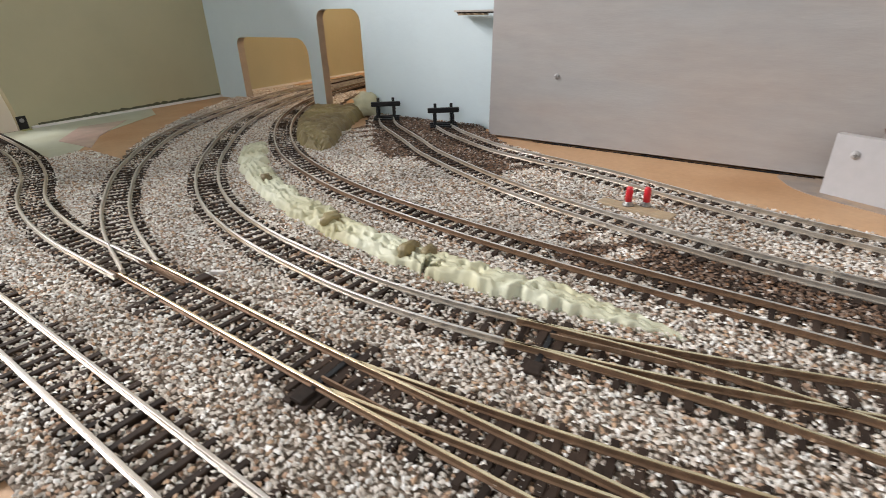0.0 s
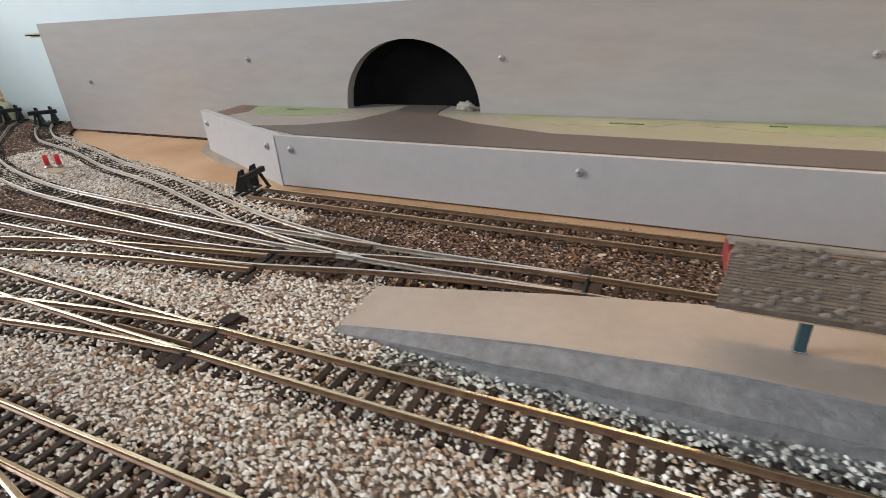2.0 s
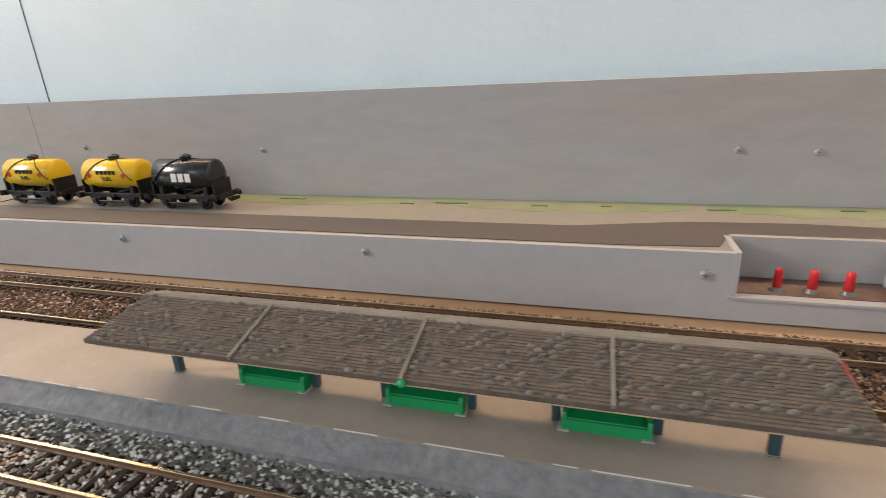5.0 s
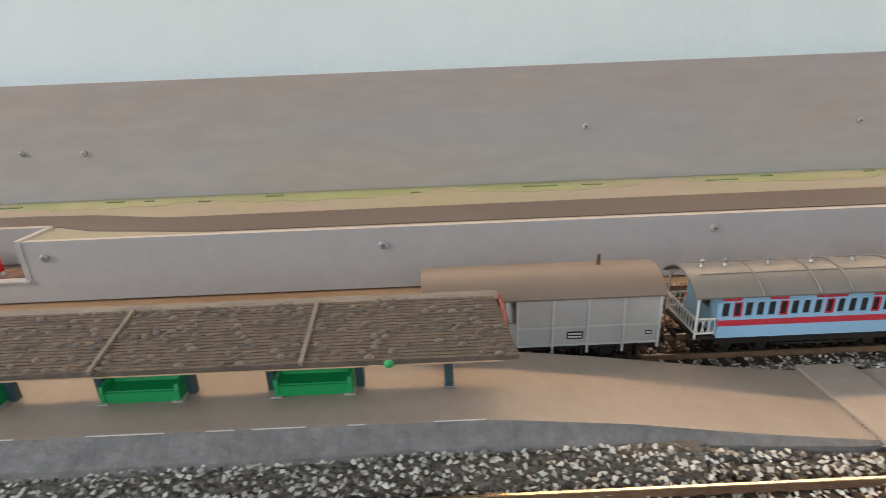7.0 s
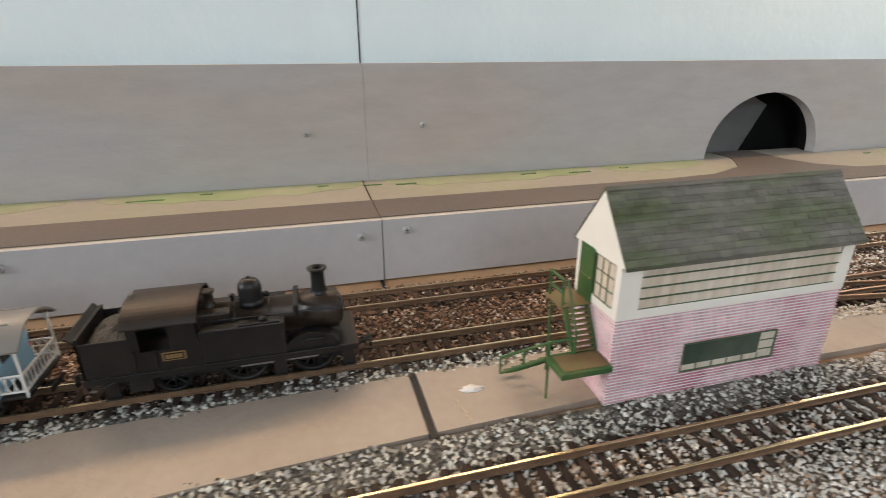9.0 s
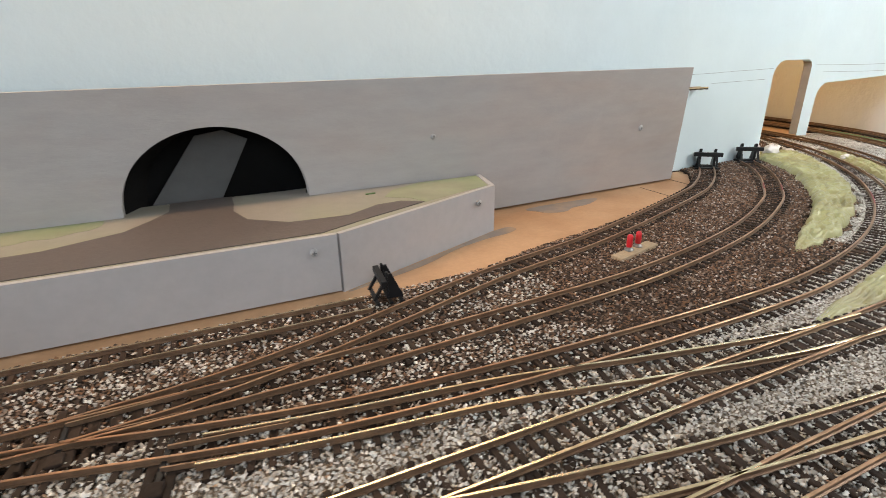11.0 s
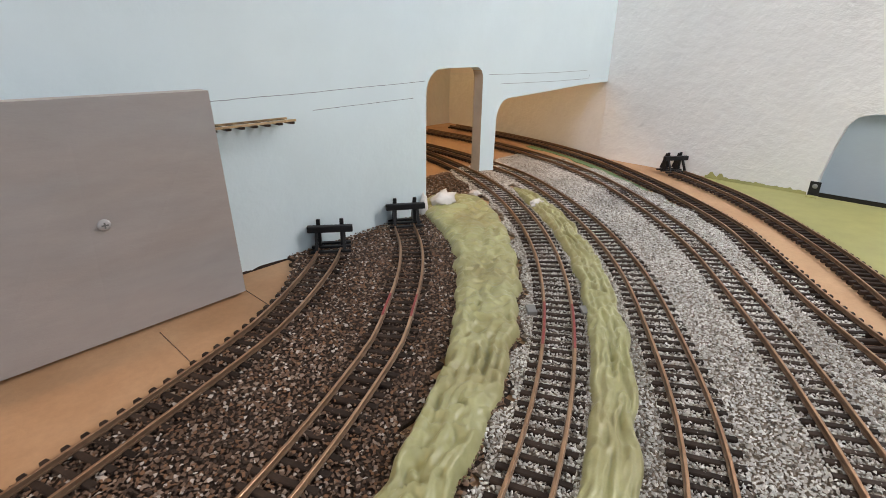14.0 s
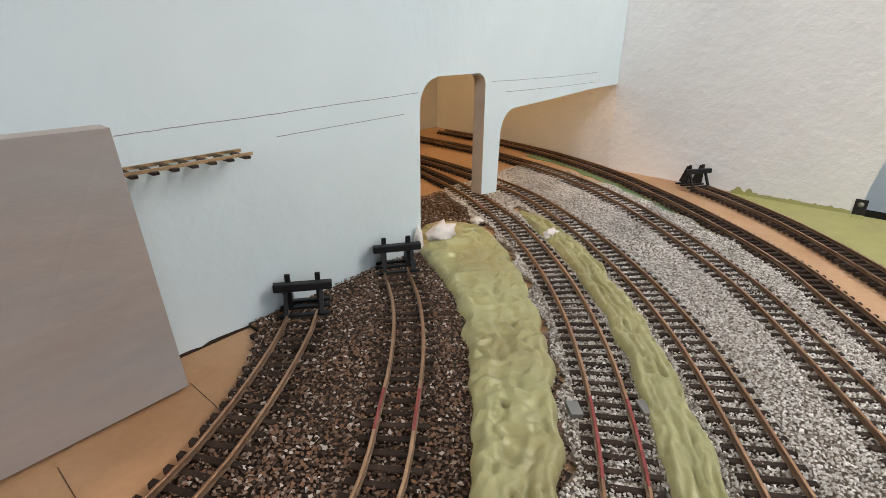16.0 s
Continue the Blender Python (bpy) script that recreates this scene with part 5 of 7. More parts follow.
def coach(at):
    L = 58.5
    body_parts = at
    # sides with a window in each bay
    n = 19
    for s_ in (-1, 1):
        bm = bmesh.new()
        y0, y1 = sorted((s_ * 16.0, s_ * 17.0))
        box(bm, -L, L, y0, y1, 12.6, 19.2)
        box(bm, -L, L, y0, y1, 22.4, 24.2)
        box(bm, -L, L, y0, y1, 32.0, 36.0)
        pitch = 2 * L / n
        for k in range(n + 1):
            x = -L + k * pitch
            box(bm, max(-L, x - 0.75), min(L, x + 0.75), y0, y1, 24.2, 32.0)
        side = part("body_side", bm, COACHBLUE, body_parts, "pale blue panelled coach side", s=MM)
        bm = bmesh.new()
        for a, b in ((-L, -33), (-32.6, 35), (35.4, L)):
            box(bm, a, b, *sorted((s_ * 16.0, s_ * 17.12)), 19.2, 22.4)
        part("waist_stripe", bm, COACHRED, side, "red painted waist band", s=MM)
        for k in range(n):
            x = -L + (k + 0.5) * pitch
            red = k in (1, 5, 9, 13, 17)
            bm = bmesh.new()
            w, c = pitch / 2 - 0.75, 0.9
            fr = 0.55 if red else 0.3
            o = [(x - w, 24.2), (x + w, 24.2), (x + w, 32 - c), (x + w - c, 32), (x - w + c, 32), (x - w, 32 - c)]
            i_ = [(x - w + fr, 24.2 + fr), (x + w - fr, 24.2 + fr), (x + w - fr, 32 - c - fr * 0.3), (x + w - c, 32 - fr), (x - w + c, 32 - fr), (x - w + fr, 32 - c - fr * 0.3)]
            ya, yb = s_ * 16.2, s_ * 17.05
            va, vb = [bm.verts.new((p, yb, q)) for p, q in o], [bm.verts.new((p, yb, q)) for p, q in i_]
            vc = [bm.verts.new((p, ya, q)) for p, q in i_]
            for j in range(6):
                bm.faces.new((va[j], va[(j + 1) % 6], vb[(j + 1) % 6], vb[j]))
                bm.faces.new((vb[j], vb[(j + 1) % 6], vc[(j + 1) % 6], vc[j]))
            win = part("window", bm, COACHRED if red else COACHBLUE, side, "red framed door window" if red else "", s=MM)
        bm = bmesh.new()
        box(bm, -L + 0.5, L - 0.5, *sorted((s_ * 15.7, s_ * 16.1)), 24, 32.2)
        part("glazing", bm, DARKGLASS, side, "dark coach window glazing", s=MM)
        for x, w, m in ((-53, 5.4, COACHRED), (-42, 6, COACHBLUE), (-28, 5.2, COACHRED), (-16, 6, COACHBLUE), (0, 8.6, COACHRED), (14, 6, COACHBLUE), (27, 5.2, COACHRED), (39, 6, COACHBLUE), (51, 5.2, COACHRED)):
            bm = bmesh.new()
            o = [(x - w + 1 + math.cos(t), 34 + 1.1 * math.sin(t)) for t in np.linspace(math.pi / 2, 3 * math.pi / 2, 7)] + [(x + w - 1 + math.cos(t), 34 + 1.1 * math.sin(t)) for t in np.linspace(-math.pi / 2, math.pi / 2, 7)]
            prism(bm, o, *sorted((s_ * 16.9, s_ * 17.2)), "y")
            part("name_panel", bm, m, side, s=MM)
    for s_ in (-1, 1):
        bm = bmesh.new()
        x0, x1 = sorted((s_ * (L - 1.0), s_ * L))
        box(bm, x0, x1, -16, -7, 12.6, 38.2)
        box(bm, x0, x1, 7, 16, 12.6, 38.2)
        box(bm, x0, x1, -7, 7, 12.6, 24)
        box(bm, x0, x1, -7, 7, 33, 42.4)
        end = part("body_end", bm, COACHBLUE, body_parts, "pale blue coach end wall", s=MM)
        bm = bmesh.new()
        box(bm, *sorted((s_ * (L - 0.8), s_ * (L - 0.5))), -7, 7, 24, 33)
        part("end_glazing", bm, DARKGLASS, end, s=MM)
        oval_rail(body_parts, s_ * (L + 11.6), -15.5, 15.5)
        for y in (-16, 16):
            oval_rail(body_parts, 0, y, y, True, sorted((s_ * (L + 1), s_ * (L + 11))))
            bm = bmesh.new()
            rod(bm, (s_ * (L + 11.6), y, 12), (s_ * (L + 11.6), y, 36.6), 0.6, 8)
            rod(bm, (s_ * (L + 11.6), y, 33), (s_ * (L + 7), y, 36.4), 0.35, 6)
            part("gallery_post", bm, WHITE, body_parts, s=MM)
        bm = bmesh.new()
        box(bm, *sorted((s_ * L, s_ * (L + 12.4))), -16.4, 16.4, 11.4, 13.0, 0.3)
        part("gallery_floor", bm, DARKFRAME, body_parts, s=MM)
        bm = bmesh.new()
        box(bm, s_ * 40 - 16, s_ * 40 + 16, -11.5, 11.5, 6.4, 9.6, 0.4)
        for x in (-10, 10):
            for y in (-11.8, 11.8):
                box(bm, s_ * 40 + x - 3, s_ * 40 + x + 3, y - 1.0, y + 1.0, 3.6, 8.4, 0.4)
        box(bm, s_ * 40 - 5, s_ * 40 + 5, -5, 5, 9.6, 12)
        bogie = part("bogie", bm, DARKFRAME, body_parts, s=MM)
        for x in (-10, 10):
            for y in (-8.8, 8.8):
                wheel(bogie, s_ * 40 + x, y, 5.6, 0, 1 if y > 0 else -1)
        coupling(body_parts, s_ * (L + 9), s_)
    bm = bmesh.new()
    box(bm, -L, L, -15, 15, 10.6, 12.7, 0.3)
    for y in (-15.4, 15.4):
        box(bm, -L, L, y - 0.6, y + 0.6, 8.6, 12.6)
        rod(bm, (-22, y * 0.9, 6.2), (22, y * 0.9, 6.2), 0.6, 6)
        for x in (-22, 22):
            rod(bm, (x, y * 0.9, 6.2), (x * 1.25, y * 0.9, 10.6), 0.5, 6)
    part("underframe", bm, DARKFRAME, body_parts, s=MM)
    bm = bmesh.new()
    box(bm, -L + 1, L - 1, -15.6, 15.6, 13, 13.6)
    for k in range(9):
        x = -52 + k * 13
        box(bm, x - 2, x + 2, -15, 15, 13.6, 18)
        box(bm, x - 0.6, x + 0.6, -15, 15, 18, 25)
    part("seats", bm, VANIN, body_parts, "brown bench seats inside", s=MM)
    roof = curved_roof("roof", body_parts, COACHROOF, 19.2, -L - 15, L + 15, 36.0, 8.6, "grey curved coach roof with ribs")
    for x in (-38, -8, 9, 40):
        bm = bmesh.new()
        pts = [(19.25 * t, 36.35 + 8.6 * (1 - t * t)) for t in np.linspace(-1, 1, 21)]
        for p, q in zip(pts, pts[1:]):
            rod(bm, (x, *p), (x, *q), 0.4, 5)
        part("roof_rib", bm, COACHROOF, roof, s=MM)
    bm = bmesh.new()
    for y in (-7.6, 7.6):
        rod(bm, (-L - 8, y, 43.4), (L + 8, y, 43.4), 0.3, 5)
    part("roof_line", bm, COACHROOF, roof, s=MM)
    for x in (-62, -49, -25, -1, 22, 45, 57):
        bm = bmesh.new()
        turned(bm, [(1.8, 44.0), (1.3, 45), (0.8, 46), (0.8, 47), (1.2, 47.4), (0.6, 48.2)], (x, 0, 0), "z", 12)
        part("roof_ventilator", bm, STEEL, roof, "small pale torpedo ventilator", s=MM)
    return at


STRAP = mat("pale_grey_strapping", (0.45, 0.45, 0.44), 0.5)


def brake_van(at):
    L, ve = 54.0, -12.0
    for s_ in (-1, 1):
        bm = bmesh.new()
        y0, y1 = sorted((s_ * 16.2, s_ * 17.2))
        box(bm, ve, L, y0, y1, 12.4, 37.4)
        box(bm, -L, ve, y0, y1, 12.4, 21.0)
        box(bm, -L + 22, ve, y0, y1, 21.0, 24.6)
        side = part("body_side", bm, VANGREY, at, s=MM)
        ya, yb = sorted((s_ * 17.2, s_ * 18.0))
        thin = sorted((s_ * 17.2, s_ * 17.7))
        strips = [("stanchion", x - 0.5, x + 0.5, ya, yb, 8.4, 37.4) for x in (ve, ve + 16.3, ve + 32.5, ve + 49)]
        strips += [("stanchion", x - 0.6, x + 0.6, ya, yb, 10, 37.4 if x > 0 else 22) for x in (-L + 0.6, L - 0.6)]
        strips += [("stanchion", -L + 21.5, -L + 22.5, ya, yb, 10.5, 24.6), ("side_rail", ve, L, *thin, 21.6, 22.5), ("side_rail", -L, ve, *thin, 20.4, 21.3), ("side_rail", -L, L, *thin, 12.2, 13.2)]
        for pn, *q in strips:
            bm = bmesh.new()
            box(bm, *q)
            part(pn, bm, STRAP, side, s=MM)
        bm = bmesh.new()
        box(bm, 11, 18.5, *sorted((s_ * 17.2, s_ * 17.45)), 15.6, 19.4)
        box(bm, 47.4, 50.4, *sorted((s_ * 17.2, s_ * 17.45)), 16.6, 18.6)
        bars(bm, 14.7, s_ * 17.5, 18.3, 6.4, 0.8, 5, mi=1, t=0.06)
        bars(bm, 14.7, s_ * 17.5, 16.7, 6.4, 0.8, 4, mi=1, t=0.06)
        bars(bm, 48.9, s_ * 17.5, 17.6, 2.2, 0.8, 2, mi=1, t=0.06)
        part("number_panel", bm, [BLACK, WHITE], side, "black panels with small white bars", s=MM)
        bm = bmesh.new()
        box(bm, -L - 0.2, -L + 1.6, *sorted((s_ * 14.8, s_ * 17.4)), 12.4, 38.6)
        part("verandah_post", bm, VANGREY, at, s=MM)
        bm = bmesh.new()
        box(bm, -40, 46, *sorted((s_ * 17.4, s_ * 19.2)), 4.2, 5.2, 0.2)
        for x in (-38, -12, 18, 44):
            box(bm, x - 0.6, x + 0.6, *sorted((s_ * 14, s_ * 18.6)), 4.2, 12.4)
        part("footboard", bm, DARKFRAME, at, s=MM)
        for x in (-30, 30):
            wheel(at, x, s_ * 8.8, 6.4, 8, s_)
            bm = bmesh.new()
            prism(bm, [(x - 8, 12.2), (x + 8, 12.2), (x + 3, 4.0), (x - 3, 4.0)], *sorted((s_ * 12, s_ * 13.4)), "y")
            box(bm, x - 2.6, x + 2.6, *sorted((s_ * 13, s_ * 15.4)), 4.6, 8.6, 0.3)
            box(bm, x - 12, x + 12, *sorted((s_ * 13.2, s_ * 15)), 9.4, 10.8, 0.3)
            part("axle_guard", bm, DARKFRAME, at, s=MM)
    bm = bmesh.new()
    box(bm, -L, L, -15.8, 15.8, 9.4, 12.5, 0.3)
    box(bm, -L - 1.0, -L + 0.6, -17.2, 17.2, 7.6, 12.6, 0.2)
    box(bm, L - 0.6, L + 1.0, -17.2, 17.2, 7.6, 12.6, 0.2)
    part("underframe", bm, DARKFRAME, at, s=MM)
    bm = bmesh.new()
    box(bm, -L + 1, ve, -16, 16, 12.5, 13.2)
    part("verandah_floor", bm, VANIN, at, s=MM)
    for x, top, nm in ((ve - 0.6, 43, "cabin_wall"), (L - 0.6, 43, "front_end")):
        bm = bmesh.new()
        pts = [(16.2 * t, 37.2 + 7.4 * (1 - t * t)) for t in np.linspace(-1, 1, 17)]
        prism(bm, [(-16.2, 12.4)] + pts + [(16.2, 12.4)], x, x + 1.2, "x")
        endw = part(nm, bm, VANGREY, at, s=MM)
        bm = bmesh.new()
        xo = x + 1.0 if x > 0 else x - 0.3
        for y in (-8.5, 8.5):
            box(bm, xo, xo + 0.5, y - 2.6, y + 2.6, 29, 33.4)
            box(bm, xo, xo + 0.5, y - 2.6, y + 2.6, 24, 28) if x > 0 else None
        part("end_window", bm, BLACK, endw, s=MM)
    bm = bmesh.new()
    box(bm, -L, -L + 1.0, -15, 15, 12.4, 23.2)
    for y in (-4.5, 4.5):
        box(bm, -L - 0.8, -L, y - 0.8, y + 0.8, 8.0, 23.2)
    box(bm, -L - 0.3, -L + 1.2, -15.4, 15.4, 22.6, 23.6)
    part("rear_end", bm, VANGREY, at, "grey low end panel of the verandah", s=MM)
    bm = bmesh.new()
    o = [(17.2 * t, 36.4 + 8.0 * (1 - t * t)) for t in np.linspace(-1, 1, 21)]
    i_ = [(15.4 * t, 33.6 + 8.6 * (1 - t * t) ** 0.8) for t in np.linspace(1, -1, 21)]
    prism(bm, o + i_, -L - 0.2, -L + 1.2, "x")
    part("verandah_arch", bm, mat("light_grey_van_trim", (0.50, 0.50, 0.49), 0.5), at, s=MM)
    bm = bmesh.new()
    rod(bm, (-L + 14, 0, 13), (-L + 14, 0, 27), 0.7, 8)
    rod(bm, (-L + 14, -3.4, 27), (-L + 14, 3.4, 27), 0.5, 6)
    rod(bm, (-L + 14, 3.4, 27), (-L + 14, 3.4, 29.5), 0.5, 6)
    part("handbrake", bm, WHITE, at, "white handbrake column", s=MM)
    for y in (-11, 11):
        bm = bmesh.new()
        box(bm, -L + 3, -L + 9, y - 3.4, y + 3.4, 13, 24.4, 0.4)
        part("sand_box", bm, VANGREY, at, s=MM)
    roof = curved_roof("roof", at, VANROOF, 18.6, -L - 1.6, L + 1.6, 37.0, 8.6, "brown-grey curved van roof")
    bm = bmesh.new()
    rod(bm, (29, 0, 44), (29, 0, 50.5), 0.9, 10)
    turned(bm, [(1.5, 44.2), (1.2, 45.6)], (29, 0, 0), "z", 12)
    part("stove_pipe", bm, RUST, roof, s=MM)
    for x, sg in ((L + 0.8, 1), (-L - 0.8, -1)):
        buffers(at, x, sg, 10.5)
        coupling(at, x, sg)
    return at


TRAIN_Y = 3.67
van = brake_van(thing("brake_van", 39.78, TRAIN_Y, RAIL_Z, 0, "grey goods brake van, brown roof, open verandah, at the train's tail", "brake van", "the train"))
carriage = coach(thing("passenger_coach", 42.16, TRAIN_Y, RAIL_Z, 0, "pale blue coach, red band, grey ribbed roof and white railings", "railway coach", "the train"))
engine = locomotive(thing("steam_locomotive", 44.66, TRAIN_Y, RAIL_Z, 0, "weathered black model tank locomotive with brass number plate, on the track", "locomotive", "the train"))
for vehicle, k in ((van, (0.95, 0.95, 0.95)), (carriage, (0.825, 0.90, 0.90)), (engine, (0.995, 0.94, 0.935))):
    vehicle.scale = k


def tank_wagon(x, body, label):
    w = thing("tank_wagon", x, 6.56, DZ + 0.012, 0, label, "tank wagon", "tank wagons on the road")
    bm = bmesh.new()
    for y in (-9.5, 9.5):
        box(bm, -37, 37, y - 1.2, y + 1.2, 9, 12.5, 0.3)
    box(bm, -38, -36, -15, 15, 8.4, 13, 0.3)
    box(bm, 36, 38, -15, 15, 8.4, 13, 0.3)
    box(bm, -3, 3, -12, 12, 9, 12)
    for y in (-13, 13):
        rod(bm, (-24, y, 6), (24, y, 6), 0.7, 6)
        box(bm, -14, 14, y - 0.6, y + 0.6, 4.4, 5.4)
    part("underframe", bm, DARKFRAME, w, s=MM)
    bm = bmesh.new()
    r = 12.6
    turned(bm, [(r * 0.55, -31.5), (r * 0.9, -30.8), (r, -29.6), (r, 29.6), (r * 0.9, 30.8), (r * 0.55, 31.5)], (0, 0, 28), "x", 36)
    tank = part("tank", bm, body, w, s=MM)
    bm = bmesh.new()
    turned(bm, [(4.6, 39), (4.4, 41.8), (5.0, 42), (4.6, 43.4), (2.4, 44.6), (0.8, 45)], (0, 0, 0), "z", 18)
    part("filler_cap", bm, TANKBLACK, tank, "black filler cap", s=MM)
    bm = bmesh.new()
    if body is YELLOW:
        for s_ in (-1, 1):
            bars(bm, 0, s_ * 12.45, 30.6, 24, 3.2, 5, t=0.25)
        part("lettering", bm, BLACK, tank, "row of black bars", s=MM)
        for s_ in (-1, 1):
            text = bpy.data.curves.new("word", "FONT")
            text.body, text.size, text.extrude, text.align_x = "FUEL", 5.2 * MM, 0.25 * MM, "CENTER"
            drawn = bpy.data.objects.new("word", text)
            word = new("word", bpy.data.meshes.new_from_object(drawn))
            bpy.data.objects.remove(drawn)
            word.data.materials.append(BLACK)
            word.parent = tank
            word.matrix_basis = pose(0, s_ * 12.5 * MM, 23.6 * MM, 90, 0, 0 if s_ < 0 else 180)
        bm = bmesh.new()
        for s_ in (-1, 1):
            for x_ in (-20, 20):
                prism(bm, [(x_ - 3, 28), (x_, 25.6), (x_ + 3, 28), (x_, 30.4)], *sorted((s_ * 12.5, s_ * 12.85)), "y")
        part("red_diamond", bm, RED, tank, "red painted diamond marks", s=MM)
    else:
        for s_ in (-1, 1):
            bars(bm, 2, s_ * 12.7, 27, 22, 7, 3, t=0.2)
        part("lettering", bm, CREAMCARD, tank, "large cream bars", s=MM)
    # crossed straps and saddles
    bm = bmesh.new()
    for s_ in (-1, 1):
        for k in (-1, 1):
            pts = []
            for t in np.linspace(0, 1, 9):
                a = math.pi / 2 - t * 1.9
                pts.append((k * (3 + 26 * t), s_ * 13.0 * math.cos(a) if a > -9 else 0, 28 + 13.0 * math.sin(a)))
            for p, q in zip(pts, pts[1:]):
                rod(bm, p, q, 0.4, 5)
    for x_ in (-24, 24):
        box(bm, x_ - 2, x_ + 2, -11, 11, 12, 19, 0.3)
    for x_ in (-33, 33):
        box(bm, x_ - 0.7, x_ + 0.7, -11, 11, 12.5, 24)
    part("strap", bm, DARKFRAME, tank, s=MM)
    for x_ in (-20, 20):
        for s_ in (-1, 1):
            wheel(w, x_, s_ * 8.4, 6.3, 0, s_)
            bm = bmesh.new()
            prism(bm, [(x_ - 7, 9.5), (x_ + 7, 9.5), (x_ + 2.6, 3.4), (x_ - 2.6, 3.4)], *sorted((s_ * 11.4, s_ * 12.6)), "y")
            box(bm, x_ - 2.4, x_ + 2.4, *sorted((s_ * 12, s_ * 14.4)), 4, 8, 0.3)
            part("axle_guard", bm, DARKFRAME, w, s=MM)
    for x_, sg in ((38, 1), (-38, -1)):
        buffers(w, x_, sg, 10.5)
        coupling(w, x_, sg)
    w.scale = (0.95, 1.0, 1.03)
    return w


tank_wagon(21.16, YELLOW, "yellow model tank wagon with black lettering, parked on the raised road")
tank_wagon(23.02, YELLOW, "yellow model tank wagon with black lettering, parked on the raised road")
tank_wagon(24.50, TANKBLACK, "black model tank wagon with cream bars, parked on the raised road")


# ---- platform canopies and benches ----
GLUE = mat("greyish_glue", (0.44, 0.42, 0.39), 0.5, vary=0.15)

def canopy(x0, panels, width, posts, label, ends=(0, 1)):
    """A low lean canopy: slated roof panels, tapes over the joints, red gables, teal posts."""
    c = thing("platform_canopy", x0, 0, 0, 0, label, "canopy", "platform canopies")
    ye, ze, yr, zr, yb, zb = 2.43, 0.815, 3.02, 0.955, 3.24, 0.90
    n = 20
    for k in range(panels):
        a, b = k * width, (k + 1) * width
        bm = bmesh.new()
        rr = random.Random(int(x0 * 10) + k)
        skew, m = 0.10, 26
        profile = []
        for i in range(n):
            t0, t1 = i / n, (i + 1) / n
            profile += [(t0, 0.0), (t0, 0.006), (t1, 0.001)]
        grid = []
        for t, lift in profile:
            la, lb = (skew * (t - 0.5) if k == 0 and 0 in ends else 0), (skew * (0.5 - t) if k == panels - 1 and 1 in ends else 0)
            grid.append([bm.verts.new((a + la + (b + lb - a - la) * j / m, ye + (yr - ye) * t + 0.002 * rr.random(), ze + (zr - ze) * t + lift + 0.0025 * rr.random())) for j in range(m + 1)])
        under = [bm.verts.new((v.co.x, v.co.y, v.co.z - 0.03)) for v in grid[0]]
        grid.insert(0, under)
        for g0, g1 in zip(grid, grid[1:]):
            for j in range(m):
                bm.faces.new((g0[j], g0[j + 1], g1[j + 1], g1[j]))
        panel = part("roof_panel", bm, SLATE, c)
        panel.modifiers.new("thick", "SOLIDIFY").thickness = 0.0006
        # raised nibs scattered over the card
        bm = bmesh.new()
        for i in range(13):
            for j in range(13):
                if rr.random() < 0.5:
                    t = (i + 0.35 + 0.3 * rr.random()) / 13
                    xx, w, d, up = a + (b - a) * (j + 0.5 * (i % 2) + 0.5 * rr.random()) / 13, rr.uniform(0.026, 0.042), rr.uniform(0.011, 0.016), rr.uniform(0.020, 0.032)
                    xx = min(max(xx, a + 0.06), b - 0.06)
                    y0, z0 = ye + (yr - ye) * t, ze + (zr - ze) * t
                    rings = [[bm.verts.new((xx + w * s_ * math.cos(q), y0 + d * s_ * math.sin(q), z0 + h_ + (zr - ze) / (yr - ye) * d * s_ * math.sin(q))) for q in np.linspace(0, 2 * math.pi, 7)[:-1]] for s_, h_ in ((1, -0.004), (0.85, up * 0.6), (0.4, up))]
                    for r0, r1 in zip(rings, rings[1:]):
                        for q in range(6):
                            bm.faces.new((r0[q], r0[(q + 1) % 6], r1[(q + 1) % 6], r1[q]))
                    bm.faces.new(rings[-1])
        tagged(part("raised_slate_relief", bm, SLATELUMP, panel, "raised nibs scattered over the slates", smooth=True), kind="stuff")
    bm = bmesh.new()
    L = panels * width
    prism(bm, [(yr - 0.03, zr - 0.01), (yr + 0.03, zr + 0.012), (yb, zb), (yb, zb - 0.02), (yr, zr - 0.03)], 0.02, L - 0.02, "x")
    part("ridge", bm, BATTEN, c, "pale grey ridge board")
    for k in range(0 if 0 not in ends else 1, panels):
        bm = bmesh.new()
        prism(bm, [(ye - 0.006, ze - 0.005), (ye - 0.006, ze + 0.02), (yr, zr + 0.022), (yr, zr - 0.005)], k * width - 0.013, k * width + 0.013, "x")
        part("joint_tape", bm, BATTEN, c, "pale strip over a roof joint")
    for x in [(-0.01, L - 0.03)[e] for e in ends]:
        bm = bmesh.new()
        s = -0.05 if x < 0 else 0.05
        prism(bm, [(ye + 0.02, ze - 0.02), (yr, zr - 0.03), (yb, zb - 0.03), (yb, ze - 0.06)], x + 0.02, x + 0.05, "x")
        part("gable", bm, DULLRED, c, "red painted end board")
    bm = bmesh.new()
    box(bm, 0.05, L - 0.05, ye + 0.01, ye + 0.04, ze - 0.045, ze - 0.012)
    part("eaves_strip", bm, PLY, c, "pale wooden eaves strip")
    bm = bmesh.new()
    box(bm, 0.1, L - 0.1, 2.79, 2.85, 0.80, 0.835)
    part("beam", bm, POST, c)
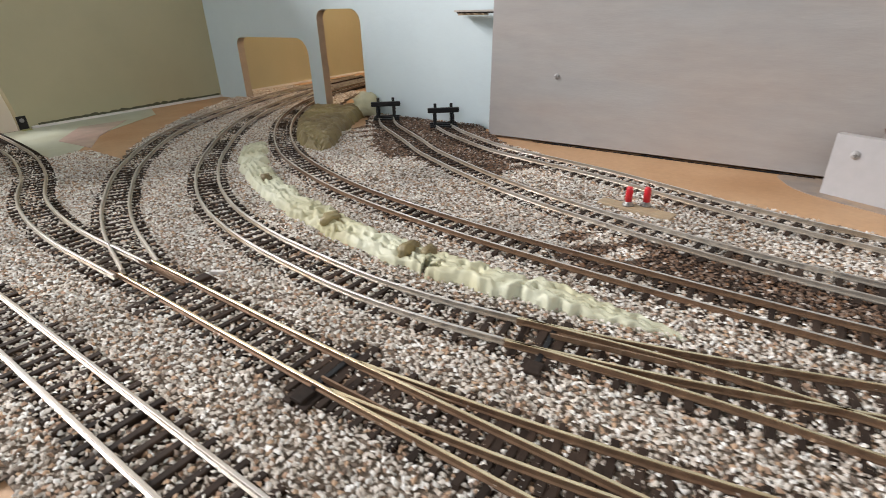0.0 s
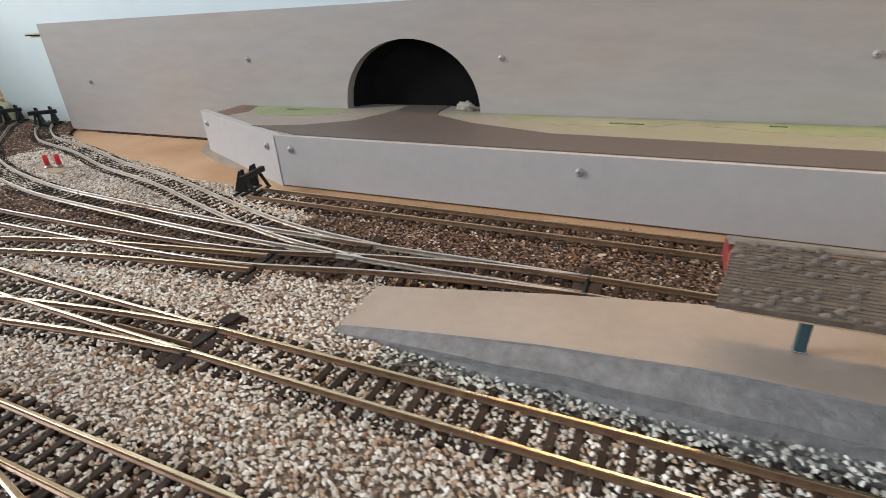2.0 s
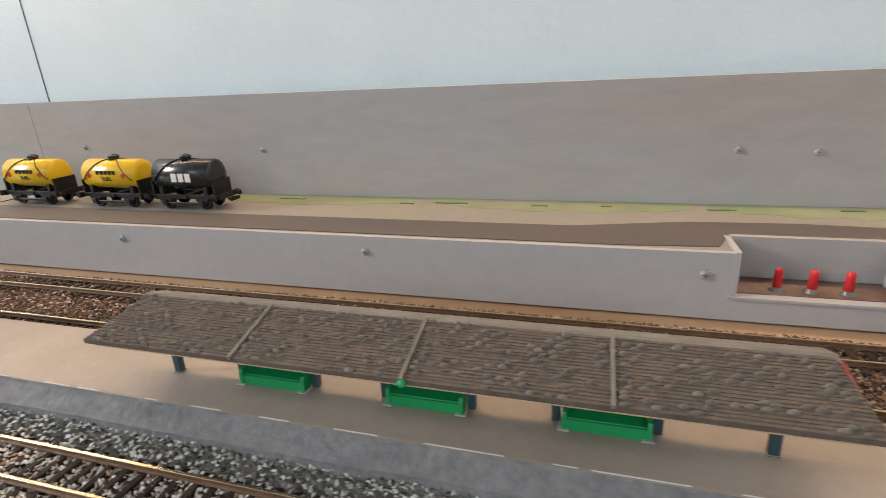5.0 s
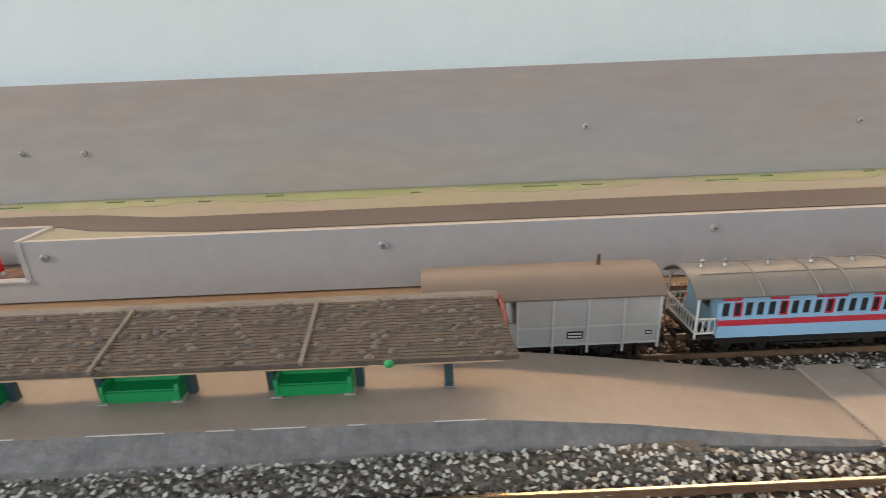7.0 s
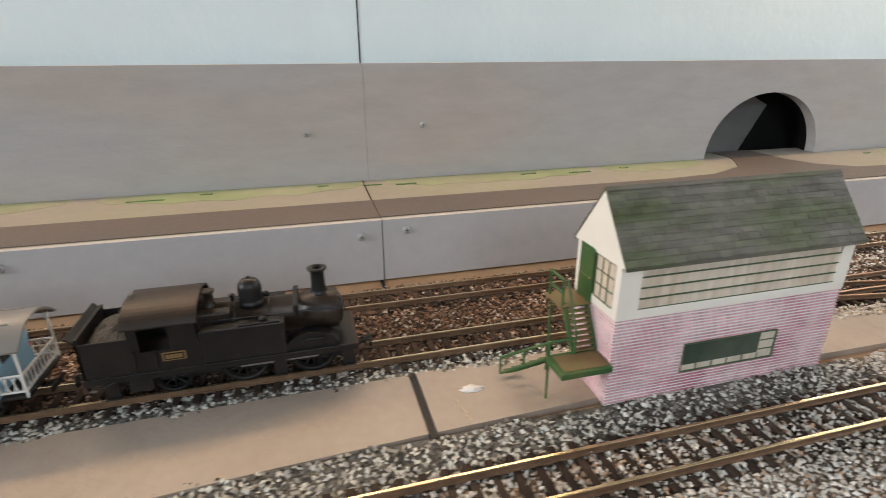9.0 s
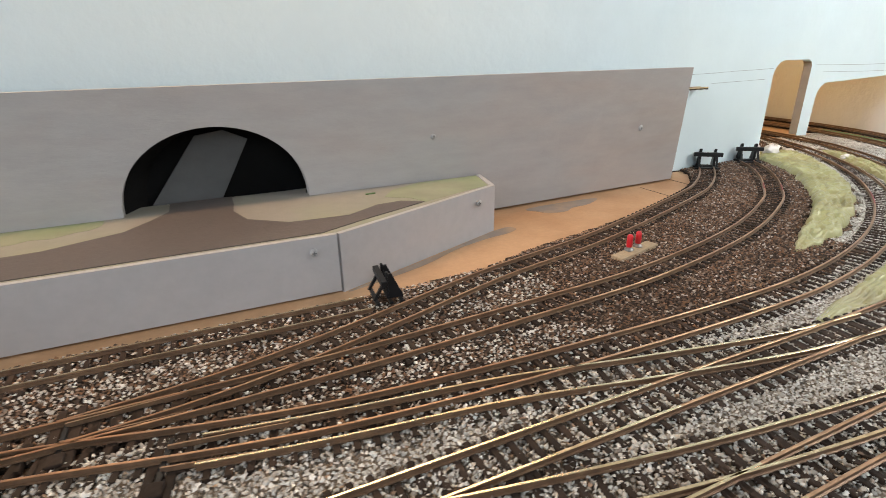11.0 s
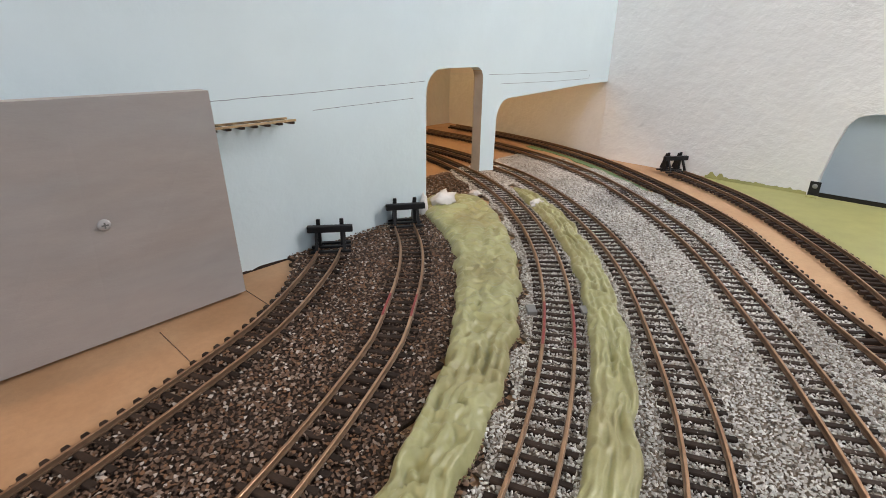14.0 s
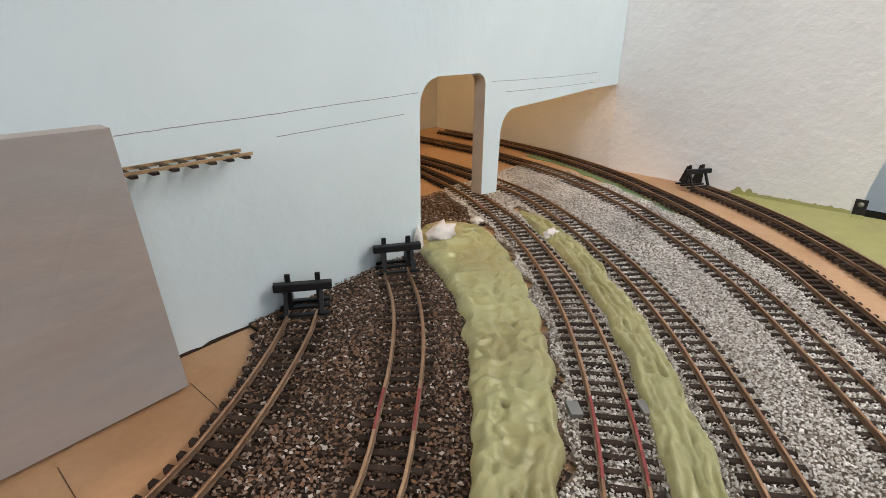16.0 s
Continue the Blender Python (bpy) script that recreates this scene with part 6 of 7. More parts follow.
    for x in posts:
        bm = bmesh.new()
        box(bm, x - x0 - 0.032, x - x0 + 0.032, 2.79, 2.85, 0.344, 0.81, 0.006)
        box(bm, x - x0 - 0.04, x - x0 + 0.04, 2.78, 2.86, 0.344, 0.352, 0.003, mi=1)
        part("post", bm, [POST, GLUE], c, "dark teal square post with glue foot")
    return c


def bench(x0, x1):
    b = thing("platform_bench", x0, 2.80, 0.344, 0, "bright green painted platform bench under the canopy", "bench", "platform benches")
    w = x1 - x0
    bm = bmesh.new()
    box(bm, 0.03, w - 0.03, -0.02, 0.11, 0.075, 0.095, 0.004)
    part("seat", bm, GREEN, b)
    bm = bmesh.new()
    prism(bm, [(0.10, 0.085), (0.125, 0.085), (0.165, 0.235), (0.14, 0.235)], 0.02, w - 0.02, "x")
    box(bm, 0.02, w - 0.02, 0.13, 0.168, 0.215, 0.24, 0.004)
    part("backrest", bm, GREEN, b)
    bm = bmesh.new()
    box(bm, 0.02, w - 0.02, -0.035, -0.015, 0.0, 0.085, 0.003)
    part("front_panel", bm, GREEN, b)
    for x in (0.0, w - 0.03):
        bm = bmesh.new()
        prism(bm, [(-0.045, 0.0), (0.13, 0.0), (0.17, 0.25), (0.14, 0.25), (0.09, 0.15), (-0.03, 0.14), (-0.045, 0.10)], x, x + 0.03, "x")
        part("bench_end", bm, GREEN, b)
    bm = bmesh.new()
    box(bm, -0.03, 0.05, -0.06, 0.12, 0.0, 0.012, 0.004)
    box(bm, w - 0.06, w + 0.02, -0.06, 0.12, 0.0, 0.012, 0.004)
    part("glue_patch", bm, GLUE, b, "whitish glue at the feet")
    return b


CAN = "long low platform canopy with brown-grey card slates and teal posts"
canopy(17.28, 2, 1.517, (17.78, 19.90), "short platform canopy with brown-grey card slates and teal posts", (0,))
canopy(20.31, 2, 1.42, (20.62, 22.62), "short platform canopy with brown-grey card slates and teal posts", (1,))
canopy(27.02, 4, 1.335, (27.45, 32.02), CAN)
canopy(34.04, 4, 1.335, (34.50, 38.98), CAN)
for a, b in ((18.52, 19.12), (21.36, 21.97), (28.12, 28.72), (29.42, 30.02), (30.72, 31.30), (35.16, 35.72), (36.47, 37.04), (37.72, 38.28)):
    bench(a, b)
    for x in (a - 0.045, b + 0.045):
        bm = bmesh.new()
        box(bm, x - 0.03, x + 0.03, 2.84, 2.90, 0.344, 0.80, 0.006)
        tagged(part("canopy_support", bm, POST), "dark teal canopy support beside a green bench", "support", "canopy supports")
# little green and dark marks on the eaves
for x in (19.05, 29.7, 35.5, 38.6):
    bm = bmesh.new()
    turned(bm, [(0.03, 0), (0.035, 0.02), (0.02, 0.04)], (x, 2.43, 0.78), "z", 10)
    tagged(part("paint_blob", bm, GREEN), "small green paint blob on a canopy edge", "paint blob")


# ---- signal box ----
LANDINGBROWN = mat("worn_brown_landing", (0.19, 0.125, 0.055), 0.7, vary=0.25, tint=(0.08, 0.11, 0.03), tint_scale=60)

def signal_box():
    X0, X1, Y0, Y1 = 47.48, 49.63, 2.515, 3.11
    s = thing("signal_box", X0, Y0, 0.0, 0, "card model signal box, pink brick base, cream windows, mossy roof", "signal box")
    W, D, H, T = X1 - X0, Y1 - Y0, 0.765, 1.24
    # front wall in four pieces round the locking-room window
    wx0, wx1, wz0, wz1 = 0.66, 1.58, 0.20, 0.46
    bm = bmesh.new()
    for x0, x1, z0, z1 in ((0, W, 0, wz0), (0, W, wz1, H), (0, wx0, wz0, wz1), (wx1, W, wz0, wz1)):
        box(bm, x0, x1, 0.0, 0.03, z0, z1)
    box(bm, 0, W, D - 0.03, D, 0, H)
    box(bm, 0, 0.03, 0.03, D - 0.03, 0, H)
    box(bm, W - 0.03, W, 0.03, D - 0.03, 0, H)
    base = part("base_wall", bm, MORTAR, s, "pale mortar coloured base wall")
    n = 27
    hgt = H / n
    rr = random.Random(2)
    for k in range(n):
        z0, z1 = k * hgt + hgt * 0.6, (k + 1) * hgt
        o = 0.007 + 0.003 * rr.random()
        if z1 < wz0 or z0 > wz1:
            outlines = [[(-o, D), (-o, -o), (W + o, -o), (W + o, D), (W, D), (W, -0.001), (0, -0.001), (0, D)]]
        else:
            outlines = [[(-o, D), (-o, -o), (wx0, -o), (wx0, -0.001), (0, -0.001), (0, D)], [(W + o, D), (W + o, -o), (wx1, -o), (wx1, -0.001), (W, -0.001), (W, D)]]
        for ol in outlines:
            bm = bmesh.new()
            prism(bm, ol, z0, z1)
            part("brick_course", bm, BRICK, base)
    # locking room window
    bm = bmesh.new()
    for x0, x1, z0, z1 in ((wx0, wx1, wz0 - 0.002, wz0 + 0.004), (wx0, wx1, wz1 - 0.005, wz1 + 0.003), (wx0 - 0.002, wx0 + 0.005, wz0, wz1), (wx1 - 0.005, wx1 + 0.002, wz0, wz1)):
        box(bm, x0, x1, -0.014, 0.01, z0, z1, 0.003)
    fr = part("lower_window", bm, DKGREEN, s, "thin green frame of the low window")
    bm = bmesh.new()
    box(bm, wx0 + 0.004, wx1 - 0.15, 0.006, 0.012, wz0 + 0.055, wz1 - 0.004)
    part("pane", bm, mat("dark_green_glass", (0.055, 0.075, 0.058), 0.15, vary=0.2, tint=(0.10, 0.12, 0.09), tint_scale=30), fr)
    bm = bmesh.new()
    prism(bm, [(wx0 + 0.004, wz0 + 0.004), (wx1 - 0.004, wz0 + 0.004), (wx1 - 0.004, wz1 - 0.004), (wx1 - 0.15, wz1 - 0.004), (wx1 - 0.15, wz0 + 0.055), (wx0 + 0.004, wz0 + 0.055)], 0.004, 0.012, "y")
    part("pane", bm, CURTAIN, fr, "pale curtained pane")
    bm = bmesh.new()
    for k in (1, 2):
        z = wz0 + (wz1 - wz0) * k / 3
        box(bm, wx1 - 0.15, wx1, -0.004, 0.006, z - 0.003, z + 0.003)
    for k in range(1, 6):
        x = wx0 + (wx1 - wx0) * k / 6
        box(bm, x - 0.003, x + 0.003, -0.004, 0.006, wz0, wz0 + 0.055)
    part("glazing_bar", bm, DKGREEN, fr)
    # operating floor: cream band, corner posts, windows with curtains
    bm = bmesh.new()
    box(bm, -0.01, W + 0.01, -0.012, D + 0.01, H, H + 0.075, 0.004)
    box(bm, -0.01, W + 0.01, -0.012, D + 0.01, T - 0.05, T, 0.004)
    for x0, x1 in ((-0.01, 0.17), (W - 0.11, W + 0.01)):
        box(bm, x0, x1, -0.012, 0.06, H + 0.07, T - 0.045)
        box(bm, x0, x1, D - 0.06, D + 0.01, H + 0.07, T - 0.045)
    part("upper_frame", bm, CREAMCARD, s, "cream card frame of the upper floor")
    bm = bmesh.new()
    box(bm, 0.165, W - 0.105, 0.0, 0.012, H + 0.07, T - 0.045)
    front = part("front_window", bm, CURTAIN, s, "wide cream curtained front windows")
    for k in range(5):
        z = H + 0.075 + (T - 0.05 - H - 0.075) * k / 4
        bm = bmesh.new()
        box(bm, 0.165, W - 0.105, -0.008, 0.002, z - 0.005, z + 0.005)
        part("glazing_bar", bm, DKGREEN, front)
    for k in (0, 5):
        x = 0.165 + (W - 0.27) * k / 5
        bm = bmesh.new()
        box(bm, x - 0.003, x + 0.003, -0.009, 0.002, H + 0.07, T - 0.045)
        part("glazing_bar", bm, DKGREEN, front)
    for xx in (-0.004, W - 0.006):
        bm = bmesh.new()
        box(bm, xx, xx + 0.010, 0.06, D - 0.28, H + 0.07, T - 0.045)
        ew = part("end_window", bm, CURTAIN, s, "cream curtained end window")
        for k in range(4):
            y = 0.06 + (D - 0.34) * k / 3
            bm = bmesh.new()
            box(bm, xx - 0.006, xx + 0.016, y - 0.004, y + 0.004, H + 0.07, T - 0.045)
            part("glazing_bar", bm, DKGREEN, ew)
        for k in range(4):
            z = H + 0.075 + (T - 0.05 - H - 0.075) * k / 3
            bm = bmesh.new()
            box(bm, xx - 0.006, xx + 0.016, 0.06, D - 0.28, z - 0.004, z + 0.004)
            part("glazing_bar", bm, DKGREEN, ew)
    bm = bmesh.new()
    box(bm, -0.02, 0.0, D - 0.26, D - 0.05, H - 0.02, T - 0.02, 0.003)
    box(bm, -0.026, -0.016, D - 0.24, D - 0.07, H + 0.05, H + 0.2, 0.003)
    box(bm, -0.026, -0.016, D - 0.24, D - 0.07, H + 0.24, T - 0.06, 0.003)
    door = part("door", bm, MIDGREEN, s, "green panelled door")
    bm = bmesh.new()
    turned(bm, [(0.008, 0), (0.008, 0.015)], (-0.03, D - 0.245, H + 0.2), "y", 8)
    part("door_knob", bm, BRASS, door)
    # gables and roof
    yr, zr = D / 2, 1.695
    for xx in (-0.018, W - 0.012):
        bm = bmesh.new()
        prism(bm, [(-0.055, T - 0.03), (D + 0.055, T - 0.03), (yr, zr - 0.006)], xx, xx + 0.03, "x")
        part("gable", bm, CREAMCARD, s, "cream card gable")
    slopes = ((-0.07, T - 0.035, 1), (D + 0.07, T - 0.035, -1))
    for ye, ze, sg in slopes:
        bm = bmesh.new()
        prism(bm, [(ye, ze - 0.014), (ye, ze + 0.01), (yr, zr + 0.01), (yr, zr - 0.02)], -0.016, W + 0.03, "x")
        slope = part("roof_slope", bm, ROOFGREEN, s, "mossy grey-green slated roof slope")
        rows = 11
        cols = 22
        bm = bmesh.new()
        for i in range(rows):
            t0, t1 = i / rows, min(1, (i + 1.15) / rows)
            for j in range(cols + 1):
                x0, x1 = [min(max(-0.02 + (W + 0.055) * (j + e - (0.5 if i % 2 else 0)) / cols, -0.02), W + 0.035) for e in (0.005, 0.99)]
                if x1 - x0 < 0.01:
                    continue
                lift = 0.006 + 0.010 * rr.random()
                q = [[bm.verts.new((x, ye + (yr - ye) * t, ze + (zr - ze) * t + up)) for x in (x0, x1)] for t, up in ((t0, 0.008), (t0, 0.012 + lift), (t1, 0.012))]
                for g, h_ in ((q[0], q[1]), (q[1], q[2]), (q[2], q[0])):
                    bm.faces.new((g[0], g[1], h_[1], h_[0]))
                bm.faces.new((q[0][0], q[1][0], q[2][0]))
                bm.faces.new((q[0][1], q[2][1], q[1][1]))
        tagged(part("slate_covering", bm, ROOFGREEN, slope), kind="stuff")
    bm = bmesh.new()
    prism(bm, [(yr - 0.03, zr + 0.0), (yr, zr + 0.025), (yr + 0.03, zr + 0.0)], -0.02, W + 0.035, "x")
    part("ridge", bm, ROOFGREEN, s)
    # outside stair on the west end
    bm = bmesh.new()
    box(bm, -0.26, -0.02, D - 0.24, D + 0.0, 0.725, 0.75, 0.004)
    stair = part("stair", bm, MIDGREEN, s, "green outside stair with landings")
    steps = 8
    for k in range(steps):
        t = (k + 0.5) / steps
        bm = bmesh.new()
        box(bm, -0.20, -0.03, D - 0.27 - t * 0.16, D - 0.23 - t * 0.16, 0.715 - t * 0.31, 0.727 - t * 0.31, 0.002)
        part("tread", bm, LANDINGBROWN, stair, "worn tan stair tread")
    bm = bmesh.new()
    for x in (-0.215, -0.022):
        prism(bm, [(D - 0.22, 0.665), (D - 0.22, 0.765), (D - 0.42, 0.44), (D - 0.42, 0.35)], x - 0.012, x + 0.012, "x")
    part("stringer", bm, MIDGREEN, stair)
    bm = bmesh.new()
    box(bm, -0.44, -0.015, -0.07, 0.21, 0.365, 0.415, 0.006)
    part("lower_landing", bm, MIDGREEN, stair, "green lower landing with a worn tan top")
    bm = bmesh.new()
    box(bm, -0.40, -0.03, -0.04, 0.17, 0.414, 0.419)
    part("landing_top", bm, LANDINGBROWN, stair)
    bm = bmesh.new()
    box(bm, -0.29, -0.015, D - 0.27, D + 0.01, 0.75, 0.757)
    part("landing_top", bm, LANDINGBROWN, stair)
    for p, q in (((-0.25, D - 0.24, 0.75), (-0.25, D - 0.24, 0.98)), ((-0.25, D - 0.02, 0.75), (-0.25, D - 0.02, 0.98)), ((-0.25, D - 0.24, 0.97), (-0.25, D - 0.02, 0.97)), ((-0.25, D - 0.24, 0.86), (-0.25, D - 0.02, 0.86)),
                 ((-0.215, D - 0.24, 0.97), (-0.215, D - 0.43, 0.60)), ((-0.215, D - 0.43, 0.41), (-0.215, D - 0.43, 0.61)), ((-0.42, 0.19, 0.40), (-0.42, 0.19, 0.55)), ((-0.42, 0.19, 0.54), (-0.22, 0.19, 0.54)),
                 ((-0.42, 0.19, 0.54), (-0.66, 0.58, 0.20)), ((-0.44, 0.21, 0.38), (-0.66, 0.58, 0.04)), ((-0.66, 0.58, 0.04), (-0.66, 0.58, 0.21)), ((-0.30, 0.21, 0.38), (-0.52, 0.58, 0.04)),
                 ((-0.54, 0.385, 0.22), (-0.54, 0.385, 0.37)), ((-0.42, 0.19, 0.37), (-0.42, 0.19, 0.02)), ((-0.24, D - 0.04, 0.73), (-0.24, D - 0.04, 0.02))):
        bm = bmesh.new()
        rod(bm, p, q, 0.012, 6)
        part("handrail", bm, MIDGREEN, stair)
    for k in range(5):
        t = (k + 0.5) / 5
        bm = bmesh.new()
        bmx = (-0.37 - 0.22 * t, 0.22 + 0.37 * t, 0.38 - 0.34 * t)
        box(bm, bmx[0] - 0.07, bmx[0] + 0.07, bmx[1] - 0.025, bmx[1] + 0.025, bmx[2] - 0.006, bmx[2] + 0.006)
        part("tread", bm, MIDGREEN, stair)
    return s


signal_box()


# ---- buffer stops ----
def buffer_stop(x, y, rz, k=1.0, label="black plastic buffer stop at the end of a siding"):
    b = thing("buffer_stop", x, y, 0.03, rz, label, "buffer stop", "buffer stops")
    bm = bmesh.new()
    box(bm, -0.045, 0.045, -0.33, 0.33, 0.29, 0.39, 0.012)
    part("crossbeam", bm, BLACK, b)
    for s_ in (-1, 1):
        bm = bmesh.new()
        box(bm, 0.045, 0.085, s_ * 0.17 - 0.03, s_ * 0.17 + 0.03, 0.05, 0.47, 0.008)
        prism(bm, [(0.085, 0.44), (0.085, 0.05), (0.30, 0.05), (0.30, 0.08), (0.14, 0.44)], s_ * 0.17 - 0.02, s_ * 0.17 + 0.02, "y")
        part("upright", bm, BLACK, b)
        bm = bmesh.new()
        prism(bm, [(-0.02, 0.30), (-0.16, 0.06), (-0.12, 0.05), (0.03, 0.30)], s_ * 0.20 - 0.022, s_ * 0.20 + 0.022, "y")
        part("strut", bm, BLACK, b)
    bm = bmesh.new()
    for x_ in (-0.1, 0.1, 0.26):
        box(bm, x_ - 0.03, x_ + 0.03, -0.29, 0.29, 0.0, 0.035, 0.005)
    part("base_sleeper", bm, BLACK, b)
    b.scale = (k, k, k)


buffer_stop(66.56, 8.22, 57)
buffer_stop(65.02, 8.20, 52)
buffer_stop(-0.10, 7.52, 128)
buffer_stop(1.50, 7.52, 128)
buffer_stop(11.22, 4.92, 188, 0.82)
buffer_stop(55.42, 4.92, -6, 0.82)
buffer_stop(73.95, 6.45, 57)


# ---- toggle switches with red sleeves ----
def toggle(x, y, z, tall=0.26):
    t = thing("toggle_switch", x, y, z, 0, "small toggle switch with a red plastic sleeve", "switch", "toggle switches")
    bm = bmesh.new()
    turned(bm, [(0.07, 0), (0.07, 0.018), (0.045, 0.022), (0.045, 0.05), (0.03, 0.055)], (0, 0, 0), "z", 16)
    part("nut", bm, STEEL, t, "steel nut and collar")
    bm = bmesh.new()
    turned(bm, [(0.028, 0.05), (0.045, 0.055), (0.042, tall - 0.02), (0.03, tall), (0.012, tall + 0.004)], (0, 0, 0), "z", 14)
    part("sleeve", bm, RED, t, "red sleeve")


for x in (32.81, 33.14, 33.47):
    toggle(x, 5.62, 0.28)
for x, y in ((59.23, 4.73), (59.46, 4.79), (6.22, 4.82), (6.41, 4.92)):
    toggle(x, y, 0.05, 0.24)
for x, y, r in ((59.34, 4.71, 14), (6.32, 4.80, -8)):
    bm = bmesh.new()
    box(bm, -0.47, 0.47, -0.10, 0.10, -0.02, 0.05, 0.01)
    w = tagged(part("switch_block", bm, WOOD), "rough wooden strip that holds two switches", "wooden strip")
    w.matrix_basis = pose(x * U, y * U, 0, 0, 0, r)


# ---- point motors, hatches and stumps ----
def point_motor(x, y, rz, long=0.78):
    p = thing("point_motor", x, y, 0, rz, "dark brown point mechanism across the track", "point motor", "point motors")
    bm = bmesh.new()
    box(bm, -0.11, -0.035, -long / 2, long / 2, -0.01, 0.037, 0.006)
    box(bm, 0.035, 0.11, -long / 2, long / 2, -0.01, 0.037, 0.006)
    part("timber", bm, SLEEPER, p)
    bm = bmesh.new()
    box(bm, -0.06, 0.06, -long / 2 + 0.02, -long / 2 + 0.16, 0.03, 0.065, 0.01)
    part("motor_cover", bm, SLEEPER, p)
    bm = bmesh.new()
    box(bm, -0.022, 0.022, -0.24, 0.24, 0.02, 0.05, 0.004)
    part("tie_bar", bm, BLACK, p)
    bm = bmesh.new()
    box(bm, 0.11, 0.62, -0.14, 0.14, -0.01, 0.006)
    part("toe_bed", bm, SLEEPER, p, "dark empty bed under the switch blades")
    for s_ in (-1, 1):
        bm = bmesh.new()
        prism(bm, [(0.0, s_ * 0.125), (0.9, s_ * 0.148), (0.9, s_ * 0.135), (0.0, s_ * 0.108)], 0.04, 0.082)
        part("switch_blade", bm, [RAILSIDE], p)


for x, y, r in ((13.53, 1.83, 180), (5.46, 0.50, 2), (6.6, 1.60, 8), (13.0, 3.07, 186), (3.34, 0.48, 180), (9.45, 0.52, 0), (52.6, 1.91, 0), (53.1, 3.0, -10), (16.3, 3.66, 180), (50.0, 3.66, 0), (52.35, 3.64, 0), (13.95, 3.66, 180)):
    point_motor(x, y, r)
bm = bmesh.new()
turned(bm, [(0.085, -0.02), (0.085, 0.27), (0.078, 0.29), (0.03, 0.285)], (45.4, 4.2, 0), "z", 18)
tagged(part("stump", bm, RUST), "rusty brown cylindrical stump between the tracks", "stump")
bm = bmesh.new()
box(bm, 44.5, 44.95, 4.06, 4.38, -0.01, 0.03, 0.01)
box(bm, 44.56, 44.89, 4.11, 4.33, 0.03, 0.04, 0.005)
tagged(part("hatch", bm, SLEEPER), "dark brown flat hatch between the tracks", "hatch")


# ---- clay banks beside the curves ----
def clay_bank(path, d0, d1, height, seed, material, label, ragged=0.0):
    """A kneaded bank along a plan path of (x, y, heading), from d0 to d1 to its right; either may change along it."""
    px, py, ph = path
    n, m = 420, 26
    run = np.linspace(0, 1, len(px))
    ends = [np.interp(np.linspace(0, 1, n + 1), np.linspace(0, 1, len(d)), d) for d in (d0, d1)]
    bm = bmesh.new()
    grid = []
    for i in range(n + 1):
        t = i / n
        cx, cy = float(np.interp(t, run, px)), float(np.interp(t, run, py))
        h = float(np.interp(t, run, ph))
        taper = min(1, t * 7, (1 - t) * 12) ** 0.6
        row = []
        for j in range(m + 1):
            u = j / m
            lo = ends[0][i] + 0.06 * noise.noise((t * 30, seed, 0)) + ragged * noise.noise((t * 95, seed + 2, 0))
            hi = ends[1][i] + 0.09 * noise.noise((t * 26, seed + 9, 0)) + 2 * ragged * noise.noise((t * 80, seed + 4, 0))
            c = (lo + hi) / 2
            d = c + (lo + (hi - lo) * u - c) * max(taper, 0.12)
            x, y = cx + d * math.sin(h), cy - d * math.cos(h)
            hgt = height * taper * min(1.0, 2.6 * math.sin(math.pi * u)) ** 0.7
            # kneaded folds, drawn out along the bank, and finger dents
            fold = 1 - abs(noise.noise((t * 22 + 0.8 * noise.noise((t * 60, u * 5, seed)), u * 5.5, seed)))
            dent = abs(noise.noise((t * 75, u * 4.0, seed + 3)))
            smear = noise.noise((t * 34, u * 17, seed + 5))
            hgt *= 0.42 + 0.62 * fold ** 2 - 0.5 * max(0.0, dent - 0.28) + 0.08 * smear
            z = -0.06 if j in (0, m) else max(0.004, hgt) + 0.003 * noise.noise((t * 300, u * 22, seed))
            row.append(bm.verts.new((x, y, z)))
        grid.append(row)
    for a, b in zip(grid, grid[1:]):
        for j in range(m):
            bm.faces.new((a[j], a[j + 1], b[j + 1], b[j]))
    tagged(part("clay_bank", bm, material, smooth=True), label, "clay bank", "clay banks")


def curve_path(a0, a1):
    pts = np.array(arc(*M_C, M_R, a0, a1, 60))
    return pts[:, 0], pts[:, 1], np.radians(np.linspace(a0, a1, 60)) + math.pi / 2


PALECLAY = mat("pale_green_clay", (0.60, 0.60, 0.45), 0.58, vary=0.12, scale=70, tint=(0.42, 0.36, 0.16), tint_scale=12, tint_amount=0.7, bump=0.2, bump_scale=140)
BROWNCLAY = mat("brown_olive_clay", (0.27, 0.215, 0.095), 0.5, vary=0.15, scale=60, tint=(0.16, 0.115, 0.06), tint_scale=20, tint_amount=0.85, bump=0.5, bump_scale=140)
clay_bank(curve_path(-88, -31), (0.31, 0.31), (0.74, 0.74), 0.13, 1.0, CLAY, "smeared olive-green clay bank beside the curved track")
clay_bank(curve_path(-78, -32), (-0.92, -1.0, -1.1, -1.28, -1.42, -1.75, -1.9), (-0.44, -0.44), 0.17, 5.0, CLAY, "broad lumpy olive-green clay bank between the curves")
clay_bank(smooth_path([(7.5, 2.30), (6.5, 2.28), (4.9, 2.22), (3.6, 2.38), (1.9, 2.82), (0.2, 3.66), (-0.6, 4.35), (-0.95, 4.75)], 0.05), (-0.17, -0.24), (0.17, 0.24), 0.15, 7.0, PALECLAY, "smeared pale green clay bank beside the curved track", 0.05)
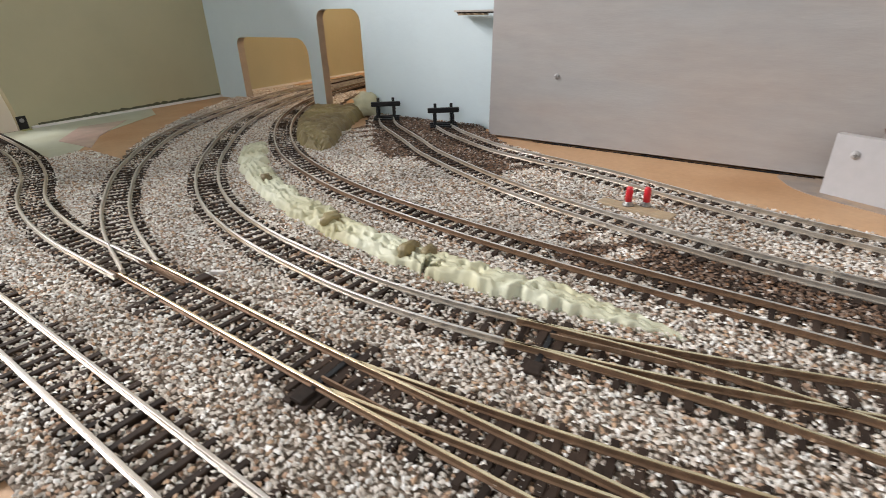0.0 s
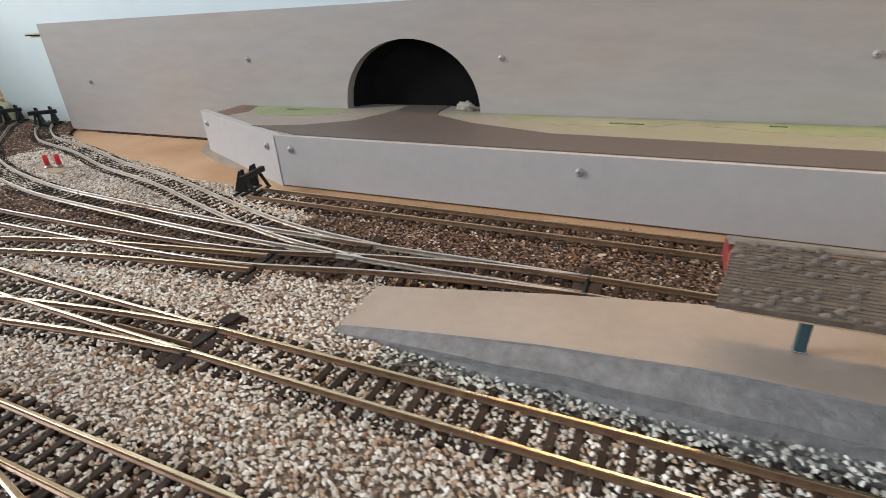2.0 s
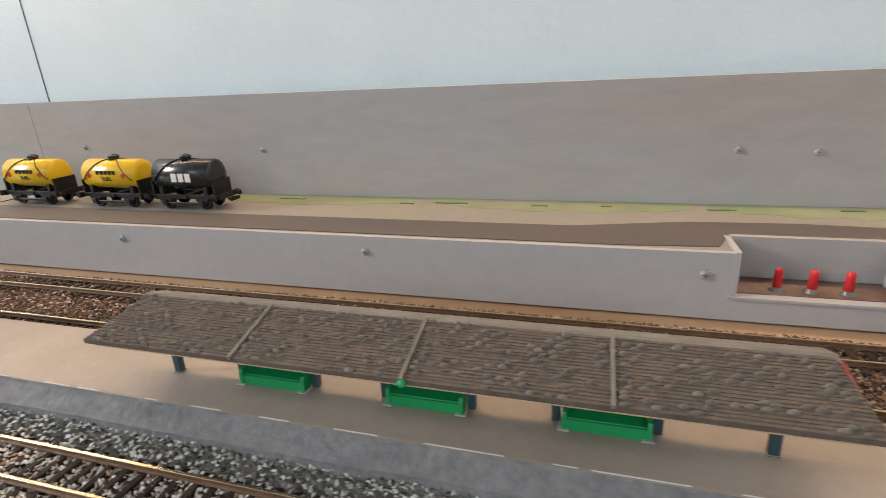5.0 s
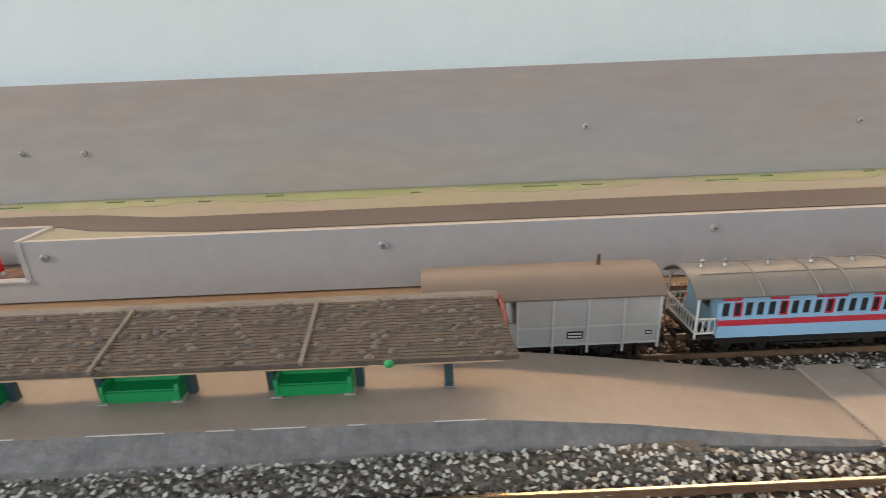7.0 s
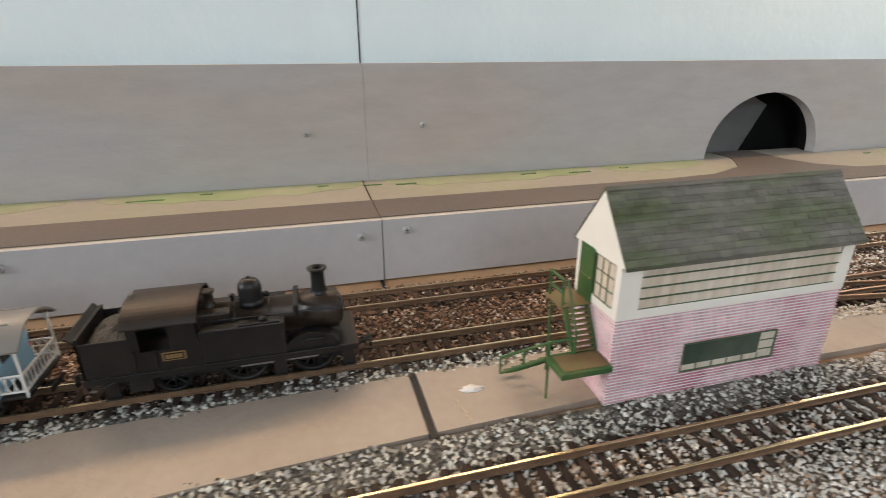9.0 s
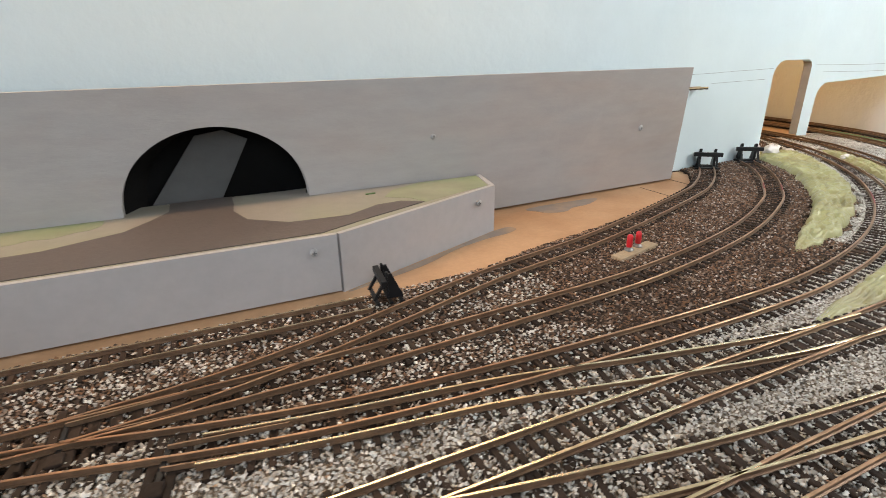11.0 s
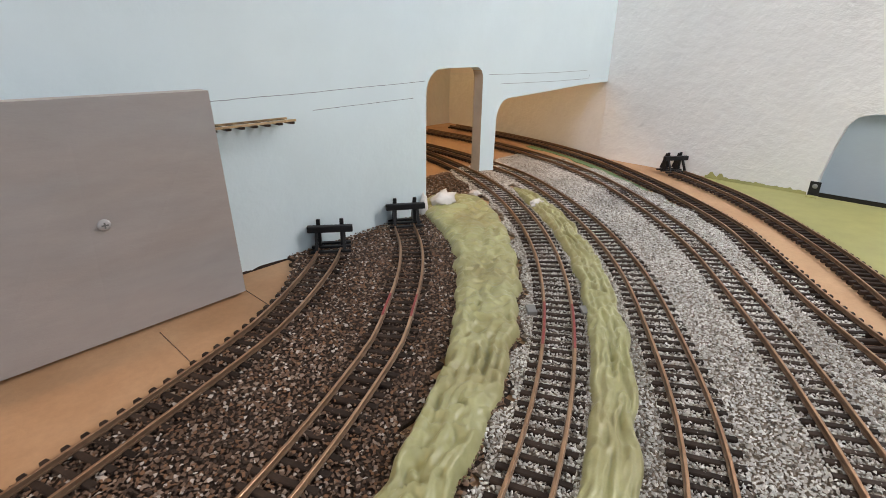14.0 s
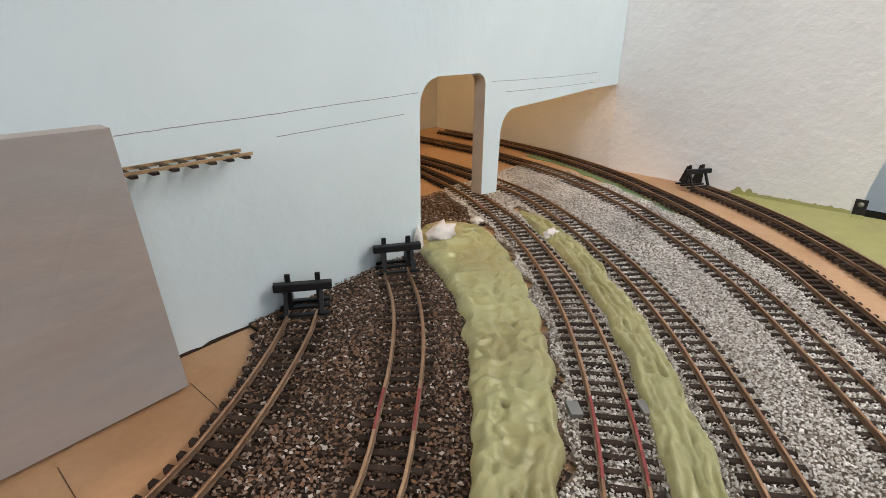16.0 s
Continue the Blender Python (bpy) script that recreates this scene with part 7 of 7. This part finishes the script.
clay_bank(smooth_path([(0.75, 4.85), (-0.35, 5.85), (-1.2, 6.9), (-1.9, 8.0)], 0.05), (-0.4, -0.95), (0.2, 0.68), 0.24, 11.0, BROWNCLAY, "broad brown-olive clay mound between the curves")


def lump(name, x, y, z, rx, ry, rz_, material, label, category, seed=0):
    bm = bmesh.new()
    bmesh.ops.create_icosphere(bm, subdivisions=3, radius=1)
    for v in bm.verts:
        k = 1 + 0.5 * noise.noise(v.co * 2.3 + Vector((seed, 0, 0))) + 0.22 * noise.noise(v.co * 5 + Vector((seed, 3, 0)))
        v.co = Vector((x + v.co.x * rx * k, y + v.co.y * ry * k, z + v.co.z * rz_ * k))
    tagged(part(name, bm, material, smooth=True), label, category)


for x, y, rx, ry, seed in ((3.45, 2.40, 0.10, 0.13, 21), (4.75, 2.24, 0.07, 0.15, 22), (4.98, 2.30, 0.08, 0.10, 23), (1.45, 3.02, 0.09, 0.08, 24)):
    lump("clay_lump", x, y, 0.10, rx, ry, 0.10, BROWNCLAY, "brown clay patch pressed into the pale bank", "clay", seed)
lump("plaster_lump", 67.72, 8.42, 0.20, 0.26, 0.16, 0.17, PLASTER, "bare white plaster lump by the tunnel mouth", "plaster", 1)
lump("plaster_lump", 67.28, 8.50, 0.12, 0.08, 0.07, 0.24, PLASTER, "bare white plaster edge on the wall foot", "plaster", 2)
lump("plaster_lump", 69.15, 7.28, 0.07, 0.16, 0.10, 0.08, PLASTER, "small white plaster patch in the clay", "plaster", 3)
lump("plaster_lump", 68.85, 8.60, 0.06, 0.12, 0.09, 0.06, PLASTER, "small plaster crumbs at the pillar foot", "plaster", 4)
lump("plaster_lump", -1.0, 7.85, 0.22, 0.40, 0.18, 0.28, PALECLAY, "olive clay lump by the tunnel mouth", "clay", 6)


lump("plaster_chip", 46.52, 2.97, 0.024, 0.09, 0.045, 0.02, PLASTER, "white chip where the card ground is torn", "plaster", 9)
lump("verge_lump", 13.55, 7.62, 0.80, 0.16, 0.05, 0.10, VERGE, "pale green verge mound in the tunnel mouth", "verge", 8)


# ---- track stub on the wall, pencil lines, bracket, painted ground ----
for x0, x1, y, z in ((62.4, 64.62, 8.30, 1.95), (1.70, 3.9, 7.80, 2.22)):
    st = thing("track_stub", x0, y, z, 0, "short length of track that juts from behind the board", "track")
    bm = bmesh.new()
    for y in (-0.10, 0.12):
        box(bm, 0, x1 - x0, y - 0.009, y + 0.009, 0.012, 0.042)
    part("rail", bm, [RAILTOP if x0 > MID else RAILSILVER], st)
    k = 0.08
    while k < x1 - x0 - 0.1:
        bm = bmesh.new()
        box(bm, k, k + 0.06, -0.14, 0.16, -0.014, 0.014, 0.004)
        part("sleeper", bm, SLEEPER, st)
        k += 0.17
    bm = bmesh.new()
    box(bm, 0, 0.6, 0.02, 0.195, -0.05, -0.016)
    part("ledge", bm, WOOD, st)
PENCIL = mat("pencil_grey", (0.16, 0.17, 0.18), 0.6)
for pts in (((63.54, 2.25), (65.07, 2.27), (67.39, 2.32)), ((65.11, 2.03), (67.1, 2.06)), ((69.2, 2.36), (71.6, 2.32), (73.3, 2.32)), ((69.6, 2.17), (71.7, 2.13), (73.35, 2.12)), ((73.4, 2.12), (73.42, 2.66))):
    bm = bmesh.new()
    for (xa, za), (xb, zb) in zip(pts, pts[1:]):
        m = 12
        for k in range(m):
            f0, f1 = k / m, (k + 1) / m
            w0 = 0.006 * noise.noise((xa + k, za, 1))
            rod(bm, (xa + (xb - xa) * f0, wall_y(xa + (xb - xa) * f0) - 0.001, za + (zb - za) * f0 + w0), (xa + (xb - xa) * f1, wall_y(xa + (xb - xa) * f1) - 0.001, za + (zb - za) * f1 + w0), 0.0034, 4)
    tagged(part("pencil_line", bm, PENCIL), "thin pencil line on the blue wall", "pencil line", kind="structure")


PALEGREEN = mat("pale_grey_green_paint", (0.52, 0.53, 0.42), 0.5, vary=0.06, tint=(0.44, 0.42, 0.28), tint_scale=14)


def bracket(x, y, sgn):
    b = thing("angle_bracket", x, y, -0.05, 0, "small steel angle bracket screwed to the wall foot", "bracket", "angle brackets")
    bm = bmesh.new()
    x0, x1 = sorted((0, -sgn * 0.02))
    box(bm, x0, x1, -0.10, 0.10, 0.0, 0.32, 0.004)
    part("wall_plate", bm, DARKFRAME, b)
    bm = bmesh.new()
    x0, x1 = sorted((0, -sgn * 0.2))
    box(bm, x0, x1, -0.10, 0.10, 0.0, 0.02, 0.004)
    part("foot_plate", bm, OLIVEPAINT, b)
    bm = bmesh.new()
    turned(bm, [(0.05, -sgn * 0.02), (0.046, -sgn * 0.032), (0.015, -sgn * 0.036)], (0, 0, 0.22), "x", 14)
    part("screw", bm, STEEL, b)


def beside(pts, d0, d1, y0, y1):
    """Outline of a wavering strip between two distances to the left of a track."""
    x, y, h = smooth_path(pts, 0.15)
    k = (y > y0) & (y < y1)
    x, y, h = x[k], y[k], h[k]
    w = 0.05 * np.sin(x * 7.0) + 0.03 * np.sin(x * 17.0 + 1)
    near, far = [(x - d * np.sin(h), y + d * np.cos(h)) for d in (d0 + 0 * w, d1 + w)]
    return list(zip(*near)) + list(zip(*far))[::-1]


SALMON = mat("salmon_stain", (0.50, 0.26, 0.17), 0.6, vary=0.2, tint=(0.42, 0.28, 0.18), tint_scale=25)
bracket(EAST_X, 3.58, 1)
bracket(WEST_X, 2.80, -1)
for o, m, lab in (([(74.24, 5.9), (73.9, 5.55), (73.0, 4.35), (71.5, 3.05), (70.0, 2.1), (70.0, -1.5), (74.24, -1.5)], OLIVEPAINT, "olive green painted patch of the baseboard"),
                  (beside(TRACKS["o1"], 0.27, 0.46, 4.3, 11.0), GREENPAINT, "green painted strip beside the outer track"),
                  (beside(TRACKS["o1"], 0.50, 0.72, 3.2, 7.4), SALMON, "salmon pink stain along the ballast's edge"),
                  ([(-7.3, 5.8), (-6.3, 5.4), (-5.2, 3.6), (-3.8, 2.5), (-3.6, 2.0), (-5.4, 2.1), (-7.3, 2.3)], PALEGREEN, "pale green painted patch of the baseboard"),
                  ([(-6.2, 4.6), (-4.9, 3.4), (-3.9, 2.8), (-5.2, 2.7), (-6.4, 3.6)], GLOSSPINK, "pinkish red stain on the painted baseboard")):
    bm = bmesh.new()
    prism(bm, o, -0.05, -0.036 if m in (GLOSSPINK, SALMON, GREENPAINT) else -0.042)
    bmesh.ops.triangulate(bm, faces=bm.faces[:])
    tagged(part("painted_patch", bm, m), lab, "painted ground", kind="structure")
DARKMOSS = mat("dark_moss_paint", (0.085, 0.085, 0.045), 0.7, vary=0.3)
# strip of moss paint on the foot of the side wall
rr = random.Random(9)
bm = bmesh.new()
pts = [(5.8 - 2.1 * k / 40, 0.02 + 0.07 * abs(noise.noise((k * 0.6, 2, 0))) + (0.08 if k in (2, 3, 6, 7) else 0)) for k in range(41)]
prism(bm, pts + [(3.7, -0.05), (5.8, -0.05)], EAST_X - 0.008, EAST_X, "x")
tagged(part("wall_moss_paint", bm, OLIVEPAINT), "dabs of olive paint along the wall foot", "paint", kind="structure")
bm = bmesh.new()
pts = [(8.0 - 4.9 * k / 60, 0.05 + 0.07 * abs(noise.noise((k * 0.35, 7, 0))) + 0.03 * abs(noise.noise((k * 1.7, 3, 0)))) for k in range(61)]
prism(bm, pts + [(3.1, 0.008), (8.0, 0.008)], WEST_X, WEST_X + 0.008, "x")
tagged(part("wall_moss_paint", bm, DARKMOSS), "dark olive paint dabbed along the sage wall's foot", "paint", kind="structure")
# white pads beside the rail at the baseboard joint
for k in range(6):
    bm = bmesh.new()
    box(bm, -0.032, 0.032, -0.04, 0.04, 0.0, 0.052, 0.005)
    c = tagged(part("rail_pad", bm, PLASTER), "small white pad beside the rail at the joint", "pad", "white rail pads")
    c.matrix_basis = pose((19.95 + 0.128 * k) * U, 1.65 * U, 0, 0, 0, 1)
# rail joint clips and chips of card
for x, y, r in ((66.0, 4.53, 45), (65.57, 5.0, 45)):
    bm = bmesh.new()
    box(bm, -0.09, 0.09, -0.055, 0.055, 0.0, 0.06, 0.006)
    c = tagged(part("wire_clip", bm, STEEL), "small grey metal clip beside the rail", "clip", "wire clips")
    c.matrix_basis = pose(x * U, y * U, 0, 0, 0, r)
for x, y, r, m in ((3.33, 0.95, 30, PLASTER), (9.6, 1.35, 50, PLASTER), (9.9, 2.0, 20, PLASTER)):
    bm = bmesh.new()
    box(bm, -0.07, 0.07, -0.02, 0.02, 0.0, 0.05, 0.006)
    c = tagged(part("plaster_chip", bm, m), "small white chip lying on the ballast", "chip", "white chips")
    c.matrix_basis = pose(x * U, y * U, 0, 0, 0, r)
